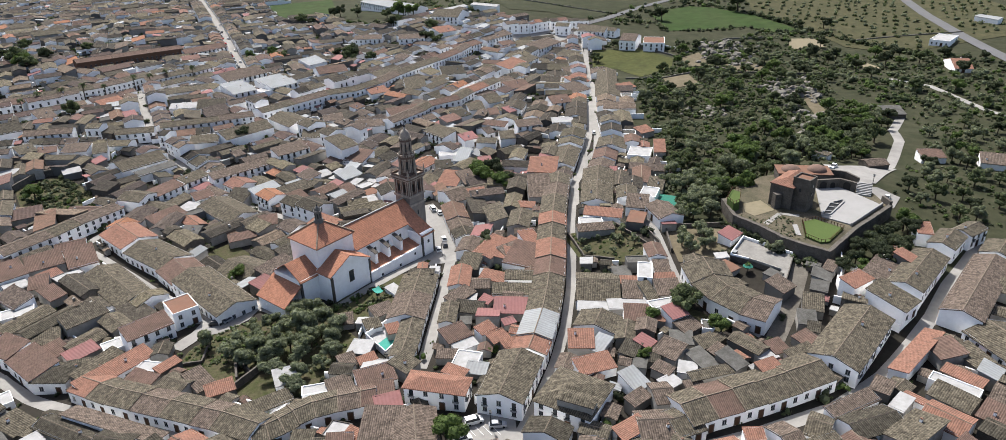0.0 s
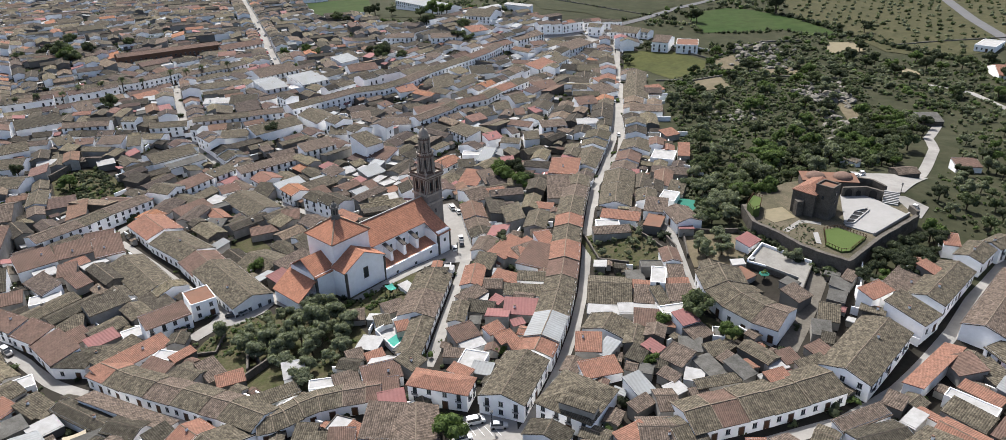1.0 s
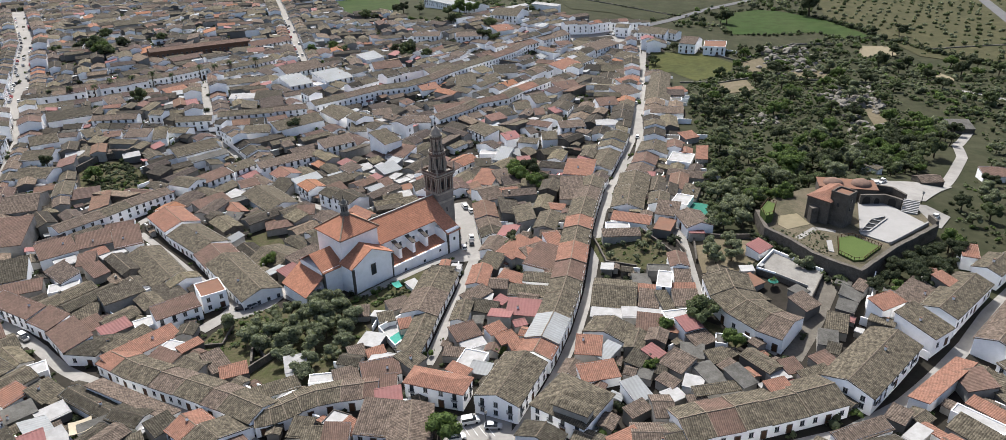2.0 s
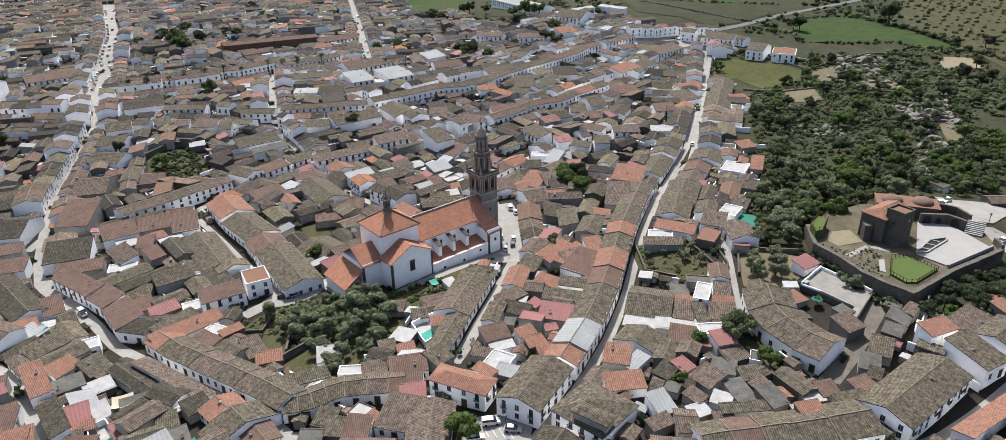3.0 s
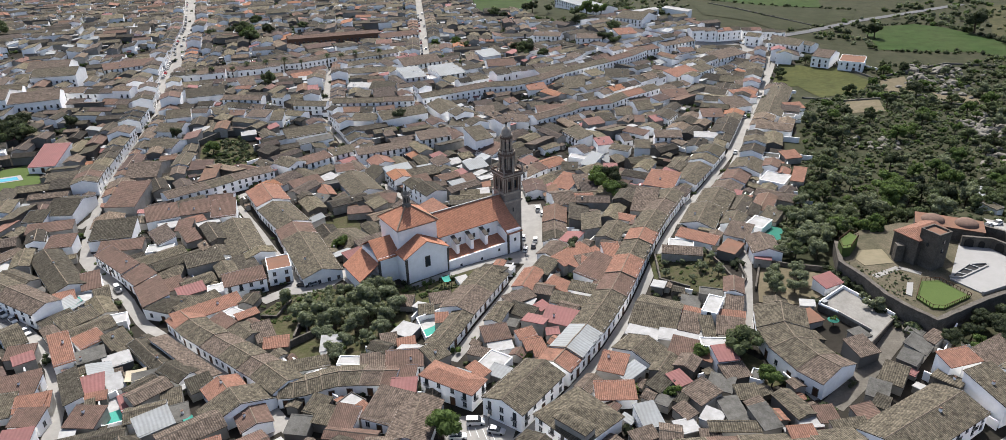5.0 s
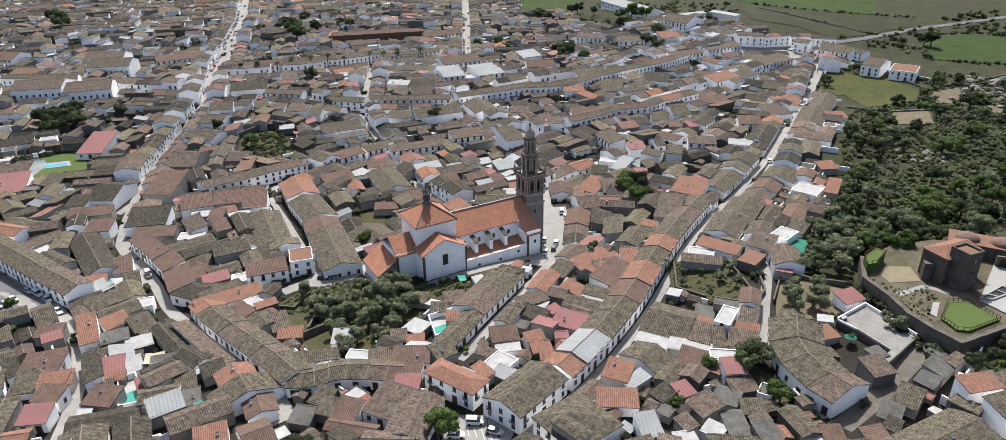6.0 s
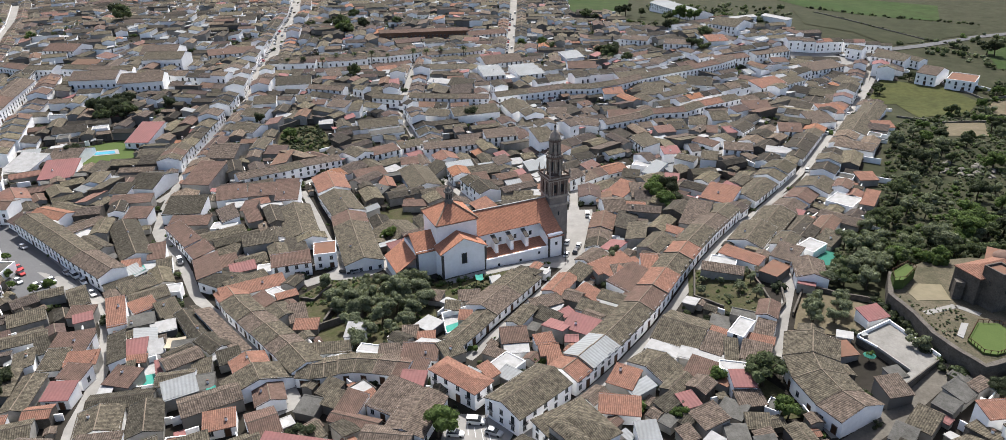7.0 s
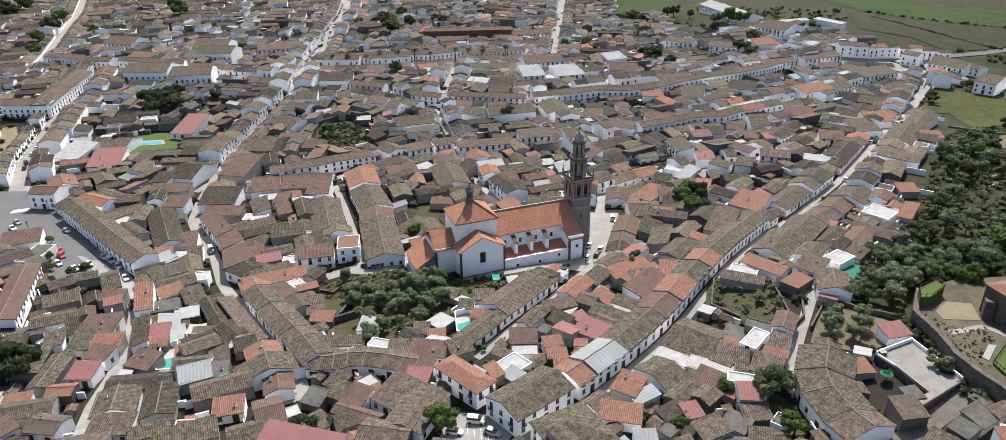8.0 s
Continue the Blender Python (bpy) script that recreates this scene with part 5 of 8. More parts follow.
house(15.7, 172.1, 8.3, 11.0, 68, 3.2, "g", "b", windows="", name="cottage")
house(15.6, 180.7, 9.1, 4.5, -7, 2.6, "f", "w", windows="", name="outbuilding")
house(25.3, 180.6, 11.8, 4.2, 2, 2.6, "f", "w", windows="", name="outbuilding")
house(17.8, 190.8, 12.5, 15.2, -5, 3.0, "g", "b", windows="", name="cottage")
house(27.0, 186.3, 5.6, 6.9, -6, 3.0, "s", "t", wall="wall_dirty_shaded", windows="", name="outbuilding")
house(26.8, 191.7, 5.2, 3.1, -9, 3.2, "s", "o", windows="", name="outbuilding")
house(25.9, 197.7, 5.3, 6.7, 3, 2.4, "f", "k", windows="", name="outbuilding")
house(31.9, 193.9, 4.2, 9.1, -9, 4.7, "f", "w", windows="f", name="house")
house(37.4, 196.8, 4.8, 6.1, -1, 2.8, "s", "t", windows="", name="outbuilding")
house(36.8, 192.5, 7.5, 2.2, 3, 2.8, "s", "o", windows="", name="outbuilding")
house(37.0, 186.0, 7.2, 6.1, 4, 3.0, "s", "t", wall="wall_dirty_shaded", windows="", name="cottage")
house(31.4, 184.5, 3.5, 7.7, 17, 2.8, "s", "b", wall="wall_dirty_shaded", windows="", name="outbuilding")
house(34.5, 177.2, 9.2, 3.9, 15, 4.2, "f", "w", windows="f", name="outbuilding")
house(26.6, 174.1, 7.5, 5.9, -6, 3.2, "s", "r", windows="f", name="cottage")
house(32.3, 173.2, 3.5, 3.6, -19, 2.6, "f", "c", wall="wall_dirty_shaded", windows="", name="outbuilding")
house(36.2, 172.7, 5.5, 4.7, 27, 4.2, "s", "p", windows="f", name="outbuilding")
house(26.4, 161.8, 4.5, 3.9, 49, 3.0, "s", "p", windows="", name="outbuilding")
house(31.8, 158.1, 6.7, 5.9, -41, 3.0, "s", "t", wall="wall_dirty_shaded", windows="", name="cottage")
house(28.9, 151.1, 5.0, 2.8, -43, 2.8, "s", "t", windows="", name="outbuilding")
house(22.3, 159.4, 4.6, 4.7, -32, 2.8, "s", "d", wall="wall_dirty_shaded", windows="", name="outbuilding")
house(21.4, 147.4, 5.0, 6.1, 33, 2.8, "s", "g", windows="", name="outbuilding")
house(21.2, 141.1, 6.1, 2.8, 40, 3.0, "s", "t", windows="", name="outbuilding")
house(26.8, 142.1, 4.9, 7.1, 8, 3.2, "g", "t", windows="", name="outbuilding")
house(29.6, 146.5, 4.9, 3.4, 33, 2.6, "f", "w", windows="", name="outbuilding")
house(39.4, 148.1, 11.0, 2.3, 16, 3.2, "s", "b", windows="", name="outbuilding")
house(39.0, 154.4, 5.0, 7.8, 25, 2.6, "f", "k", wall="wall_dirty_shaded", windows="", name="outbuilding")
house(34.8, 151.3, 4.6, 3.9, -17, 2.4, "f", "w", windows="", name="outbuilding")
house(45.6, 152.5, 4.8, 6.0, 36, 3.2, "s", "k", windows="", name="outbuilding")
house(41.8, 161.3, 5.5, 3.8, 23, 2.6, "s", "b", windows="", name="outbuilding")
house(38.8, 168.4, 6.6, 4.2, 33, 2.6, "s", "t", windows="", name="outbuilding")
house(36.0, 163.6, 5.9, 5.3, -8, 2.4, "f", "k", wall="wall_dirty_shaded", windows="", name="outbuilding")
house(53.0, 147.9, 5.8, 3.7, 24, 4.4, "s", "o", windows="", name="outbuilding")
house(54.7, 155.2, 4.9, 3.7, 22, 2.6, "f", "w", windows="", name="outbuilding")
house(58.3, 157.8, 4.8, 3.9, 25, 2.8, "s", "r", wall="wall_dirty_shaded", windows="", name="outbuilding")
house(63.1, 154.0, 8.1, 4.2, 26, 3.2, "s", "b", wall="wall_dirty_shaded", windows="", name="outbuilding")
house(67.4, 182.9, 6.2, 5.6, 38, 3.2, "s", "t", wall="plaster_grey", windows="")
house(67.7, 189.6, 4.4, 3.2, -52, 2.3, "f", "k", wall="wall_dirty_shaded", windows="", name="outbuilding")
house(56.2, 195.0, 5.2, 5.0, 38, 2.3, "f", "c", wall="wall_dirty_shaded", windows="", name="outbuilding")
house(80.9, 194.2, 3.6, 3.4, 62, 1.6, "f", "k", wall="rubble_stone", windows="", name="outbuilding")
house(84.3, 191.0, 3.3, 4.1, -40, 2.6, "s", "t", windows="", name="outbuilding")
house(86.3, 182.7, 5.2, 6.0, -10, 3.2, "f", "w", windows="", name="outbuilding")
house(77.9, 182.0, 4.6, 3.8, -26, 2.4, "s", "k", windows="", name="outbuilding")
house(73.7, 175.2, 5.4, 6.4, -20, 2.4, "s", "b", windows="", name="outbuilding")
house(69.9, 169.2, 4.7, 5.0, -14, 2.4, "s", "k", wall="wall_dirty_shaded", windows="", name="outbuilding")
house(70.0, 164.8, 3.2, 3.4, -22, 3.0, "s", "d", windows="", name="outbuilding")
house(66.7, 160.4, 6.1, 4.1, -65, 2.8, "s", "r", windows="", name="outbuilding")
house(-198.0, 225.3, 12.2, 17.6, 20, 4.8, "s", "r", wall="wall_dirty_shaded", windows="", name="house")
house(-213.9, 253.3, 13.5, 19.6, 25, 4.5, "g", "t", wall="wall_dirty_shaded", windows="", name="cottage")
house(-176.1, 218.9, 12.0, 9.7, 45, 4.0, "s", "r", windows="", name="cottage")
house(-167.2, 227.0, 11.4, 8.9, 36, 4.0, "s", "r", wall="wall_dirty_shaded", windows="", name="cottage")
house(-155.9, 229.7, 9.4, 11.6, 35, 4.0, "s", "r", windows="", name="cottage")
house(-182.5, 200.9, 14.9, 12.0, 31, 4.5, "s", "d", windows="", name="cottage")
house(-173.2, 194.5, 15.1, 5.7, 29, 3.5, "s", "r", wall="wall_dirty_shaded", windows="", name="cottage")
house(-162.3, 214.8, 6.0, 6.8, 25, 3.0, "s", "r", windows="", name="outbuilding")
house(-154.4, 208.4, 5.6, 7.2, 57, 3.0, "s", "r", wall="wall_dirty_shaded", windows="", name="outbuilding")
house(-169.3, 213.7, 7.0, 5.6, 46, 3.0, "f", "w", windows="", name="outbuilding")
house(-159.9, 198.7, 9.1, 5.9, 31, 2.8, "f", "w", windows="", name="cottage")
house(-207.1, 195.6, 16.1, 5.8, 35, 4.0, "s", "r", wall="wall_dirty_shaded", windows="", name="cottage")
house(-194.3, 188.6, 9.2, 7.2, 27, 4.0, "s", "r", windows="", name="cottage")
house(-215.5, 212.9, 11.4, 18.7, 19, 4.5, "g", "d", windows="", name="cottage")
house(-219.3, 200.7, 8.3, 7.7, 22, 4.0, "s", "d", windows="", name="cottage")
house(-161.7, 284.2, 9.8, 11.5, 73, 6.0, "G", "b", windows="f", name="house")
house(-154.7, 294.3, 16.0, 6.6, 64, 5.5, "s", "r", windows="f", name="house")
house(-147.9, 308.5, 12.4, 5.9, 58, 5.5, "s", "b", windows="f", name="house")
house(-143.3, 268.9, 14.0, 7.1, 56, 3.4, "s", "r", wall="wall_dirty_shaded", windows="", name="cottage")
house(-138.1, 280.0, 8.1, 6.5, 77, 3.0, "s", "w", windows="", name="cottage")
house(-146.5, 289.6, 10.2, 4.6, 67, 3.0, "s", "b", windows="", name="outbuilding")
house(-138.3, 292.8, 8.3, 6.3, 38, 4.0, "s", "r", windows="", name="cottage")
house(-121.5, 275.9, 24.6, 13.7, -42, 3.6, "g", "b", windows="", name="cottage")
house(-107.7, 251.4, 10.2, 4.4, 27, 3.0, "s", "r", windows="", name="outbuilding")
house(-101.2, 263.0, 7.1, 6.4, 17, 3.0, "s", "r", wall="wall_dirty_shaded", windows="", name="cottage")
house(-128.1, 254.8, 7.1, 5.6, -3, 3.0, "s", "k", windows="", name="outbuilding")
house(-98.6, 225.9, 14.2, 14.9, -27, 3.2, "g", "b", wall="wall_dirty_shaded", windows="", name="cottage")
house(-110.9, 294.5, 12.4, 10.0, 47, 3.4, "s", "g", windows="", name="cottage")
house(-122.2, 290.4, 9.1, 10.7, -10, 3.4, "s", "d", wall="wall_dirty_shaded", windows="", name="cottage")
house(-129.3, 317.6, 28.7, 6.0, 42, 5.5, "s", "t", windows="f", name="house")
house(-31.6, 287.7, 9.0, 10.8, -16, 4.4, "s", "o", windows="f", name="cottage")
house(-24.6, 287.8, 6.6, 9.9, 26, 4.0, "s", "t", wall="wall_dirty_shaded", windows="", name="cottage")
house(-28.7, 268.7, 8.6, 12.7, 31, 4.0, "g", "t", windows="f", name="cottage")
house(-20.4, 269.8, 8.0, 4.4, 21, 3.4, "s", "o", windows="", name="outbuilding")
house(4.0, 261.9, 8.5, 14.6, 1, 4.5, "s", "t", wall="wall_dirty_shaded", windows="", name="cottage")
house(6.9, 289.2, 12.0, 11.4, -8, 4.0, "s", "o", windows="", name="cottage")
house(-1.9, 251.5, 7.9, 3.4, -12, 3.0, "s", "o", windows="", name="outbuilding")
house(-10.4, 219.4, 16.4, 2.7, 55, 3.6, "s", "o", wall="wall_dirty_shaded", windows="", name="outbuilding")
house(-6.8, 217.6, 9.0, 4.5, 35, 3.4, "s", "t", windows="", name="cottage")
house(-35.6, 330.0, 8.8, 5.6, -0, 3.0, "f", "w", windows="", name="cottage")
house(-37.0, 317.0, 7.5, 6.1, 11, 3.0, "s", "d", windows="", name="outbuilding")
house(-17.6, 312.4, 6.1, 7.9, 14, 3.0, "s", "p", wall="wall_dirty_shaded", windows="", name="cottage")
house(20.9, 224.1, 12.3, 3.3, 8, 3.0, "s", "t", windows="", name="outbuilding")
house(20.0, 228.8, 7.8, 6.1, 4, 3.0, "f", "w", windows="", name="cottage")
house(24.6, 233.6, 13.1, 4.5, -14, 3.2, "s", "o", windows="", name="cottage")
house(24.8, 253.1, 17.7, 10.9, -97, 3.4, "g", "b", windows="f", name="cottage")
house(27.8, 274.9, 20.1, 11.6, -98, 3.4, "g", "b", windows="f", name="cottage")
house(31.1, 291.7, 12.7, 10.1, -104, 3.4, "g", "t", windows="f", name="cottage")
house(34.8, 305.3, 14.3, 9.7, -102, 3.4, "g", "r", windows="f", name="cottage")
house(39.0, 315.6, 13.3, 12.6, -103, 3.4, "g", "b", windows="f", name="cottage")
house(49.5, 304.5, 9.6, 11.1, -17, 3.0, "f", "w", windows="", name="cottage")
house(57.9, 305.2, 4.9, 10.2, -8, 3.0, "s", "o", wall="wall_dirty_shaded", windows="", name="cottage")
house(55.5, 330.1, 7.7, 5.6, 30, 3.0, "s", "o", windows="", name="outbuilding")
house(37.0, 238.1, 7.6, 7.7, -13, 3.4, "s", "t", windows="f", name="cottage")
house(43.0, 248.4, 5.9, 8.5, -22, 3.0, "f", "w", windows="", name="cottage")
house(47.2, 257.6, 5.9, 7.9, -19, 3.0, "s", "b", wall="wall_dirty_shaded", windows="", name="outbuilding")
house(34.8, 287.7, 5.0, 4.6, -8, 3.0, "s", "p", wall="wall_dirty_shaded", windows="", name="outbuilding")
house(35.1, 227.9, 5.6, 7.9, -19, 3.0, "f", "c", windows="", name="outbuilding")
house(94.1, 174.3, 8.6, 10.5, 39, 4.6, "s", "b", windows="f", name="cottage")
house(87.6, 181.7, 8.9, 4.4, 33, 4.6, "s", "o", windows="", name="cottage")
house(107.2, 186.9, 25.1, 9.0, 47, 4.4, "g", "b", windows="f", name="cottage")
house(106.7, 192.6, 4.9, 5.6, 36, 4.6, "s", "o", windows="", name="outbuilding")
house(124.2, 203.3, 12.5, 7.2, 45, 4.6, "g", "b", windows="f", name="cottage")
house(120.0, 209.3, 4.5, 5.7, -15, 4.6, "s", "o", windows="", name="outbuilding")
house(133.9, 208.9, 9.7, 5.9, 32, 5.0, "g", "b", windows="f", name="house")
house(120.6, 180.4, 38.5, 9.8, -132, 3.4, "g", "t", windows="f", name="cottage")
house(92.0, 156.0, 23.5, 4.0, -137, 3.4, "s", "o", windows="f", name="cottage")
house(98.9, 156.1, 7.6, 6.3, -85, 3.4, "s", "r", windows="", name="outbuilding")
house(103.9, 153.2, 9.0, 4.5, -78, 3.2, "s", "b", windows="", name="outbuilding")
house(97.5, 145.6, 9.1, 2.8, -51, 3.4, "s", "o", windows="", name="outbuilding")
house(94.0, 142.8, 10.5, 3.8, -44, 3.2, "f", "w", windows="", name="cottage")
house(91.0, 138.3, 9.3, 5.0, -51, 3.0, "s", "b", wall="wall_dirty_shaded", windows="", name="cottage")
house(85.6, 131.0, 9.1, 7.7, -48, 3.4, "g", "o", windows="", name="cottage")
house(96.3, 131.8, 5.8, 5.8, -49, 3.4, "s", "r", windows="", name="outbuilding")
house(67.4, 135.9, 13.9, 3.0, 26, 3.4, "s", "t", windows="", name="cottage")
house(69.2, 130.3, 12.6, 6.9, 19, 3.4, "g", "d", windows="", name="cottage")
house(79.1, 137.3, 3.3, 5.8, -48, 2.6, "f", "w", windows="", name="outbuilding")
house(76.9, 142.0, 4.4, 4.1, -41, 3.4, "s", "t", windows="", name="outbuilding")
house(-170.9, 115.0, 35.4, 7.3, 141, 5.0, "g", "r", windows="f", name="house")
house(-165.4, 132.6, 9.4, 3.2, 55, 3.0, "s", "b", windows="", name="outbuilding")
house(-156.2, 136.6, 5.6, 12.6, 62, 3.6, "g", "b", windows="", name="cottage")
house(-145.9, 130.8, 7.5, 4.6, 32, 3.4, "s", "r", windows="", name="outbuilding")
house(-142.5, 128.8, 5.3, 3.3, 56, 3.4, "s", "p", windows="", name="outbuilding")
house(-157.8, 121.5, 10.0, 5.4, 60, 3.0, "s", "b", wall="wall_dirty_shaded", windows="", name="cottage")
house(-148.9, 114.6, 12.9, 6.1, 53, 3.0, "g", "b", windows="", name="cottage")
house(-133.5, 119.2, 10.5, 6.3, 27, 3.2, "s", "r", windows="", name="cottage")
house(-139.7, 114.8, 3.8, 6.6, 65, 3.0, "s", "d", windows="", name="outbuilding")
house(-124.1, 115.5, 8.2, 4.7, 38, 3.2, "s", "o", windows="", name="outbuilding")
house(-211.0, 137.4, 12.9, 8.0, 51, 3.5, "s", "r", windows="", name="cottage")
house(-194.5, 133.6, 6.9, 12.6, 29, 3.4, "f", "k", windows="", name="cottage")
house(77.2, 159.5, 28.1, 11.8, 49, 4.9, "g", "b", windows="fl", name="house")
house(-36.8, 135.5, 9.3, 9.4, -3, 3.4, "s", "t", windows="f", name="cottage")
house(-28.9, 132.9, 14.9, 9.5, 99, 3.6, "g", "t", windows="f", name="cottage")
house(-43.2, 134.2, 4.5, 3.2, 69, 3.0, "s", "o", windows="", name="outbuilding")
house(-45.4, 130.0, 6.0, 7.2, 6, 3.2, "s", "r", windows="f", name="outbuilding")
house(-50.7, 130.6, 5.2, 5.0, 3, 3.0, "s", "b", windows="", name="outbuilding")
house(-54.5, 133.3, 5.3, 5.0, -3, 3.0, "s", "b", windows="", name="outbuilding")
house(-41.7, 126.4, 12.4, 3.4, 9, 3.0, "g", "r", windows="", name="outbuilding")
house(-55.3, 126.4, 5.5, 4.9, 11, 2.6, "s", "k", windows="", name="outbuilding")
house(186.5, 363.0, 11.0, 8.6, -2, 2.8, "s", "k", wall="rubble_stone", windows="", name="cottage")
house(166.1, 289.1, 9.6, 6.3, -4, 3.0, "s", "r", windows="", name="cottage")
house(185.2, 279.4, 9.0, 8.1, -25, 3.0, "s", "t", windows="", name="cottage")
house(269.1, 450.7, 10.2, 23.0, -13, 3.0, "g", "o", windows="f", name="cottage")
house(299.4, 522.2, 12.4, 24.0, -42, 4.0, "f", "w", windows="f", name="cottage")
house(365.5, 581.6, 18.7, 5.2, -64, 4.0, "s", "g", windows="", name="cottage")
house(116.7, 295.7, 5.5, 7.7, -55, 2.6, "s", "g", windows="", name="outbuilding")
house(117.4, 280.6, 7.0, 2.4, -57, 2.6, "s", "b", windows="f", name="outbuilding")

# round the streets behind the church
house(-282.0, 403.3, 10.3, 7.0, 1, 6.0, "s", "r", windows="f", name="house")
house(-254.2, 381.5, 9.0, 11.2, 50, 4.0, "s", "t", windows="", name="cottage")
house(-262.0, 353.7, 20.9, 10.7, 38, 4.0, "s", "d", windows="", name="cottage")
house(-210.2, 384.8, 6.3, 8.4, 35, 3.5, "s", "p", windows="", name="cottage")
house(-241.3, 302.0, 13.5, 14.2, 14, 4.2, "g", "b", windows="", name="cottage")
house(-229.8, 283.6, 15.2, 13.1, 4, 4.2, "g", "b", windows="", name="cottage")
house(-251.3, 318.4, 12.2, 14.4, 38, 4.2, "g", "b", windows="", name="cottage")
house(-234.9, 331.2, 8.0, 8.5, 48, 3.6, "s", "b", windows="", name="cottage")
house(-228.3, 306.9, 7.9, 3.5, 26, 3.0, "s", "w", windows="", name="outbuilding")
house(-225.5, 332.5, 8.3, 5.8, 23, 3.4, "s", "r", windows="", name="cottage")
house(-213.1, 335.0, 12.1, 8.1, 7, 4.0, "s", "t", windows="", name="cottage")
house(-201.9, 335.1, 6.4, 8.6, 23, 4.0, "s", "b", windows="", name="cottage")
house(-179.3, 324.0, 20.7, 15.5, 47, 4.5, "g", "b", windows="", name="cottage")
house(-168.7, 317.7, 18.0, 4.5, 50, 4.0, "s", "k", windows="", name="cottage")
house(-203.2, 311.4, 7.4, 4.2, 37, 3.0, "s", "w", windows="", name="outbuilding")
house(-199.3, 429.6, 29.0, 7.2, 28, 4.0, "s", "b", windows="", name="cottage")
house(-173.0, 403.1, 15.2, 10.2, 14, 4.0, "s", "d", windows="", name="cottage")
house(-188.5, 402.7, 15.2, 5.9, 9, 3.0, "s", "w", windows="", name="cottage")
house(-158.7, 352.3, 13.8, 7.5, 11, 4.0, "s", "b", windows="", name="cottage")
house(-143.5, 364.7, 26.0, 15.6, 46, 4.5, "g", "b", windows="", name="cottage")
house(-111.3, 334.9, 16.2, 8.0, 42, 5.5, "s", "t", windows="f", name="house")
house(-122.6, 379.0, 21.8, 13.9, -46, 5.0, "g", "b", windows="", name="house")
house(-77.3, 325.0, 11.8, 10.3, -23, 4.0, "s", "r", windows="f", name="cottage")
house(-104.3, 357.9, 13.5, 8.5, 9, 4.5, "s", "b", windows="", name="cottage")
house(-101.1, 383.5, 10.5, 6.8, 20, 4.0, "s", "t", windows="", name="cottage")
house(-79.3, 371.5, 15.3, 7.3, 7, 4.5, "s", "t", windows="", name="cottage")
house(-91.0, 400.2, 7.5, 5.2, 58, 4.0, "s", "r", windows="", name="cottage")
house(-120.2, 468.1, 18.5, 16.0, 28, 5.0, "g", "r", windows="", name="house")
house(-83.4, 425.3, 12.0, 8.4, 33, 4.0, "s", "o", windows="", name="cottage")
house(-82.0, 456.9, 21.6, 7.0, 47, 5.5, "s", "b", windows="f", name="house")
house(-62.3, 433.9, 12.3, 15.1, 12, 4.0, "s", "b", windows="", name="cottage")
house(-41.6, 461.6, 14.8, 11.8, 14, 4.0, "s", "d", windows="", name="cottage")
house(-62.9, 385.6, 17.7, 8.9, 27, 5.0, "s", "r", windows="f", name="house")
house(-32.2, 376.9, 9.0, 7.6, 35, 4.0, "s", "d", windows="", name="cottage")
house(-24.5, 385.3, 8.6, 7.7, 15, 4.0, "s", "b", windows="", name="cottage")
house(-17.4, 397.2, 9.2, 16.0, 29, 4.5, "g", "b", windows="", name="cottage")
house(-14.7, 374.2, 5.2, 6.7, 12, 4.0, "s", "r", windows="", name="outbuilding")
house(-6.6, 375.2, 5.4, 5.8, 43, 4.0, "s", "p", windows="", name="outbuilding")
house(-41.1, 350.1, 15.5, 8.2, -47, 5.5, "s", "b", windows="f", name="house")
house(-26.7, 343.5, 8.2, 6.4, 33, 4.5, "s", "p", windows="f", name="cottage")
house(-17.7, 337.0, 9.3, 4.6, -10, 4.0, "s", "b", windows="", name="cottage")
house(2.6, 348.1, 12.6, 6.3, 15, 5.0, "s", "t", windows="f", name="house")
house(-13.9, 357.1, 12.4, 4.7, -23, 4.0, "s", "r", windows="", name="cottage")
house(-7.9, 339.0, 7.2, 7.2, 9, 4.0, "s", "b", windows="", name="cottage")
house(-4.4, 476.7, 22.3, 10.0, 58, 6.0, "s", "o", windows="f", name="house")
house(6.5, 496.0, 19.1, 8.3, 63, 6.0, "s", "b", windows="f", name="house")
house(-1.9, 421.9, 14.3, 8.9, 28, 4.0, "s", "r", windows="", name="cottage")
house(14.5, 446.6, 13.1, 3.5, -24, 4.0, "s", "b", windows="", name="cottage")
house(20.2, 380.1, 10.7, 8.0, 16, 5.0, "s", "r", windows="f", name="house")
house(19.4, 350.6, 10.7, 4.6, 6, 3.5, "s", "w", windows="", name="cottage")
house(-35.7, 525.6, 26.2, 8.1, 52, 5.5, "s", "r", windows="f", name="house")
house(-15.0, 551.9, 30.0, 7.1, 51, 5.5, "s", "t", windows="f", name="house")
house(-7.2, 543.6, 11.4, 6.8, 33, 4.0, "s", "r", windows="", name="cottage")
house(19.7, 542.3, 30.0, 11.8, 53, 5.5, "s", "t", windows="f", name="house")
house(36.5, 522.0, 14.8, 10.0, -33, 4.0, "s", "b", windows="", name="cottage")
house(35.4, 473.5, 13.5, 6.4, 13, 4.0, "s", "t", windows="", name="cottage")
house(33.8, 428.3, 11.4, 10.1, 38, 4.0, "s", "o", windows="", name="cottage")
house(30.3, 404.3, 13.3, 11.1, 38, 4.5, "s", "t", windows="", name="cottage")
house(53.2, 444.2, 30.0, 11.3, -97, 3.5, "g", "b", windows="", name="cottage")
house(48.3, 403.6, 30.0, 13.0, -96, 3.5, "g", "b", windows="", name="cottage")
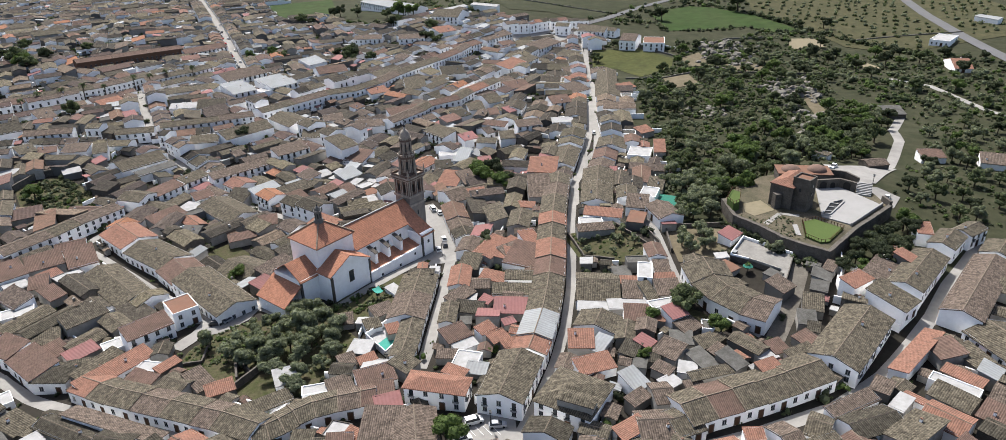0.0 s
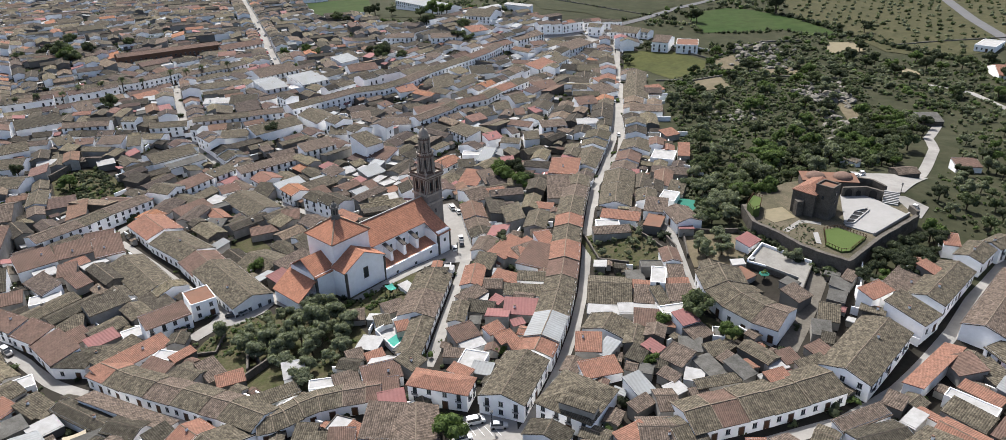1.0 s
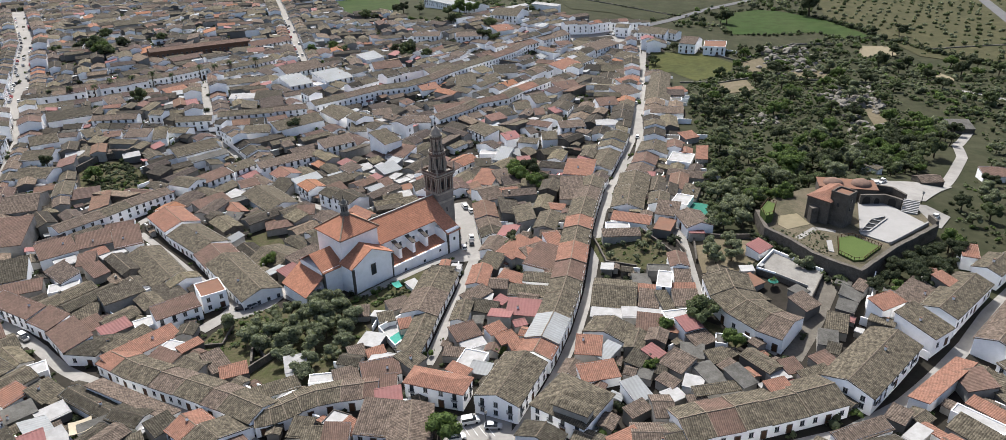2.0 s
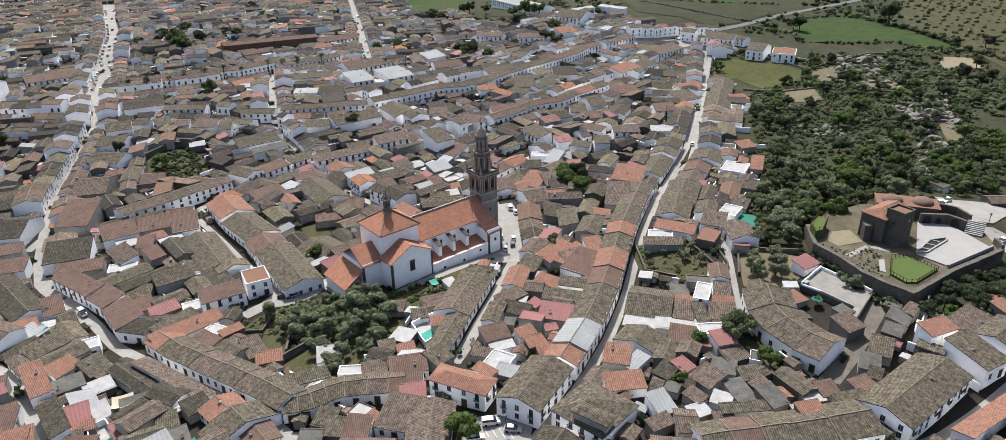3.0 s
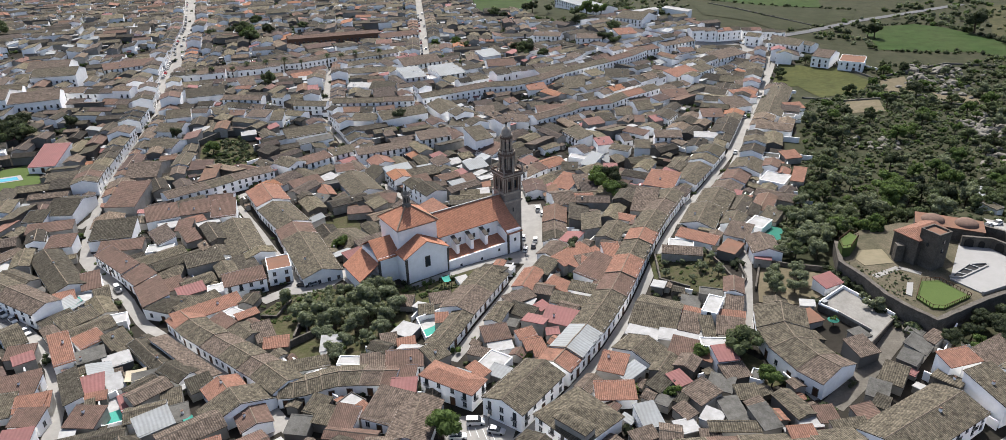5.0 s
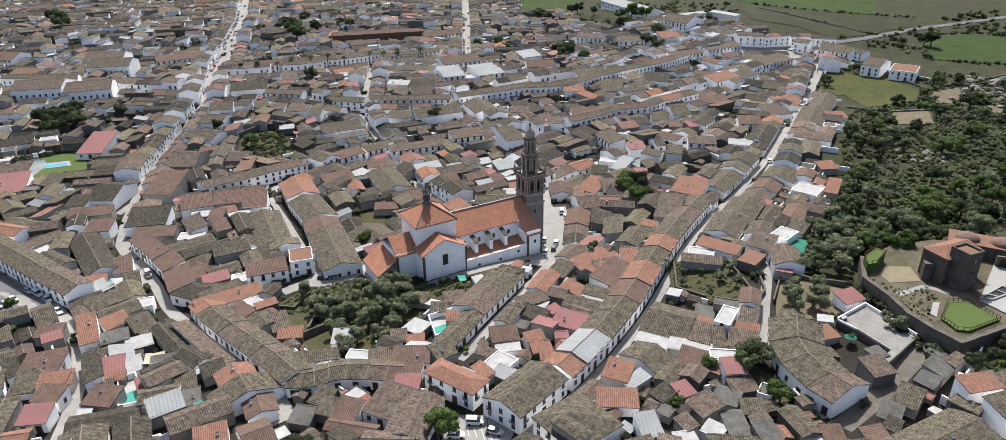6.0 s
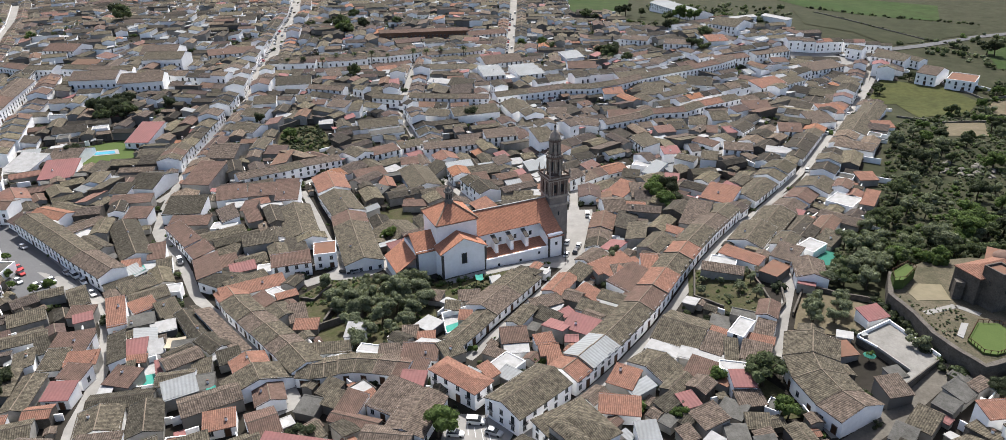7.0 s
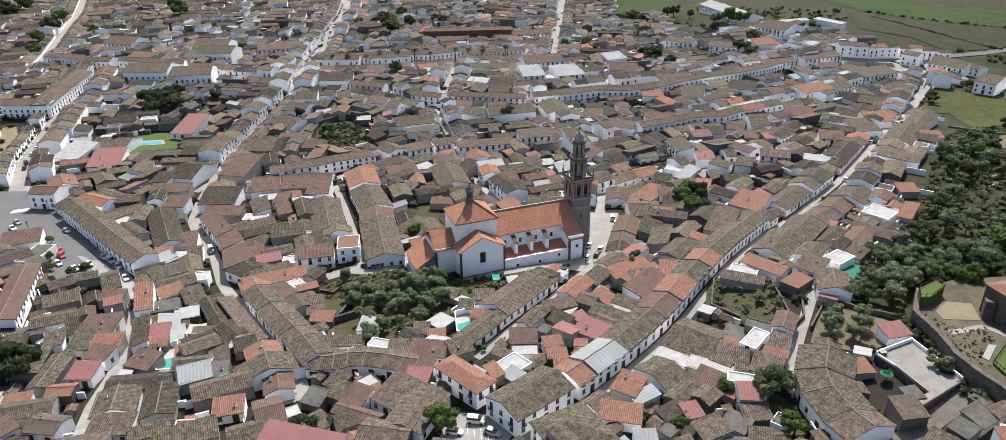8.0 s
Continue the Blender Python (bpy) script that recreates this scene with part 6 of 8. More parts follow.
house(59.3, 409.4, 9.6, 6.2, 25, 3.2, "s", "o", windows="", name="cottage")
# pale sheet roofs and sheds behind the church tower
house(-77.8, 305.2, 10, 7.5, 47, 3.1, "s", "g", wall="wall_dirty_shaded", windows="", name="cottage")
house(-68.0, 291.0, 7, 5, 47, 3.1, "f", "w", wall="wall_dirty_shaded", windows="", name="outbuilding")
house(-76.3, 280.1, 7, 5, 47, 3.1, "s", "g", wall="wall_dirty_shaded", windows="", name="outbuilding")
house(-100.2, 299.8, 7, 4.5, 47, 3.1, "s", "g", wall="wall_dirty_shaded", windows="", name="outbuilding")
house(-91.6, 300.2, 7, 5.5, -43, 3.1, "g", "b", wall="wall_dirty_shaded", windows="", name="outbuilding")
house(-89.5, 309.2, 6, 4.5, 47, 2.7, "s", "w", wall="wall_dirty_shaded", windows="", name="outbuilding")
house(-75.1, 289.0, 6, 5, 47, 2.7, "s", "r", wall="wall_dirty_shaded", windows="", name="outbuilding")
house(-64.5, 283.2, 6, 4.5, 47, 2.7, "f", "c", wall="wall_dirty_shaded", windows="", name="outbuilding")
house(-86.8, 280.1, 8, 6, 47, 3.1, "g", "t", wall="wall_dirty_shaded", windows="", name="cottage")
house(-95.1, 284.6, 7, 6, 47, 3.1, "s", "r", wall="wall_dirty_shaded", windows="", name="outbuilding")
house(-79.6, 319.5, 6, 4, 47, 2.7, "f", "w", wall="wall_dirty_shaded", windows="", name="outbuilding")
house(-81.4, 295.4, 6, 4, -43, 2.7, "s", "p", wall="wall_dirty_shaded", windows="", name="outbuilding")
# over the far side of town
house(-359.0, 398.3, 32.4, 10.4, 50, 5.0, "s", "r", windows="f", name="house")
house(-108.1, 543.3, 20.0, 7.3, 4, 6.0, "s", "t", windows="f", name="house")
house(-76.0, 539.9, 18.5, 7.8, 10, 6.0, "s", "t", windows="f", name="house")
house(-51.9, 596.6, 22.4, 24.0, -17, 6.0, "g", "b", windows="f", name="house")
house(-25.1, 642.6, 27.1, 4.5, -33, 5.0, "s", "w", windows="", name="house")
house(-54.6, 626.9, 41.2, 4.0, 48, 4.0, "s", "w", windows="", name="cottage")
house(59.4, 580.3, 21.7, 10.3, -20, 6.0, "s", "b", windows="f", name="house")
house(-137.3, 492.6, 14.6, 11.4, 51, 4.0, "s", "g", windows="", name="cottage")
house(-53.5, 558.2, 15.1, 10.9, 36, 5.0, "s", "o", windows="", name="house")
house(-389.3, 365.9, 24.1, 24.0, 33, 7.0, "g", "t", windows="f", name="house")


def patio(pts, cover, label):
    """A walled back yard: pale paved floor, white walls round it, a cloth or pool cover over part of it."""
    cx, cy = sum(q[0] for q in pts) / 4, sum(q[1] for q in pts) / 4
    z = ground(cx, cy) + 0.2
    ob = new("patio")
    ob.matrix_basis = pose(cx, cy, z)
    loc = [(x - cx, y - cy) for x, y in pts]
    v = [(x, y, -1.5) for x, y in loc] + [(x, y, 0.12) for x, y in loc]
    under("floor", mesh("floor", v, BOXF, ["terrace_white"]), ob)
    for (ax, ay), (bx, by) in zip(loc, loc[1:] + loc[:1]):
        L = math.dist((ax, ay), (bx, by))
        under("wall", boxes("wall", "whitewash", (0, -0.12, -1.5, L, 0.12, 1.9)), ob, pose(ax, ay, 0, 0, 0, math.degrees(math.atan2(by - ay, bx - ax))))
    a, b, c, d = (Vector((x * 0.9, y * 0.9, 0.5)) for x, y in loc)
    v = [a, b, b.lerp(c, 0.52), a.lerp(d, 0.52)]
    v = [q + Vector((0, 0, -0.3)) for q in v] + v
    under("cover", mesh("cover", v, BOXF, [cover]), ob)
    take_poly(pts, 4)
    return tagged(ob, label, "patio")


take_poly([(-40.6, 165.8), (-37.1, 172.2), (-41.7, 181.3), (-47.2, 174.0)], 4)
take_poly([(-102.3, 114.9), (-97.7, 118.9), (-109.2, 126.6), (-111.2, 122.9)], 4)

# ---- concrete terrace over the ramp, with a sunken yard in its corner ----
material("terrace_concrete", (0.215, 0.207, 0.190), stain=(0.140, 0.133, 0.120), stain_scale=0.35, stain_amt=0.7, grain=1.6, grain_amt=0.2, vary=0.05, bump=0.2)
DECK = [(65.7, 212.0), (77.2, 200.6), (76.9, 199.0), (69.6, 184.6), (67.8, 185.9), (70.6, 191.6), (63.4, 198.2), (58.7, 201.2)]
DECK_Z = 12.3
deck = new("concrete_terrace")
deck.matrix_basis = pose(DECK[0][0], DECK[0][1], DECK_Z)
near = [(x - DECK[0][0], y - DECK[0][1]) for x, y in DECK]
n = len(near)
v = [(x, y, -4.5) for x, y in near] + [(x, y, -0.25) for x, y in near] + [(x, y, 0.0) for x, y in near]
under("retaining_wall", mesh("retaining_wall", v[:2 * n], [(i, n + i, n + (i + 1) % n, (i + 1) % n) for i in range(n)], ["rubble_stone"]), deck)
under("deck", mesh("deck", v[n:], [tuple(reversed(range(n, 2 * n))), tuple(range(n))] + [(i, n + i, n + (i + 1) % n, (i + 1) % n) for i in range(n)], ["terrace_concrete"]), deck)
for i, high, mat in ((0, 0.9, "whitewash"), (7, 1.0, "whitewash"), (2, 0.4, "rubble_stone"), (5, 0.5, "wall_dirty_shaded"), (6, 0.5, "whitewash")):
    (ax, ay), (bx, by) = near[i], near[(i + 1) % n]
    under("parapet", boxes("parapet", mat, (0, -0.28, 0, math.dist((ax, ay), (bx, by)), -0.02, high)), deck, pose(ax, ay, 0, 0, 0, math.degrees(math.atan2(by - ay, bx - ax))))
tagged(deck, "grey concrete terrace with white parapets on a stone wall", "terrace")
take_poly(DECK, 4)
take_poly([(63.4, 198.2), (70.6, 191.6), (66.0, 184.0), (58.5, 190.0), (58.7, 201.2)], 4)
tank = new("water_tank")
tank.matrix_basis = pose(60.2, 202.1, DECK_Z, 0, 0, 45)
under("body", boxes("body", "plaster_grey", (-0.8, -0.6, 0, 0.8, 0.6, 0.8)), tank)
under("lid", boxes("lid", "sheet_grey", (-0.9, -0.7, 0.8, 0.9, 0.7, 0.9)), tank)
tagged(tank, "small grey rendered water tank on the concrete terrace", "tank")

# ---- the castle on its terrace ----
WALL_LINE = [(65.0, 233.5), (65.2, 220.6), (70.9, 213.0), (75.0, 205.3), (80.0, 200.0), (85.3, 195.4), (99.5, 210.0), (117.5, 225.5)]
BACK_LINE = [(117, 240), (111, 253), (98, 257.5), (85, 254), (73, 245)]
YARD = 15.4
take_poly(WALL_LINE + BACK_LINE, 5)
castle = new("castle")
castle.matrix_basis = pose(0, 0, 0)


def prism(pts, z0, z1, mat, name, parent, uv=False, label=""):
    n = len(pts)
    area = sum(a[0] * b[1] - b[0] * a[1] for a, b in zip(pts, pts[1:] + pts[:1]))
    if area < 0:
        pts = pts[::-1]
    v = [(x, y, z0) for x, y in pts] + [(x, y, z1) for x, y in pts]
    f = [tuple(range(n, 2 * n)), tuple(reversed(range(n)))] + [(i, (i + 1) % n, n + (i + 1) % n, n + i) for i in range(n)]
    return under(name, mesh(name, v, f, [mat], uv=uv), parent, label=label)


def wall_along(pts, z0, z1, thick, mat, name, parent, jag=0.0, label=""):
    """An upright wall of even thickness along a line, its top a little uneven."""
    r = random.Random(len(pts))
    p = spaced(pts, 2.0)
    v, f = [], []
    for i, (x, y) in enumerate(p):
        a, b = p[max(0, i - 1)], p[min(len(p) - 1, i + 1)]
        l = math.dist(a, b) or 1
        nx, ny = -(b[1] - a[1]) / l * thick / 2, (b[0] - a[0]) / l * thick / 2
        top = (z1(x, y) if callable(z1) else z1) + r.uniform(-jag, jag)
        lo = z0(x, y) if callable(z0) else z0
        v += [(x + nx, y + ny, lo), (x + nx, y + ny, top), (x - nx, y - ny, top), (x - nx, y - ny, lo)]
        if i:
            o = 4 * i
            f += [(o - 4 + k, o - 4 + (k + 1) % 4, o + (k + 1) % 4, o + k) for k in range(4)]
    f += [(3, 2, 1, 0), tuple(range(len(v) - 4, len(v)))]
    me = mesh(name, v, f, [mat])
    bm = bmesh.new()
    bm.from_mesh(me)
    bmesh.ops.recalc_face_normals(bm, faces=bm.faces)
    bm.to_mesh(me)
    bm.free()
    return under(name, me, parent, label=label)


material("castle_earth", (0.105, 0.090, 0.064), stain=(0.036, 0.040, 0.022), stain_scale=0.16, stain_amt=0.8, grain=2.2, grain_amt=0.55, vary=0)
prism(WALL_LINE + BACK_LINE, 2, YARD, "castle_earth", "yard", castle, label="earth castle yard")
wall_along(WALL_LINE, 2, 16.3, 1.3, "rubble_stone", "outer_wall", castle, 0.12, "old rubble-stone castle wall")
wall_along([(117.5, 225.5), (117.2, 230.5)], 8, 17.4, 0.9, "rubble_stone", "gate_wall", castle, 0.1)
wall_along([(99.5, 241.6), (107.4, 242.2), (111.6, 238.4)], 8, 18.9, 0.9, "rubble_stone", "gate_wall", castle, 0.1)
wall_along([(114.6, 243.2), (112.5, 249), (107, 252)], 8, 18.6, 0.8, "rubble_stone", "gate_wall", castle, 0.1)


def archway(x, y, rot, w, h):
    """A dark plank door under a round arch."""
    out = [(-w, 0), (w, 0)] + [(w * math.cos(k * math.pi / 10), h - w + w * math.sin(k * math.pi / 10)) for k in range(11)]
    n = len(out)
    v = [(a, -0.12, b) for a, b in out] + [(a, 0.12, b) for a, b in out]
    f = [tuple(range(n)), tuple(reversed(range(n, 2 * n)))] + [((i + 1) % n, i, n + i, n + (i + 1) % n) for i in range(n)]
    under("arched_door", mesh("arched_door", v, f, ["iron_dark"]), castle, pose(x, y, 15.75, 0, 0, rot))


archway(101.6, 241.25, 4, 1.2, 2.6)
archway(105.0, 241.5, 4, 0.8, 2.0)
archway(109.2, 239.9, -42, 1.2, 2.7)
# steps up to the forecourt
for k in range(8):
    u = k / 7
    x, y = 113.0 + 2.2 * u, 235.2 + 4.6 * u
    under("step", boxes("step", "white_paving", (-2.4, -0.32, -3, 2.4, 0.32, 0)), castle, pose(x, y, 15.9 + 0.3 * k, 0, 0, -25))
# white platform with a long slotted opening
PLAT = [(99.6, 242.8), (107.4, 244.0), (115.0, 227.2), (99.4, 213.0), (92.7, 219.1)]
prism(PLAT, 10, 15.75, "white_paving", "platform", castle, label="white paved platform")
wall_along([(99.0, 212.4), (115.6, 227.0)], 10, 16.5, 0.5, "white_paving", "parapet", castle)
WELL = [(92.8, 219.9), (99.2, 229.0), (104.0, 231.0), (104.1, 229.7), (95.8, 220.3)]
# flat dark slab on the paving, drawn for the shade down the opening
prism(WELL, 15.0, 15.79, "iron_dark", "light_well", castle)
for a, b in zip(WELL, WELL[1:] + WELL[:1]):
    wall_along([a, b], 15.7, 16.15, 0.45, "white_paving", "kerb", castle)
for a, b in (((95.0, 222.9), (97.4, 222.3)), ((97.2, 226.1), (99.7, 224.9)), ((99.2, 229.0), (101.8, 227.2))):
    wall_along([a, b], 15.7, 16.1, 0.4, "white_paving", "beam", castle)
# lawns with their fences
LAWN1 = [(84.9, 215.2), (89.6, 216.9), (95.8, 210.2), (88.1, 201.8), (85.3, 201.3), (82.3, 205.6)]
LAWN2 = [(64.9, 229.1), (68.5, 236.0), (70.7, 233.6), (68.0, 225.9), (65.6, 224.4)]
prism(LAWN1, 10, 15.95, "lawn", "lawn", castle, label="bright green artificial lawn")
prism(LAWN2, 10, 18.4, "lawn", "lawn", castle, label="small raised green terrace")
for lawn, z in ((LAWN1, 15.95), (LAWN2, 18.4)):
    ring = lawn + lawn[:1]
    for a, b in zip(ring, ring[1:]):
        wall_along([a, b], z + 0.85, z + 0.95, 0.08, "wood_brown", "fence_rail", castle)
        n = max(2, int(math.dist(a, b) / 1.0))
        for i in range(n):
            x, y = a[0] + (b[0] - a[0]) * i / n, a[1] + (b[1] - a[1]) * i / n
            under("fence_post", boxes("fence_post", "wood_brown", (-0.07, -0.07, -0.1, 0.07, 0.07, 1.0)), castle, pose(x, y, z))
prism([(70.9, 230.6), (77.5, 233.0), (79.6, 225.1), (71.7, 221.0), (69.6, 224.2)], 14, 15.5, "sand_pale", "play_area", castle, label="sandy play area")
for a, b in (((73.4, 215.2), (80.5, 222.5)), ((80.5, 222.5), (86.0, 220.5))):
    dx, dy = b[0] - a[0], b[1] - a[1]
    l = math.hypot(dx, dy)
    nx, ny = -dy / l * 0.9, dx / l * 0.9
    prism([(a[0] + nx, a[1] + ny), (b[0] + nx, b[1] + ny), (b[0] - nx, b[1] - ny), (a[0] - nx, a[1] - ny)], 14, 15.47, "street_concrete", "path", castle)
prism([(81.4, 214.0), (83.0, 214.4), (81.5, 206.6), (80.2, 207.4)], 14, 15.6, "white_paving", "path", castle)
# keep: square tower, range with a hipped tile roof, two domes
KA = 172


def krange(name, cx, cy, w, d, z0, z1, mat="rubble_stone"):
    return under(name, boxes(name, mat, (-w / 2, -d / 2, 0, w / 2, d / 2, z1 - z0)), castle, pose(cx, cy, z0, 0, 0, KA))


def block(name, cx, cy, w, d, z0, z1, rot, mat="rubble_stone"):
    return under(name, boxes(name, mat, (-w / 2, -d / 2, 0, w / 2, d / 2, z1 - z0)), castle, pose(cx, cy, z0, 0, 0, rot))


TA = 45
block("keep_tower", 88.6, 226.6, 5.4, 5.4, 8, 26.0, TA)
block("keep_roof", 88.6, 226.6, 4.4, 4.4, 25.6, 26.06, TA, "terrace_clay")
for ox, oy, w, d in ((0, -2.6, 5.4, 0.4), (0, 2.6, 5.4, 0.4), (-2.5, 0, 0.4, 4.8), (2.5, 0, 0.4, 4.8)):
    q = Vector((ox, oy, 0))
    q.rotate(Euler((0, 0, radians(TA))))
    under("battlement", boxes("battlement", "rubble_stone", (-w / 2, -d / 2, 0, w / 2, d / 2, 0.6)), castle, pose(88.6 + q.x, 226.6 + q.y, 26.0, 0, 0, TA))
block("west_range", 86.4, 232.2, 13.0, 7.6, 8, 23.4, TA)
rv = [(-6.8, -4.1, 23.3), (6.8, -4.1, 23.3), (6.8, 4.1, 23.3), (-6.8, 4.1, 23.3), (-3.0, 0, 25.1), (5.5, 0, 25.1)]
rv, rf = slab(rv, [(0, 1, 5, 4), (1, 2, 5), (2, 3, 4, 5), (3, 0, 4)], 0.25)
under("west_roof", mesh("west_roof", rv, rf, ["tile_orange"], uv=True), castle, pose(86.4, 232.2, 0, 0, 0, TA))
block("turret", 80.6, 227.4, 2.2, 2.2, 8, 20.5, 10)
krange("back_range", 97.5, 249.6, 18, 8.0, 8, 19.2)
krange("back_roof", 97.5, 249.6, 18.6, 8.6, 19.2, 19.45, "terrace_clay")
for x, y in ((93.0, 249.6), (102.0, 249.0)):
    v, f = [], []
    for i in range(7):
        a = i / 6 * math.pi / 2
        v += [(3.3 * math.cos(a) * math.cos(k * math.pi / 8), 3.3 * math.cos(a) * math.sin(k * math.pi / 8), 1.9 * math.sin(a)) for k in range(16)]
    f = [(i * 16 + k, i * 16 + (k + 1) % 16, (i + 1) * 16 + (k + 1) % 16, (i + 1) * 16 + k) for i in range(6) for k in range(16)]
    under("dome", mesh("dome", v, f, ["tile_red"], smooth=True), castle, pose(x, y, 19.4))
for x, y, z in ((90.6, 224.7, 20.5), (90.6, 224.7, 23.3), (86.7, 224.7, 22.0)):
    under("window", boxes("window", "glass_dark", (-0.35, -0.1, 0, 0.35, 0.1, 1.1)), castle, pose(x, y, z, 0, 0, 45 if x > 88 else -45))
tagged(castle, "ruined stone castle with a square keep, domes and white platform", "castle")
house(134.0, 271.8, 8.5, 6.5, 8, 2.3, "g", "t", wall="rubble_stone", windows="", name="stone_cottage")


def street_lamp(x, y):
    ob = new("street_lamp")
    ob.matrix_basis = pose(x, y, ground(x, y))
    under("pole", boxes("pole", "iron_dark", (-0.07, -0.07, -0.3, 0.07, 0.07, 4.2)), ob)
    under("lantern", multi("lantern", ("iron_dark", (-0.28, -0.28, 4.2, 0.28, 0.28, 4.3)), ("terrace_white", (-0.2, -0.2, 4.3, 0.2, 0.2, 4.75)), ("iron_dark", (-0.28, -0.28, 4.75, 0.28, 0.28, 4.85))), ob)
    tagged(ob, "black iron street lamp with a white lantern", "street lamp", "street lamps")


for x, y in ((121.4, 246.3), (-39.0, 240.0), (-30.5, 226.0), (-236, 160), (-222, 145), (-12.5, 136.8)):
    street_lamp(x, y)

# ---- terraces along the streets, and what stands behind them ----
TOWN = [(-830, 60), (135, 60), (135, 178), (95, 190), (60, 200), (40, 235), (48, 262), (55, 300), (53, 350), (60, 420), (58, 480), (70, 600), (-60, 630), (-120, 580), (-160, 640), (-215, 735), (-330, 800), (-830, 825)]
OLD = {"d": 20, "b": 36, "t": 28, "o": 7, "r": 11, "p": 1}
BACK = {"d": 13, "b": 28, "t": 24, "o": 7, "r": 12, "g": 10, "w": 13, "p": 7, "k": 8}
# far roofs lean to grey and white: distance haze put into the roof colours
FAR_HAZE_MIX = {"d": 11, "b": 21, "t": 20, "o": 5, "r": 11, "g": 12, "w": 19, "k": 8, "p": 7}
PLAN = []
YARDS = []


def pick(r, mixn):
    k = r.random() * sum(mixn.values())
    for c, v in mixn.items():
        k -= v
        if k <= 0:
            return c
    return "b"


def terrace(width, pts, tall, r):
    """Rows of houses wall to wall: a run of two to five shares its depth, eaves and ridge."""
    for side in (1, -1):
        left = 0
        for a, b in zip(pts, pts[1:]):
            L = math.dist(a, b)
            ux, uy = (b[0] - a[0]) / L, (b[1] - a[1]) / L
            nx, ny = -uy * side, ux * side
            rot = math.degrees(math.atan2(uy, ux)) + (0 if side > 0 else 180)
            s = 0.0
            while s < L - 2.5:
                if left <= 0:
                    left, d = r.randint(2, 5), r.uniform(7.5, 10.5)
                    high = r.random()
                    tone = pick(r, OLD)
                left -= 1
                gx, gy = 10 - a[0], 60 - a[1]
                front = -(nx * gx + ny * gy) / math.hypot(gx, gy)
                # the sunny northern rows stand two storeys high, those across the street stay low
                far_row = a[1] > 215
                run = (7.2 if a[1] > 330 else 5.8) + (d - 9) * 0.25 if high < (tall * 0.2 if far_row and front < -0.25 else max(tall, 0.8) if far_row and front > 0.25 and tall > 0.3 else tall) else 3.3 + (d - 9) * 0.25
                w = r.uniform(6, 11.5)
                w = min(w, L - s) if L - s - w > 4.5 else L - s
                for dd in (d, d * 0.7, d * 0.5):
                    m, off = s + w / 2, width / 2 + dd / 2 + 0.1
                    x, y = a[0] + ux * m + nx * off, a[1] + uy * m + ny * off
                    if share(x, y, w, dd, radians(rot)) < 0.12:
                        e = run + (r.uniform(-0.1, 0.1) if r.random() < 0.7 else r.uniform(-0.5, 0.6))
                        PLAN.append((x, y, w + 0.1, dd, rot, e, "g", tone if r.random() < 0.6 else pick(r, OLD), "f"))
                        take(x, y, w, dd, radians(rot))
                        break
                s += w


for k, (width, pts, tall) in enumerate(STREETS):
    terrace(width, pts, max(tall, 0.45) if pts[0][1] > 290 else tall, random.Random(100 + k))


MID = np.array([((a[0] + b[0]) / 2, (a[1] + b[1]) / 2, math.degrees(math.atan2(b[1] - a[1], b[0] - a[0]))) for _, pts, _ in STREETS for q in [spaced(pts, 12)] for a, b in zip(q, q[1:])])


def infill(seed, tries, long, deep, limit, high, reach=95):
    """Ranges and sheds behind the street fronts, laid with the nearest street and against each other."""
    r = random.Random(seed)
    for _ in range(tries):
        x, y = r.uniform(-830, 135), r.uniform(60, 825)
        i, j = int(x - OX), int(y - OY)
        if not (0 <= i < OW and 0 <= j < OH) or TAKEN[i, j] or not within(TOWN, x, y):
            continue
        dist = np.hypot(MID[:, 0] - x, MID[:, 1] - y)
        near = int(dist.argmin())
        if dist[near] > (reach if y < 420 and x > -420 else 260):
            continue
        big = 1.15 if y > 420 or x < -330 else 1.0
        w, d = r.uniform(*long) * big, r.uniform(*deep) * big
        rot = MID[near, 2] + r.choice((0, 90, 180, 270)) + r.uniform(-2, 2)
        i, j = cells(x, y, w, d, radians(rot), 0.3)
        v = TAKEN[i, j]
        if not len(v) or (v > 1).mean() > 0.02 or (v == 1).mean() > limit:
            continue
        if (y > 300 or x < -260) and w > 5 and r.random() < 0.13:
            take(x, y, w * 0.8, d * 0.8, radians(rot), 3)
            YARDS.append((x, y, min(w, d)))
            continue
        tone = pick(r, FAR_HAZE_MIX if y > 380 or x < -300 else BACK)
        if tone in "wkpg" and w > 9:
            tone = "b"
        kind = "f" if tone in "wk" else r.choice("ggsg" if tone in "dbtor" else "s")
        PLAN.append((x, y, w, d, rot, r.uniform(*high), kind, tone, ""))
        take(x, y, w, d, radians(rot))


infill(1, 45000, (9, 17), (5.5, 7.5), 0.2, (2.6, 4.6))
infill(2, 45000, (5, 10), (4, 6), 0.27, (2.2, 3.9))
infill(3, 36000, (3, 5), (2.4, 3.6), 0.3, (2.1, 2.6))
infill(4, 40000, (1.8, 3.2), (1.4, 2.4), 0.2, (1.4, 2.2))
PLAN.sort(key=lambda p: math.hypot(p[0] - 20, p[1] - 70))
# darker wall mix behind the streets, with yard shade put into the tones
BACK_WALLS = ("whitewash", "wall_dirty_shaded", "plaster_grey", "wall_dirty_shaded", "rubble_stone")
FAR_WALLS = ("whitewash", "whitewash", "wall_dirty_shaded", "whitewash", "plaster_grey")
homes = sheds = 0
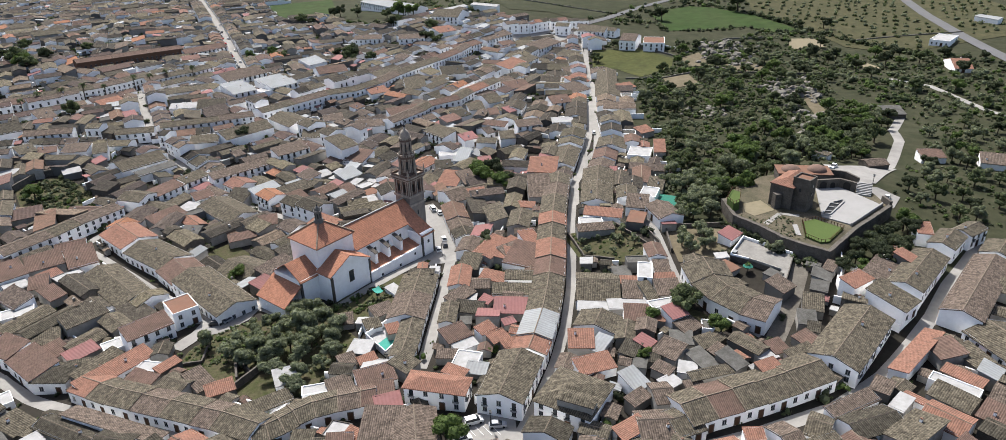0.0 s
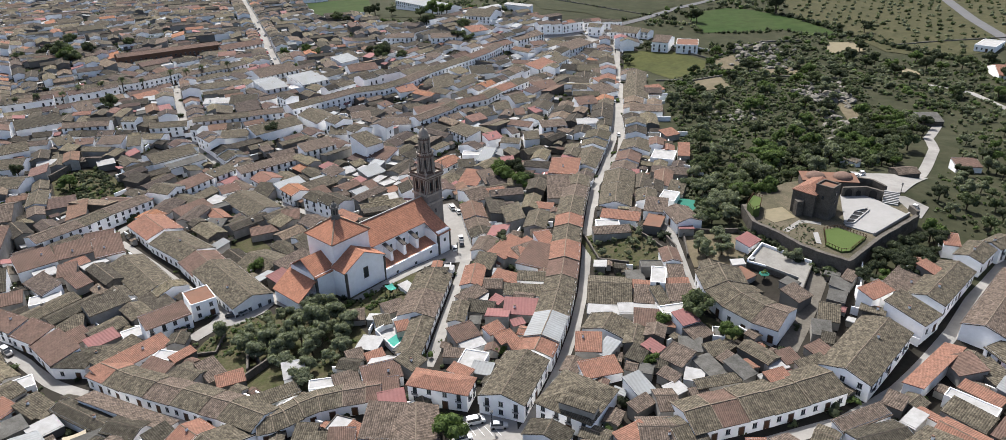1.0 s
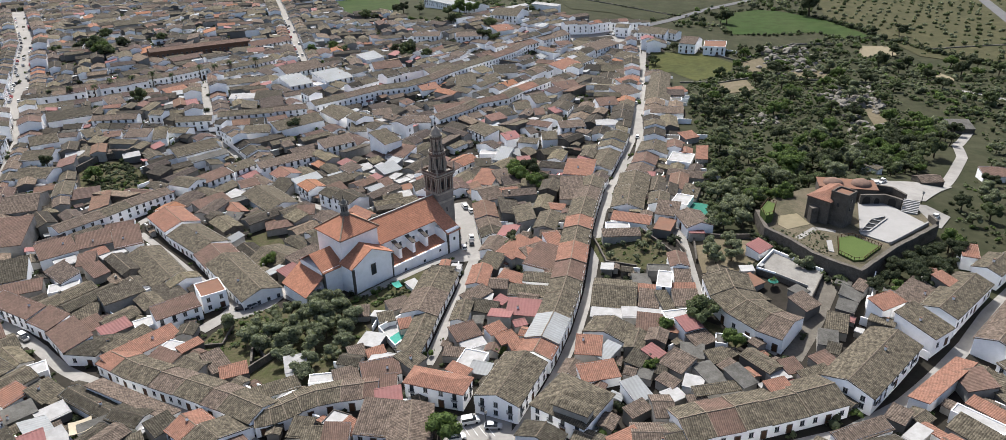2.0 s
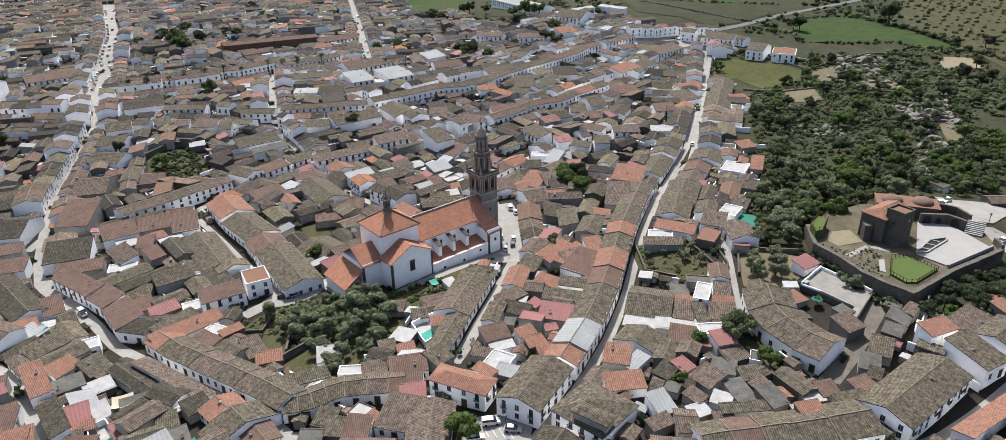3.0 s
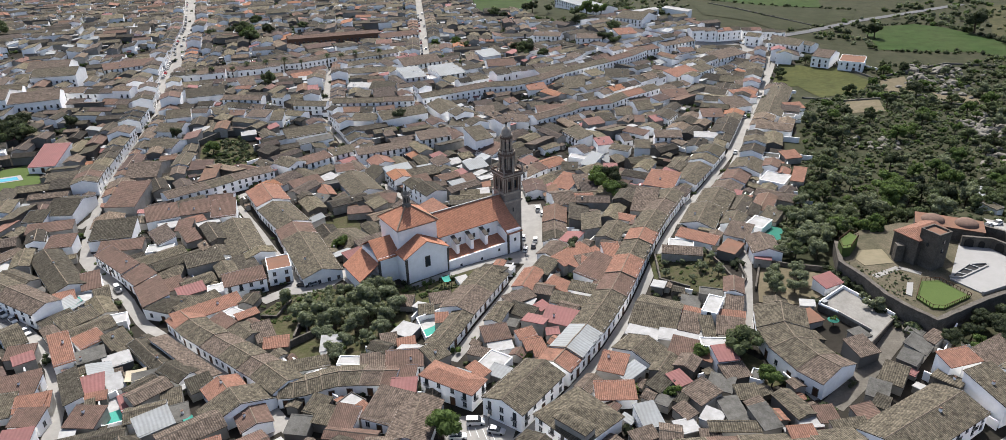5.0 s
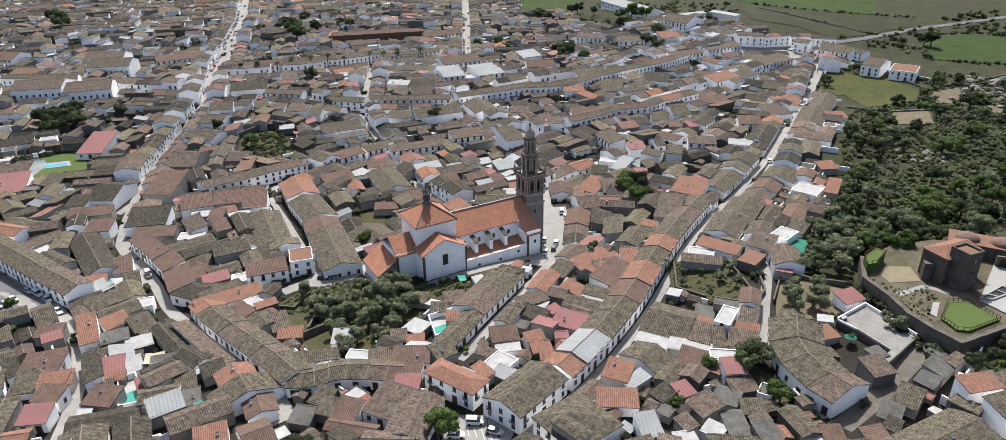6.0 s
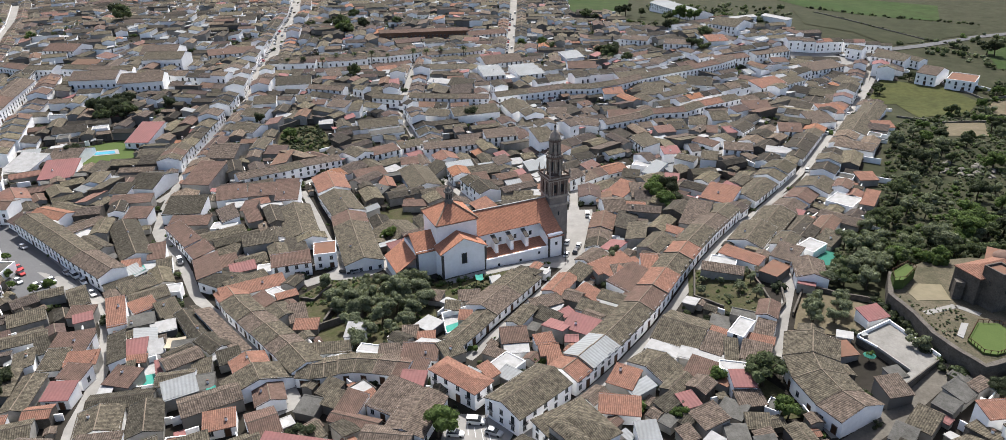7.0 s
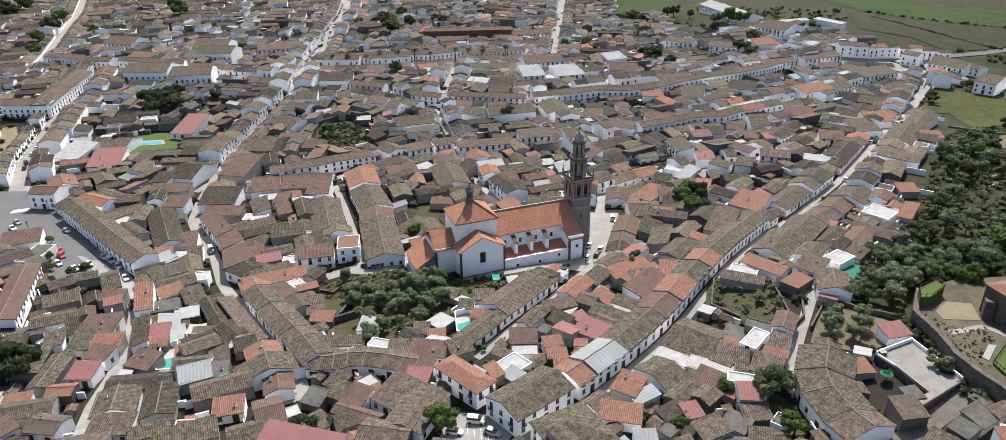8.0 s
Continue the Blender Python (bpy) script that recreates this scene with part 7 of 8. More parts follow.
for x, y, w, d, rot, e, kind, tone, win in PLAN:
    big = w * d > 38
    one = homes < 190 if big else sheds < 220
    homes, sheds = homes + big, sheds + (not big)
    house(x, y, w, d, rot, e, kind, tone, windows=win, wall="whitewash" if win else (FAR_WALLS if y > 420 or x < -330 else BACK_WALLS)[int(abs(x) * 7) % 5], name=("house" if e > 4.6 else "cottage") if big else "outbuilding", far=not one)


# ---- low white walls round the yards ----
def yard_walls():
    r = random.Random(5)
    v, f = [], []
    for x, y, w, d, rot, e, kind, tone, win in PLAN:
        if r.random() > 0.6:
            continue
        a = radians(rot)
        for k in range(2):
            s, t = r.choice((-1, 1)), r.choice((0, 1))
            L = r.uniform(3, 8)
            ux, uy = (math.cos(a), math.sin(a)) if t else (-math.sin(a), math.cos(a))
            px, py = x + s * ux * (w if t else d) / 2, y + s * uy * (w if t else d) / 2
            n = int(L)
            for i in range(1, n + 1):
                i2, j2 = int(px + s * ux * (i + 0.3) - OX), int(py + s * uy * (i + 0.3) - OY)
                if not (0 <= i2 < OW and 0 <= j2 < OH) or TAKEN[i2, j2]:
                    n = i - 1
                    break
            if n < 2:
                continue
            qx, qy = px + s * ux * n, py + s * uy * n
            z = min(ground(px, py), ground(qx, qy))
            h, nx, ny = r.uniform(1.7, 2.6), -uy * 0.15, ux * 0.15
            o = len(v)
            v += [(px + nx, py + ny, z - 1), (qx + nx, qy + ny, z - 1), (qx - nx, qy - ny, z - 1), (px - nx, py - ny, z - 1)]
            v += [(p[0], p[1], z + h) for p in v[o:o + 4]]
            f += [tuple(q + o for q in g) for g in BOXF]
    me = mesh("yard_wall", v, f, ["whitewash"])
    bm = bmesh.new()
    bm.from_mesh(me)
    bmesh.ops.recalc_face_normals(bm, faces=bm.faces)
    bm.to_mesh(me)
    bm.free()
    tagged(new("yard_walls", me), "low whitewashed walls between the back yards", "wall", "", "stuff")


yard_walls()
finish_far()

# ---- trees ----
material("leaf_olive", (0.140, 0.156, 0.100), rough=0.75, vary=0.35, grain=1.8, grain_amt=0.45, bump=0.5, spec=0.05, leaf=0.4)
material("leaf_dark", (0.050, 0.060, 0.036), rough=0.75, vary=0.4, grain=1.8, grain_amt=0.45, bump=0.5, spec=0.05, leaf=0.4)
material("leaf_mid", (0.082, 0.100, 0.052), rough=0.75, vary=0.4, grain=1.8, grain_amt=0.45, bump=0.5, spec=0.05, leaf=0.4)
material("leaf_fresh", (0.081, 0.115, 0.040), rough=0.75, vary=0.35, grain=1.8, grain_amt=0.45, bump=0.5, spec=0.05, leaf=0.4)
material("bark", (0.062, 0.048, 0.034), grain=4, grain_amt=0.35, vary=0.2)


def ico(n):
    bm = bmesh.new()
    bmesh.ops.create_icosphere(bm, subdivisions=n, radius=1.0)
    v = np.array([q.co[:] for q in bm.verts])
    f = [tuple(q.index for q in p.verts) for p in bm.faces]
    bm.free()
    return v, f


CORE_V, CORE_F = ico(2)
LOW_V, LOW_F = ico(1)


def foliage(r, n, size, blobs, core=(CORE_V, CORE_F)):
    """Clumps of leaves: a lumpy inner mass to each, wrapped in small loose sprays."""
    g = np.random.RandomState(r.randrange(1 << 30))
    b = np.array(blobs)
    flat = np.array([1, 1, 0.85])
    vs, fs = [], []
    for k, (x, y, z, q) in enumerate(b):
        vs.append(core[0] * g.uniform(0.62, 1.0, (len(core[0]), 1)) * q * flat + np.array([x, y, z]))
        fs += [tuple(i + k * len(core[0]) for i in t) for t in core[1]]
    o = len(b) * len(core[0])
    pick_b = g.choice(len(b), n, p=b[:, 3] ** 2 / (b[:, 3] ** 2).sum())
    d = g.normal(size=(n, 3))
    d[:, 2] = np.abs(d[:, 2]) * np.where(g.rand(n) < 0.75, 1, -1)
    d /= np.linalg.norm(d, axis=1)[:, None]
    c = b[pick_b, :3] + d * g.uniform(0.8, 1.12, n)[:, None] * b[pick_b, 3:4] * flat
    nrm = d + g.normal(size=(n, 3)) * 0.4
    nrm /= np.linalg.norm(nrm, axis=1)[:, None]
    u = np.cross(nrm, g.normal(size=(n, 3)))
    u /= np.linalg.norm(u, axis=1)[:, None]
    w = np.cross(nrm, u)
    s = size * g.uniform(0.6, 1.3, n)[:, None]
    vs.append(np.stack([c - u * s - w * s * 0.6, c + u * s - w * s * 0.6, c + u * s * 0.8 + w * s * 0.6, c - u * s * 0.8 + w * s * 0.6], 1).reshape(-1, 3))
    fs += [(o + 4 * i, o + 4 * i + 1, o + 4 * i + 2, o + 4 * i + 3) for i in range(n)]
    return np.concatenate(vs), fs


def clumps(r, R, H, k):
    out = []
    for i in range(k):
        a, q = r.uniform(0, 2 * math.pi), R * math.sqrt(r.uniform(0, 1)) * 0.78
        out.append((q * math.cos(a), q * math.sin(a), H * (0.52 + 0.36 * r.random()) - q * 0.25, R * r.uniform(0.22, 0.42)))
    return out


def crown_mesh(name, r, R, H, k, n, size, mat):
    v, f = foliage(r, n, size, clumps(r, R, H, k))
    return mesh(name, v.tolist(), f, [mat])


def trunk_mesh(r, R, H):
    """A tapered trunk that forks into limbs."""
    v, f = [], []

    def limb(p0, p1, r0, r1):
        d = (Vector(p1) - Vector(p0)).normalized()
        a = d.orthogonal().normalized()
        b = d.cross(a)
        o = len(v)
        for p, rr in ((p0, r0), (p1, r1)):
            for k in range(6):
                t = k * math.pi / 3
                v.append(tuple(Vector(p) + a * math.cos(t) * rr + b * math.sin(t) * rr))
        f.extend((o + k, o + (k + 1) % 6, o + 6 + (k + 1) % 6, o + 6 + k) for k in range(6))

    top = (r.uniform(-0.2, 0.2), r.uniform(-0.2, 0.2), H * 0.38)
    limb((0, 0, -0.6), top, R * 0.09, R * 0.06)
    for k in range(4):
        a = k * math.pi / 2 + r.uniform(-0.5, 0.5)
        limb(top, (R * 0.5 * math.cos(a), R * 0.5 * math.sin(a), H * r.uniform(0.6, 0.8)), R * 0.05, R * 0.02)
    return mesh("trunk", v, f, ["bark"])


KINDS = {}
tr = random.Random(11)
for key, mat, n, size in (("olive", "leaf_olive", 1300, 0.085), ("oak", "leaf_dark", 1300, 0.085), ("mid", "leaf_mid", 1300, 0.085), ("fresh", "leaf_fresh", 1300, 0.085)):
    KINDS[key] = [(trunk_mesh(tr, 1.0, 1.9), crown_mesh("crown", tr, 1.0, 1.9, 15, n, size * 0.6, mat)) for _ in range(5)]
SAY = {"olive": "grey-green olive tree with a loose round crown", "oak": "dark green evergreen oak with a dense crown", "mid": "leafy green tree with an uneven crown", "fresh": "bright green broadleaf tree in full leaf"}


def tree(key, x, y, R, r, sink=0.0):
    trunk, crown = r.choice(KINDS[key])
    s = R * r.uniform(0.9, 1.1)
    ob = new("olive_tree" if key == "olive" else "tree", trunk)
    ob.matrix_basis = Matrix.LocRotScale((x, y, ground(x, y) - sink), Euler((0, 0, r.uniform(0, 6.28))), (s, s, s * r.uniform(0.85, 1.15)))
    under("crown", crown, ob)
    return tagged(ob, SAY[key], "tree", "olive trees" if key == "olive" else "trees")


def scatter(pts, count, gap, r, free=True):
    out, tries = [], 0
    x0, x1, y0, y1 = min(p[0] for p in pts), max(p[0] for p in pts), min(p[1] for p in pts), max(p[1] for p in pts)
    while len(out) < count and tries < count * 40:
        tries += 1
        x, y = r.uniform(x0, x1), r.uniform(y0, y1)
        if not within(pts, x, y) or any((x - a) ** 2 + (y - b) ** 2 < gap * gap for a, b in out):
            continue
        i, j = int(x - OX), int(y - OY)
        if free and 0 <= i < OW and 0 <= j < OH and TAKEN[i, j]:
            continue
        out.append((x, y))
    return out


GROVE = [(-84, 170), (-85, 182), (-80, 188), (-68, 193), (-59, 185), (-51, 174), (-55, 165), (-60, 153), (-66, 152), (-70, 162), (-78, 166)]
for x, y in scatter(GROVE, 28, 4.8, tr, False):
    tree("olive", x, y, tr.uniform(2.7, 4.0), tr)
for key, x, y, R in (("fresh", -22.0, 131.5, 4.3), ("oak", -49.8, 117.1, 3.6), ("fresh", -97.6, 129.9, 2.6), ("fresh", -96.6, 119.9, 2.2), ("oak", -282, 222, 4), ("oak", -312.6, 259.7, 6),
                     ("oak", -307, 268, 6), ("oak", -302, 262, 5), ("oak", -291, 287, 4), ("oak", -234, 296, 3.4), ("fresh", -10.3, 276.7, 4.4), ("fresh", -18.6, 286.6, 5), ("oak", -8.2, 281.4, 4.2),
                     ("fresh", -19.5, 300, 4.6), ("oak", -14, 292, 4.4), ("mid", 40.2, 177.5, 5.0), ("oak", 41.8, 182.5, 3.8), ("fresh", 35.6, 175.3, 2.6), ("fresh", 30.7, 174, 2.8), ("fresh", 25.5, 157.5, 2.4),
                     ("oak", -15.6, 232.9, 2.8), ("olive", -15.5, 227.2, 2.6), ("oak", -142.8, 360.5, 5)):
    tree(key, x, y, R, tr)
for key, x, y, R in (("oak", -130.6, 94.4, 5), ("oak", -134.8, 99.9, 4), ("oak", -138.6, 96, 4.5), ("fresh", -206.3, 286.4, 4), ("fresh", -99, 220.5, 3.2), ("olive", -41, 426, 4), ("olive", -93, 178, 3.2), ("fresh", 47, 168, 3), ("fresh", 62.4, 195.0, 1.5), ("olive", 74.0, 204.6, 1.6), ("olive", 70.6, 207.6, 1.5)):
    tree(key, x, y, R, tr)
# yard by the ramp and the walled gardens
for x, y in scatter([(45, 219), (54, 219), (60, 216), (56, 206), (46, 205)], 6, 4.5, tr, False):
    tree("olive", x, y, tr.uniform(2.0, 3.0), tr)
for x, y in scatter([(12, 226), (28, 228), (36, 213), (25, 208), (16, 210)], 12, 3.2, tr, False):
    tree("olive", x, y, tr.uniform(1.1, 1.9), tr)
# below the castle wall and round it
for x, y in scatter([(86, 193), (100, 205), (116, 219), (124, 216), (110, 200), (94, 187)], 20, 4.2, tr):
    tree(tr.choice(("oak", "fresh", "oak")), x, y, tr.uniform(2.6, 4.0), tr)
for x, y in scatter([(46, 226), (62, 226), (64, 244), (60, 262), (50, 262), (56, 246)], 18, 4.0, tr, False):
    tree(tr.choice(("olive", "olive", "mid")), x, y, tr.uniform(2.6, 3.8), tr)
HILL = [(48, 232), (60, 234), (64, 240), (75, 250), (92, 258), (106, 254), (116, 262), (140, 300), (172, 352), (180, 430), (120, 470), (74, 452), (64, 420), (62, 350), (58, 300), (52, 262)]
for key, x, y, R in (("fresh", 87, 293, 6), ("fresh", 94, 291, 4.5), ("fresh", 158, 371, 4.5), ("oak", 140, 373, 5.2), ("mid", 123, 367, 4.5), ("oak", 129, 481, 6.5), ("fresh", 166, 355, 4.5), ("oak", 234, 468, 5),
                     ("oak", 54, 516, 3.5), ("mid", 56, 511, 3.5), ("oak", 72, 547, 3.5), ("mid", 92, 468, 4), ("fresh", 120, 414, 3.8), ("oak", 75, 359, 4.5), ("oak", 108, 438, 4), ("fresh", 103, 372, 4.2), ("mid", 182, 432, 4),
                     ("oak", 120, 640, 5)):
    tree(key, x, y, R, tr)
for key, x, y, R in (("oak", 125, 636, 6), ("oak", 199, 668, 9), ("oak", 243, 588, 5.5), ("fresh", 66, 247, 4.2), ("fresh", 76, 248, 4), ("olive", 59, 256, 3.6), ("olive", 52, 260, 3.2), ("olive", 62, 264, 3.6), ("olive", 70, 262, 3.4),
                     ("olive", 77, 271, 4), ("olive", 84, 268, 3.4), ("olive", 58, 281, 4), ("mid", 88, 284, 4), ("oak", 100, 285, 4.4), ("olive", 60, 240, 3.0), ("olive", 55, 236, 2.8), ("mid", 108, 290, 3.6), ("mid", 66, 290, 4), ("olive", 70, 300, 4)):
    tree(key, x, y, R, tr)
for x, y in scatter(HILL, 75, 8.0, tr):
    tree(tr.choice(("olive", "olive", "mid", "oak", "fresh", "mid")), x, y, tr.uniform(2.2, 4.2) * (1.0 if tr.random() < 0.85 else 1.3), tr)
EAST = [(128, 215), (126, 240), (150, 280), (175, 310), (196, 360), (260, 330), (250, 260), (190, 215)]
for x, y in scatter(EAST, 60, 7.5, tr):
    tree(tr.choice(("olive", "olive", "mid", "mid", "oak")), x, y, tr.uniform(2.4, 3.6), tr)


for zone, count, gap, sizes in (([(124, 212), (128, 236), (147, 266), (164, 292), (188, 332), (220, 300), (190, 225), (150, 205)], 46, 5.4, (2.0, 3.2)),
                                 ([(110, 274), (126, 276), (140, 290), (158, 314), (178, 348), (160, 352), (130, 322), (110, 300)], 46, 4.4, (2.6, 4.2)),
                                 ([(62, 240), (72, 248), (86, 258), (98, 262), (106, 270), (106, 290), (80, 286), (62, 270)], 26, 4.4, (2.8, 4.2)), ([(170, 330), (195, 362), (178, 372), (160, 345)], 10, 5, (2.5, 3.8))):
    for x, y in scatter(zone, count, gap, tr):
        tree(tr.choice(("olive", "mid", "mid", "oak", "fresh")), x, y, tr.uniform(*sizes), tr)


def bushes(name, pts, count, R, mats, label, seed, n=34, gap=0.0, free=True, spots=None, floor=None):
    """Undergrowth that nobody could count: low clumps in one sheet."""
    r = random.Random(seed)
    vs, fs, sl, o = [], [], [], 0
    for x, y in spots or scatter(pts, count, gap, r, free):
        s = r.uniform(*R) * (1.0 if r.random() < 0.8 else 0.6)
        v, f = foliage(r, n, s * 0.13, [(r.uniform(-0.7, 0.7) * s, r.uniform(-0.7, 0.7) * s, s * r.uniform(0.2, 0.65), s * r.uniform(0.35, 0.7)) for _ in range(3)], (LOW_V, LOW_F))
        vs.append(v + np.array([x, y, ground(x, y) if floor is None else floor]))
        fs += [tuple(i + o for i in q) for q in f]
        sl += [r.randrange(len(mats))] * len(f)
        o += len(v)
    tagged(new(name, mesh(name, np.concatenate(vs).tolist(), fs, mats, slots=sl)), label, "bushes", "", "stuff")


TONES = ["leaf_olive", "leaf_mid", "leaf_dark", "leaf_olive", "leaf_mid", "leaf_fresh"]
bushes("hill_scrub", HILL, 1900, (0.6, 2.1), TONES, "dense low scrub and bushes on the castle hill", 21, gap=1.2)
bushes("hill_scrub", EAST, 600, (0.5, 1.5), TONES, "scattered scrub on the eastern slope", 22, gap=1.6)
BEYOND = [(74, 452), (120, 470), (180, 430), (200, 362), (262, 332), (330, 380), (300, 470), (230, 500), (228, 600), (196, 590), (160, 560), (120, 560), (108, 512), (104, 486)]
for x, y in scatter(BEYOND, 36, 12, tr):
    tree(tr.choice(("oak", "oak", "mid", "olive", "fresh")), x, y, tr.uniform(3.0, 5.2), tr)
bushes("far_scrub", BEYOND, 1150, (1.0, 3.4), TONES, "scrub and small trees on the far slope", 23, gap=2.2)
FAR = [(60, 640), (120, 600), (230, 700), (235, 830), (140, 760)]
bushes("far_trees", FAR, 90, (2.5, 5), TONES, "trees along the field edges", 24, gap=6)
OLIVES = [(236, 786), (290, 815), (415, 790), (415, 565), (262, 505), (238, 532), (232, 591), (214, 666)]
VERGE = [(363, 752), (331, 623), (315, 539), (303, 470), (319, 470), (331, 539), (347, 623), (379, 752)]
orow = random.Random(25)
PLANTED = [(240 + 10.5 * i * 0.94 - 10.5 * k * 0.34 + orow.uniform(-1.2, 1.2), 500 + 10.5 * i * 0.34 + 10.5 * k * 0.94 + orow.uniform(-1.2, 1.2)) for i in range(28) for k in range(32) if orow.random() < 0.88]
bushes("olive_rows", None, 0, (1.9, 3.0), ["leaf_olive", "leaf_mid"], "olive trees planted in rows over a dry field", 25, n=44, spots=[p for p in PLANTED if within(OLIVES, *p) and not within(VERGE, *p)])
ROUND = [(300, 180), (420, 180), (420, 560), (330, 470), (268, 330), (256, 250)]
bushes("far_scrub", ROUND, 260, (2, 4), TONES, "scrub beside the country road", 26, gap=4)
NORTH = [(-160, 640), (-60, 632), (-10, 640), (-30, 740), (-150, 700)]
bushes("far_trees", NORTH, 70, (2, 4), TONES, "garden trees at the edge of town", 27, gap=5)
bushes("church_garden", [(-54.5, 190.5), (-51.0, 193.6), (-46.5, 200.0), (-45.0, 198.0), (-47.5, 193.5), (-52.5, 188.5)], 26, (0.5, 1.2), ["leaf_mid", "leaf_fresh", "leaf_olive"], "green bushes in the garden below the church wall", 48, free=False, gap=1.2)
bushes("garden_weeds", GROVE, 90, (0.5, 1.1), ["leaf_olive", "leaf_fresh"], "weeds under the olive grove", 28, n=26, free=False)
INTOWN = [(-600, 120), (100, 130), (40, 240), (60, 560), (-200, 640), (-600, 640)]
bushes("yard_bushes", INTOWN, 2300, (0.8, 2.6), ["leaf_dark", "leaf_mid", "leaf_fresh", "leaf_dark"], "small trees and bushes in the back yards", 29, n=30, gap=2.5)
bushes("plot_weeds", [(-219, 298), (-207, 310), (-185, 292), (-188, 274), (-206, 281)], 150, (0.5, 1.9), ["leaf_dark", "leaf_mid", "leaf_olive", "leaf_dark"], "rank weeds and brambles on the overgrown plot", 33, n=26, free=False)
yr = random.Random(31)
bushes("castle_weeds", None, 0, (0.25, 0.7), ["leaf_olive", "leaf_mid"], "tufts of weeds inside the castle wall", 34, n=20, free=False,
       spots=[(x, y) for x, y in scatter([(66.5, 222), (71.5, 214.5), (76, 207), (80.5, 202), (82, 204), (80, 213), (84, 217), (80, 221), (72, 219)], 70, 0.8, yr, False)], floor=YARD)
bushes("yard_bushes", None, 0, (0.9, 2.3), ["leaf_dark", "leaf_mid", "leaf_fresh", "leaf_olive"], "small trees and bushes in the walled yards", 32, n=28,
       spots=[(x + yr.uniform(-0.3, 0.3) * d, y + yr.uniform(-0.3, 0.3) * d) for x, y, d in YARDS for _ in range(yr.randint(0, 3))])
# hedges along the field edges and trees at the far side of town
def hedge(pts, step, R, seed):
    r = random.Random(seed)
    bushes("hedge", None, 0, R, ["leaf_dark", "leaf_mid", "leaf_dark"], "dark hedge of bushes along a field edge", seed, spots=[(x + r.uniform(-1.5, 1.5), y + r.uniform(-1.5, 1.5)) for x, y in spaced(pts, step)])


hedge([(63.4, 224), (64.0, 219.5), (69.4, 211.6), (73.4, 204.2), (78.4, 198.6), (83.6, 194.2)], 1.5, (1.5, 2.7), 40)
hedge([(206, 652), (224, 604), (228, 585), (245, 545), (262, 500), (290, 470)], 2.5, (2.0, 4.5), 41)
hedge([(119, 672), (161, 696), (182, 688), (206, 652)], 4, (1.4, 3.4), 42)
hedge([(124, 598), (146, 596), (186, 602), (204, 582), (220, 575)], 3.5, (1.4, 3.6), 43)
hedge([(-5, 733), (43, 695), (81, 668), (110, 655)], 4, (0.8, 2.0), 44)
hedge([(-12, 758), (40, 744), (122, 743)], 5, (1.0, 3.0), 45)
bushes("far_trees", [(-640, 330), (-560, 300), (-480, 380), (-420, 560), (-520, 700), (-640, 700)], 160, (1.5, 4), ["leaf_dark", "leaf_mid"], "garden trees at the far side of town", 46, gap=6)
bushes("far_trees", [(-470, 420), (-330, 540), (-230, 640), (-240, 700), (-420, 720)], 110, (1.5, 3.6), ["leaf_dark", "leaf_mid"], "garden trees at the far side of town", 47, gap=5)

# ---- rocks and stone walls on the hill ----
material("granite", (0.165, 0.153, 0.134), stain=(0.085, 0.082, 0.068), stain_scale=0.5, stain_amt=0.8, grain=2.0, grain_amt=0.35, vary=0.2, bump=0.8)


def boulder_mesh(seed):
    g = np.random.RandomState(seed)
    d = CORE_V + g.normal(size=CORE_V.shape) * 0.13
    return mesh("boulder", (d * np.array([1.25, 0.9, 0.7])).tolist(), CORE_F, ["granite"])


STONES = [boulder_mesh(60 + k) for k in range(5)]
for zone, count, size in (([(140, 435), (170, 431), (155, 360), (130, 320), (136, 403)], 60, (0.7, 2.6)), ([(128, 333), (138, 335), (124, 296), (118, 298)], 22, (0.6, 2.0)),
                          ([(82, 370), (105, 375), (101, 355), (80, 354)], 22, (0.5, 1.6)), ([(118, 500), (165, 560), (190, 560), (160, 490)], 40, (0.6, 2.2)), ([(136, 551), (168, 563), (158, 515), (129, 497)], 40, (1.0, 3.2)), ([(143, 435), (183, 459), (166, 402), (137, 387)], 40, (0.8, 2.4))):
    for x, y in scatter(zone, count, 1.6, tr, False):
        s = tr.uniform(*size)
        ob = new("boulder", tr.choice(STONES))
        ob.matrix_basis = Matrix.LocRotScale((x, y, ground(x, y) + 0.2 * s), Euler((tr.uniform(-0.3, 0.3), tr.uniform(-0.3, 0.3), tr.uniform(0, 6.28))), (s, s, s))
        tagged(ob, "weathered grey granite boulder among the scrub", "boulder", "boulders on the hill")


def stone_wall(pts, h, thick=0.5, mat="granite", label="low dry-stone field wall of grey rubble", name="stone_wall"):
    root = new(name)
    wall_along(pts, lambda x, y: ground(x, y) - 0.6, lambda x, y: ground(x, y) + h, thick, mat, "wall", root, 0.12)
    return tagged(root, label, "wall", "", "structure")


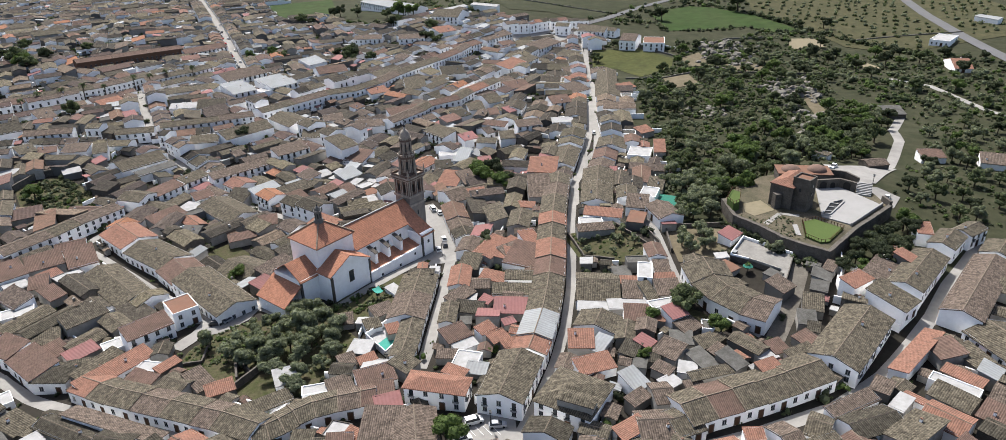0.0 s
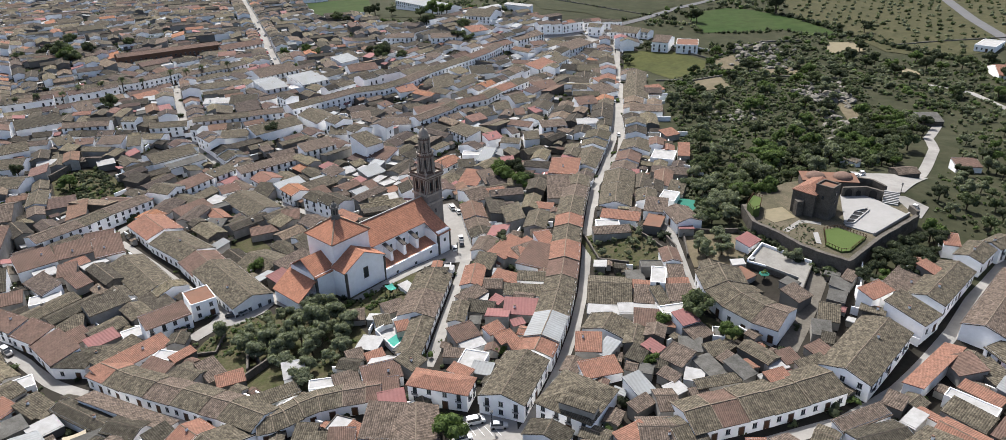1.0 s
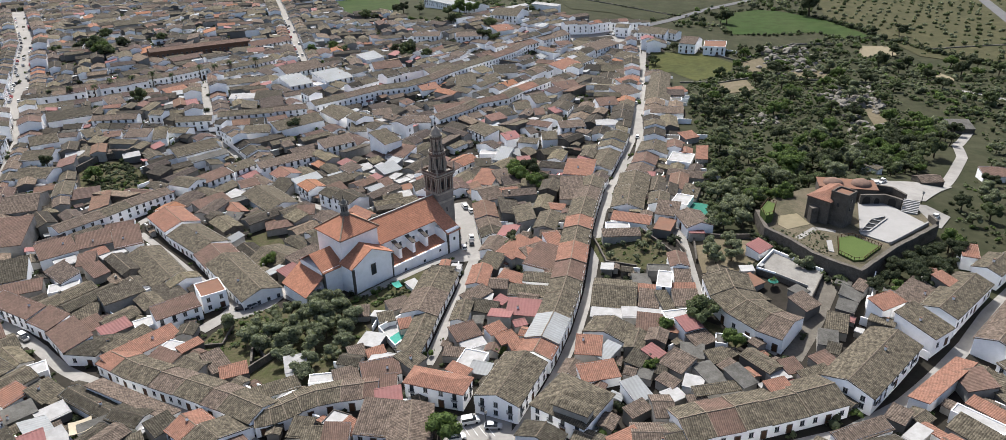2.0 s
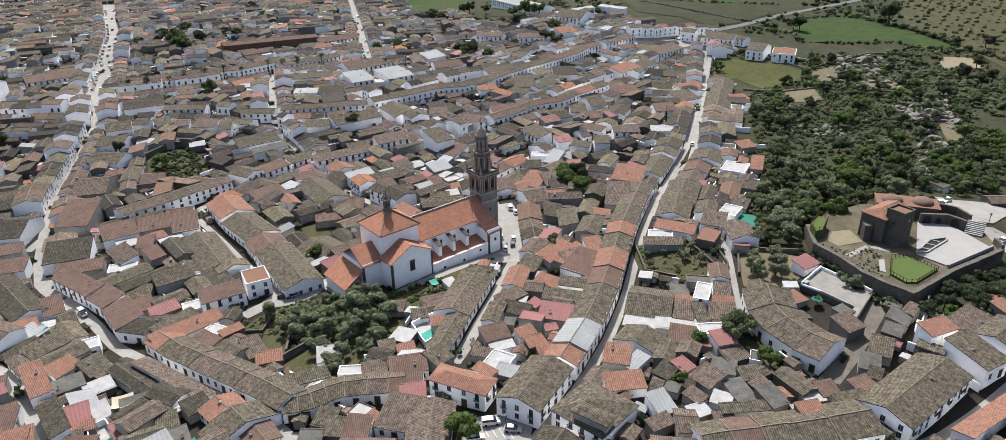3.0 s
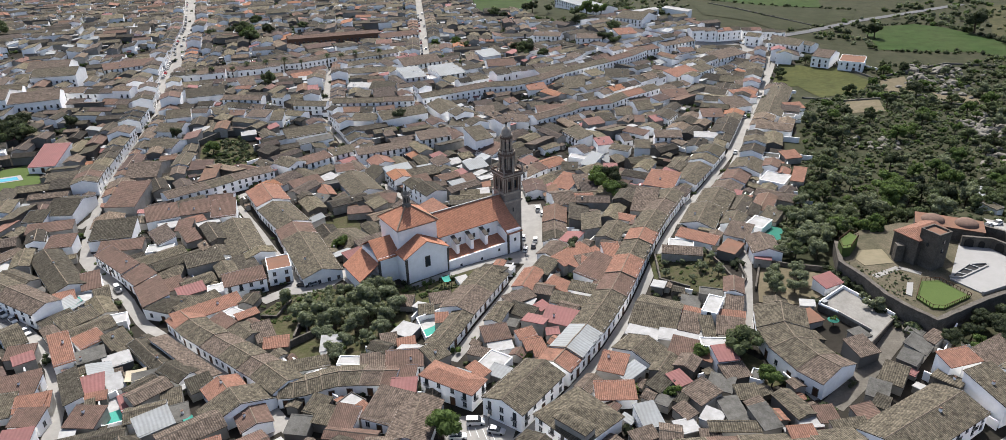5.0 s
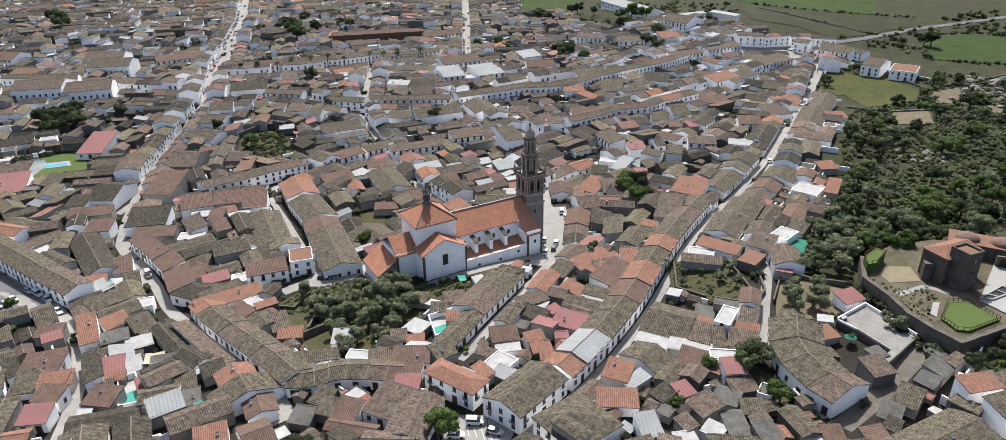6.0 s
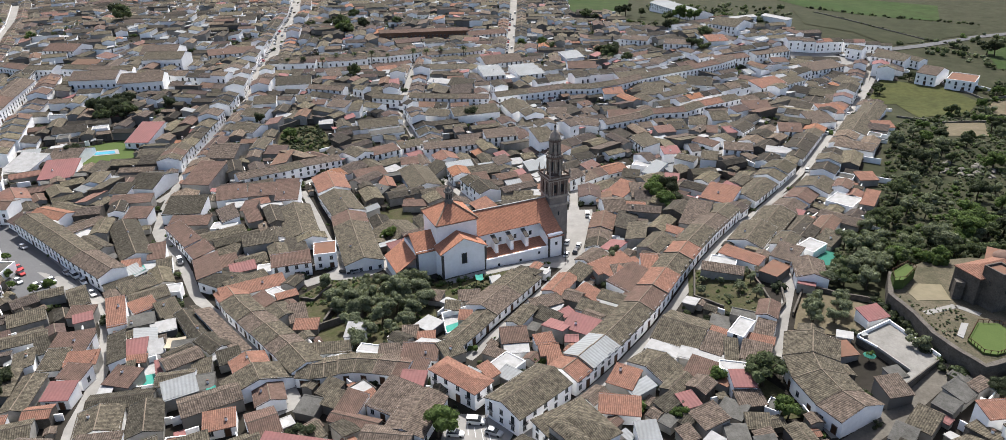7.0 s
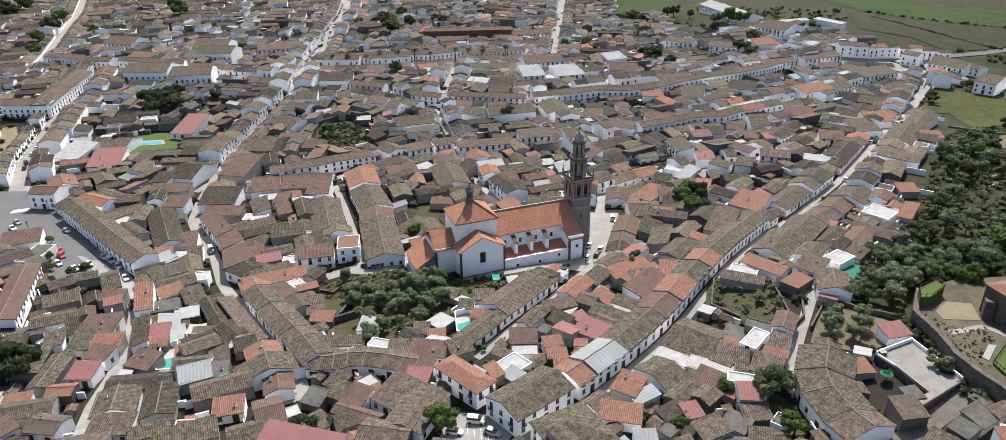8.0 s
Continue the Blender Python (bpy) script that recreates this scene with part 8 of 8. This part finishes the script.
for pts in ([(77, 561), (93, 541), (109, 519), (113, 514)], [(113, 516), (127, 534), (150, 541)], [(127, 534), (160, 567), (192, 569)], [(134, 487), (138, 471), (161, 470), (185, 460), (197, 453)],
            [(245, 545), (271, 548), (330, 552)], [(-5, 731), (43, 693), (81, 666)], [(66, 452), (88, 448), (106, 462), (134, 487)], [(63, 240), (60, 262), (57, 300)]):
    stone_wall(pts, 1.1)
for pts, h in (([(-79.8, 152.7), (-75.2, 161.7), (-73.2, 166.3)], 2.4), ([(-75.2, 161.7), (-81.5, 169.8)], 2.0), ([(-96.8, 169.7), (-91.8, 170.3), (-93.2, 180.2)], 1.2), ([(38.0, 204.7), (40.2, 213.4), (37.4, 223.8), (35.2, 224.4), (37.6, 232.1)], 1.3),
               ([(44.1, 223.9), (54.5, 221.3), (60.9, 221.4), (64, 216)], 1.5), ([(43.7, 222.3), (42.9, 208.7)], 1.3), ([(12, 227), (16, 211), (25, 207.5)], 1.3), ([(28, 229), (36, 214)], 1.3)):
    stone_wall(pts, h, 0.5, "rubble_stone", "rough rubble garden wall of brown stone", "garden_wall")
stone_wall([(-78.0, 159.0), (-81.0, 166.9), (-78.7, 170.9), (-70.5, 168.8), (-68.6, 161.5)], 2.6, 0.6, "rubble_stone", "roofless ruin walls of brown stone beside the grove", "garden_wall")
bushes("garden_weeds", [(10, 227), (28, 229), (38, 213), (34, 205), (25, 207), (15, 209)], 120, (0.3, 0.9), ["leaf_mid", "leaf_olive", "leaf_fresh"], "weeds and vegetables in the walled garden", 51, n=24, free=False)
bushes("garden_weeds", [(-93, 165), (-99, 169), (-98, 177), (-94, 184), (-87, 190), (-80, 186), (-84, 170)], 150, (0.3, 1.2), ["leaf_mid", "leaf_olive", "leaf_fresh"], "rank weeds beside the olive grove", 52, n=24, free=False)
bushes("garden_weeds", [(-64, 192), (-60, 197), (-52, 203), (-46, 207), (-44, 196), (-50, 187)], 40, (0.6, 1.6), ["leaf_mid", "leaf_fresh", "leaf_dark"], "bushes below the church wall", 53, n=30, free=False)

# ---- shade cloths over the patios ----
material("cloth_turquoise", (0.059, 0.249, 0.201), stain=(0.042, 0.195, 0.160), stain_scale=0.8, grain=3, grain_amt=0.1, vary=0.1, bump=0.1)
material("cloth_cream", (0.392, 0.341, 0.253), stain=(0.316, 0.272, 0.202), stain_scale=0.8, grain=3, grain_amt=0.1, vary=0.1, bump=0.1)


def shade_cloth(pts, mat, label, h=2.5):
    """A cloth held by four posts, sagging in the middle."""
    cx, cy = sum(q[0] for q in pts) / 4, sum(q[1] for q in pts) / 4
    z = ground(cx, cy)
    ob = new("shade_cloth")
    ob.matrix_basis = pose(cx, cy, z)
    v, f, n = [], [], 6
    for i in range(n + 1):
        for k in range(n + 1):
            u, w = i / n, k / n
            x = (pts[0][0] * (1 - u) + pts[1][0] * u) * (1 - w) + (pts[3][0] * (1 - u) + pts[2][0] * u) * w
            y = (pts[0][1] * (1 - u) + pts[1][1] * u) * (1 - w) + (pts[3][1] * (1 - u) + pts[2][1] * u) * w
            v.append((x - cx, y - cy, h - 1.2 * u * (1 - u) - 1.2 * w * (1 - w)))
    f = [(i * 7 + k, (i + 1) * 7 + k, (i + 1) * 7 + k + 1, i * 7 + k + 1) for i in range(n) for k in range(n)]
    v, f = slab(v, f, 0.03)
    under("cloth", mesh("cloth", v, f, [mat]), ob)
    for x, y in pts:
        under("post", boxes("post", "iron_dark", (-0.05, -0.05, -0.3, 0.05, 0.05, h)), ob, pose(x - cx, y - cy, 0))
    tagged(ob, label, "awning")


for pts in ([(-49.5, 197.6), (-47.6, 199.2), (-45.6, 196.2), (-47.4, 194.9)],
            [(-82.4, 119.9), (-81.6, 122.1), (-77.9, 119.9), (-79.4, 117.6)], [(-160.8, 156.6), (-159.3, 162.4), (-156.4, 160.9), (-157.3, 154.5)]):
    shade_cloth(pts, "cloth_turquoise", "turquoise shade cloth stretched over a patio", 3.4)
shade_cloth([(-112, 133), (-108, 136), (-105, 132), (-109, 129)], "cloth_cream", "cream shade cloth stretched over a patio", 3.4)


patio([(-40.6, 165.8), (-37.1, 172.2), (-41.7, 181.3), (-47.2, 174.0)], "cloth_turquoise", "white walled patio with a turquoise pool cover")
patio([(-102.3, 114.9), (-97.7, 118.9), (-109.2, 126.6), (-111.2, 122.9)], "cloth_turquoise", "white walled patio half under a turquoise cloth")


# ---- palms and trees along the avenues ----
def palm_meshes():
    r = random.Random(77)
    v, f = [], []
    for i in range(9):
        z, q = i, 0.26 - 0.012 * i
        v += [(q * math.cos(k * math.pi / 4) + 0.02 * i * i * 0.3, q * math.sin(k * math.pi / 4), z - 0.5) for k in range(8)]
    f = [(i * 8 + k, i * 8 + (k + 1) % 8, (i + 1) * 8 + (k + 1) % 8, (i + 1) * 8 + k) for i in range(8) for k in range(8)]
    trunk = mesh("trunk", v, f, ["bark"])
    v, f = [], []
    for k in range(34):
        a, up, L = r.uniform(0, 6.28), r.uniform(-0.3, 1.0), r.uniform(1.4, 2.0)
        c, s = math.cos(a), math.sin(a)
        o = len(v)
        for i in range(5):
            u = i / 4
            w = 0.3 * (1 - abs(2 * u - 0.9) * 0.8)
            d, z = L * u, 7.6 + up * L * u - 1.3 * u * u * L * 0.7
            v += [(0.38 + c * d - s * w, s * d + c * w, z - 0.12), (0.38 + c * d, s * d, z), (0.38 + c * d + s * w, s * d - c * w, z - 0.12)]
        f += [(o + i * 3 + j, o + i * 3 + j + 1, o + i * 3 + j + 4, o + i * 3 + j + 3) for i in range(4) for j in range(2)]
    return trunk, mesh("fronds", v, f, ["leaf_mid"])


PALM = palm_meshes()
for x, y in ((-297.1, 387.3), (-286.9, 392.1), (-276.1, 397.2), (-271.6, 406.3), (-262.8, 414.0), (-254.2, 421.9), (-244.5, 427.4), (-233.5, 441.2), (-226.0, 446.1), (-220.7, 457.0), (-207.4, 465.6), (-368, 214)):
    s = tr.uniform(1.0, 1.4)
    ob = new("palm_tree", PALM[0])
    ob.matrix_basis = Matrix.LocRotScale((x, y, ground(x, y)), Euler((0, 0, tr.uniform(0, 6.28))), (s, s, s))
    under("fronds", PALM[1], ob)
    tagged(ob, "tall slender palm tree beside the street", "palm", "palm trees")
for k in range(13):
    u = k / 12
    tree("fresh", -293 - 47 * u, 173.5 + 42 * u, 2.0, tr)
    tree("mid", -297.5 - 44 * u, 177 + 38 * u, 1.6, tr)
for key, x, y, R in (("mid", -305.5, 256.3, 5), ("oak", -310.8, 268.4, 5), ("mid", -300.8, 267.8, 5), ("oak", -322.7, 271.6, 5), ("oak", -315.9, 277.8, 5), ("mid", -547, 338, 8), ("fresh", -590, 371, 8), ("fresh", -520, 313, 6), ("oak", -665, 367, 9),
                     ("oak", -679, 385, 9), ("oak", -700, 377, 9), ("fresh", -493, 295, 5), ("fresh", -505, 346, 5), ("mid", -488, 412, 8), ("oak", -525, 434, 6), ("mid", -113.5, 500, 5), ("oak", -113, 506.5, 5), ("mid", -100, 500, 4.5), ("oak", -150, 648.6, 5),
                     ("oak", -133, 639, 4), ("mid", -176, 620, 6), ("fresh", -96, 618, 6)):
    tree(key, x, y, R, tr)
for key, x, y, R in (("fresh", -84, 617, 6), ("mid", -63, 570, 6), ("mid", -64, 551, 5), ("oak", -95.7, 584, 5), ("mid", -93, 591, 5), ("mid", -335, 493, 7), ("oak", -350, 495, 5),
                     ("mid", -244, 388.6, 5), ("mid", -319, 478, 7), ("fresh", -327, 485, 6)):
    tree(key, x, y, R, tr)
for key, x, y, R in (("oak", -353, 509, 5), ("mid", -350, 527, 5), ("oak", -321, 503, 4.5), ("mid", -364, 489, 4.5), ("oak", -125, 515, 5), ("mid", -116, 505, 5.5), ("oak", -114, 515, 5), ("fresh", -188, 518, 4), ("fresh", -173, 523, 4.5), ("mid", -165, 520, 4.5), ("oak", -66, 543, 5), ("mid", -105, 617, 5), ("oak", -168, 621, 5), ("oak", -154, 644, 5), ("mid", -305, 526, 4.5), ("fresh", -324, 487, 4), ("mid", -58, 543, 4.5)):
    tree(key, x, y, R, tr)
for x, y in [(-205.5, 144.0), (-197.2, 139.5), (-191.2, 136.0), (-183.9, 132.2), (-172.2, 137.9), (-174.5, 133.8)]:
    tree("fresh", x, y, tr.uniform(1.5, 2.0), tr)
tree("olive", 72.5, 203.0, 3.2, tr)


def parasol(x, y, z):
    """A green parasol: eight-sided canopy on a pole."""
    ob = new("parasol")
    ob.matrix_basis = pose(x, y, z)
    ring = [(1.5 * math.cos(k * math.pi / 4), 1.5 * math.sin(k * math.pi / 4), 2.1) for k in range(8)] + [(0, 0, 2.7)]
    v, f = slab(ring, [(k, (k + 1) % 8, 8) for k in range(8)], 0.04)
    under("canopy", mesh("canopy", v, f, ["court_green"]), ob)
    under("pole", boxes("pole", "iron_dark", (-0.03, -0.03, -0.1, 0.03, 0.03, 2.7)), ob)
    tagged(ob, "dark green parasol open in a courtyard", "parasol")


parasol(62.0, 194.5, ground(62, 194.5))

stone_wall([(75.4, 556.6), (96.3, 552.0), (115.4, 538.4)], 1.6, 0.4, "whitewash", "long white garden wall below the last houses", "garden_wall")
stone_wall([(-219.5, 294.0), (-217.5, 309.0), (-206.5, 317.5), (-193.0, 312.3)], 3.0, 0.8, "rubble_stone", "tall curved wall of dark stone round a garden", "garden_wall")
bushes("garden_weeds", [(-219, 297), (-208, 312), (-185, 292), (-188, 273), (-207, 280)], 34, (0.8, 2.2), ["leaf_mid", "leaf_fresh", "leaf_dark"], "overgrown garden inside a curved wall", 61, free=False)
hedge([(84, 548), (100, 545), (118, 532)], 3.0, (1.2, 2.6), 62)
hedge([(58, 556), (74, 550)], 3.0, (1.2, 2.4), 63)

# ---- white paint on the squares ----
material("road_paint", (0.620, 0.620, 0.610), rough=0.8, stain=(0.420, 0.420, 0.410), stain_scale=1.5, grain_amt=0.15, vary=0, bump=0)


def paint_bar(x, y, rot, length, width):
    ob = new("road_marking", boxes("road_marking", "road_paint", (-length / 2, -width / 2, 0.0, length / 2, width / 2, 0.03)))
    ob.matrix_basis = pose(x, y, ground(x, y) + 0.17, 0, 0, rot)
    tagged(ob, "worn white painted bar on the asphalt", "road marking", "", "structure")


for k in range(8):
    u = k / 7
    paint_bar(-247.7 + (-244.6 - -247.7) * u, 151.9 + (156.0 - 151.9) * u, 125, 3.2, 0.55)
for (ax, ay), (bx, by) in [((-17.8, 137.0), (-15.9, 134.2)), ((-16.0, 137.0), (-14.0, 134.2)), ((-14.2, 137.1), (-12.1, 134.2)), ((-12.4, 137.2), (-10.2, 134.3))]:
    paint_bar((ax + bx) / 2, (ay + by) / 2, math.degrees(math.atan2(by - ay, bx - ax)), math.dist((ax, ay), (bx, by)), 0.14)

# ---- cars ----
for key, col in (("white", (0.62, 0.62, 0.61)), ("silver", (0.3, 0.31, 0.33)), ("black", (0.03, 0.03, 0.035)), ("red", (0.42, 0.03, 0.03))):
    material("paint_" + key, col, rough=0.3, vary=0.0, grain_amt=0.03, bump=0, spec=0.5)
material("rubber", (0.020, 0.020, 0.020), rough=0.8, vary=0, bump=0)


def loft(name, sections, mat):
    """A closed body through cross-sections (x, half width, bottom, top, top half width)."""
    v, f = [], []
    for x, w, z0, z1, tw in sections:
        v += [(x, -w, z0), (x, w, z0), (x, w, (z0 + z1) / 2 + 0.05), (x, tw, z1), (x, -tw, z1), (x, -w, (z0 + z1) / 2 + 0.05)]
    n = len(sections)
    for i in range(n - 1):
        f += [(i * 6 + (k + 1) % 6, i * 6 + k, (i + 1) * 6 + k, (i + 1) * 6 + (k + 1) % 6) for k in range(6)]
    f += [tuple(range(6)), tuple(reversed(range((n - 1) * 6, n * 6)))]
    me = mesh(name, v, f, [mat])
    bm = bmesh.new()
    bm.from_mesh(me)
    bmesh.ops.recalc_face_normals(bm, faces=bm.faces)
    bm.to_mesh(me)
    bm.free()
    return me


def wheel_mesh():
    v = [(0.31 * math.cos(a * math.pi / 6), s, 0.31 * math.sin(a * math.pi / 6)) for s in (-0.1, 0.1) for a in range(12)]
    f = [tuple(range(12)), tuple(reversed(range(12, 24)))] + [((k + 1) % 12, k, 12 + k, 12 + (k + 1) % 12) for k in range(12)]
    return mesh("wheel", v, f, ["rubber"])


WHEEL = wheel_mesh()
CARS = {}


def car_model(key):
    paint = "paint_white" if key == "van" else "paint_" + key
    ob = new("van" if key == "van" else "car")
    if key == "van":
        body = [(-2.15, 0.80, 0.35, 1.1, 0.78), (-2.05, 0.86, 0.28, 1.15, 0.84), (1.2, 0.86, 0.28, 1.1, 0.84), (1.9, 0.84, 0.3, 0.95, 0.78), (2.15, 0.74, 0.38, 0.75, 0.68)]
        cab = [(-2.1, 0.80, 1.1, 1.8, 0.72), (0.5, 0.80, 1.1, 1.82, 0.72), (1.25, 0.80, 1.05, 1.15, 0.72)]
        roof = [(-2.08, 0.74, 1.76, 1.86, 0.70), (0.48, 0.74, 1.78, 1.88, 0.70)]
    else:
        body = [(-2.05, 0.72, 0.38, 0.8, 0.66), (-1.9, 0.84, 0.28, 0.92, 0.8), (0.8, 0.85, 0.26, 0.92, 0.8), (1.7, 0.83, 0.28, 0.82, 0.72), (2.05, 0.70, 0.36, 0.62, 0.62)]
        cab = [(-1.85, 0.76, 0.88, 0.98, 0.68), (-1.35, 0.76, 0.88, 1.4, 0.60), (0.15, 0.76, 0.88, 1.44, 0.60), (0.95, 0.76, 0.86, 0.95, 0.66)]
        roof = [(-1.35, 0.64, 1.36, 1.45, 0.58), (0.1, 0.64, 1.39, 1.48, 0.58)]
    under("body", loft("body", body, paint), ob)
    under("glasshouse", loft("glasshouse", cab, "glass_dark"), ob)
    under("roof_panel", loft("roof_panel", roof, paint), ob)
    for x in (-1.3, 1.3):
        for y in (-0.78, 0.78):
            under("wheel", WHEEL, ob, pose(x, y, 0.31))
    what = {"white": "white hatchback car", "silver": "silver-grey hatchback car", "black": "black hatchback car", "red": "red hatchback car", "van": "white high-roofed van"}[key]
    return tagged(ob, what + " parked at the side of the street", "van" if key == "van" else "car", "parked cars")


def park(key, x, y):
    near = int(np.hypot(MID[:, 0] - x, MID[:, 1] - y).argmin())
    rot = MID[near, 2]
    m = pose(x, y, ground(x, y) + 0.12, 0, 0, rot)
    if key in CARS:
        return copy_thing(CARS[key], m)
    CARS[key] = car_model(key)
    CARS[key].matrix_basis = m

# ---- where they are parked ----
park("van", -16.3, 138.4)
park("silver", -10.9, 137.0)
park("white", -18.6, 133.0)
park("white", -84.1, 141.6)
park("van", -37.1, 263.7)
park("white", -34.1, 259.8)
park("black", -31.3, 256.2)
park("white", -35.7, 240.0)
park("white", -30.9, 239.1)
park("black", -30.2, 234.4)
park("white", -32.2, 231.0)
park("white", 33.3, 337.4)
park("white", 36.0, 393.0)
park("black", 33.9, 387.5)
park("white", 37.9, 402.5)
park("white", 42.7, 443.1)
park("white", 44.3, 500.2)
park("white", 44.1, 513.8)
park("black", 44.4, 527.3)
park("white", -325.0, 396.1)
park("silver", -340.9, 408.9)
park("white", -347.2, 419.9)
park("black", -351.5, 429.1)
park("white", -360.2, 442.4)
park("silver", -369.2, 460.6)
park("white", -378.3, 474.1)
park("white", -385.6, 489.6)
park("black", -396.7, 505.6)
park("white", -373.5, 457.9)
park("white", -352.0, 440.1)
park("white", -193.8, 514.0)
park("white", -208.5, 547.3)
park("silver", -225.6, 583.4)
park("white", -249.4, 633.0)
park("black", -238.4, 605.5)
park("red", -195.1, 141.7)
park("red", -190.7, 139.6)
park("white", -185.8, 135.8)
park("white", -177.2, 136.5)
park("silver", -175.9, 138.3)
park("white", -176.4, 141.1)
park("van", -173.2, 146.8)
park("silver", -177.3, 146.8)
park("white", -167.8, 145.9)
park("white", -159.2, 142.9)
park("silver", -210.9, 152.8)
park("white", -329.5, 213.8)
park("silver", -319.2, 204.6)
park("white", -315.6, 200.0)
park("white", -310.1, 195.7)
park("white", -304.1, 190.0)
park("black", -295.9, 183.1)
park("black", -290.6, 179.2)
park("white", -230.6, 143.4)
park("silver", -234.6, 147.1)
park("white", -363.0, 246.4)
park("white", -351.9, 235.9)
park("white", -343.3, 227.5)
park("black", -155.7, 173.4)
park("van", -156.5, 174.3)
park("black", -95.0, 189.8)
park("silver", -91.9, 191.8)
park("white", 110.9, 259.9)
park("white", 122.4, 237.5)
park("white", 114.6, 263.5)

# cars along both kerbs of the avenue and the far streets
cr = random.Random(31)
for pts, off, step, chance in ((((-300, 357), (-323.8, 393.0), (-356.2, 441.6), (-405.1, 514.5), (-500, 631)), 4.0, 6.5, 0.55), (((-300, 357), (-323.8, 393.0), (-356.2, 441.6), (-405.1, 514.5), (-500, 631)), -4.0, 6.5, 0.55),
                               (((-186, 495), (-218.5, 564.2), (-252.4, 635.1)), 2.2, 9, 0.5), (((-262, 165), (-296.7, 183.4), (-323.4, 207.5), (-342.5, 225.5), (-367.9, 255.8)), -2.6, 6.0, 0.6)):
    for (ax, ay), (bx, by) in zip(pts, pts[1:]):
        L = math.dist((ax, ay), (bx, by))
        for k in range(int(L / step)):
            if cr.random() < chance:
                u = (k + 0.5) * step / L
                park(cr.choice(("white", "white", "silver", "black", "red", "silver")), ax + (bx - ax) * u - (by - ay) / L * off, ay + (by - ay) * u + (bx - ax) / L * off)
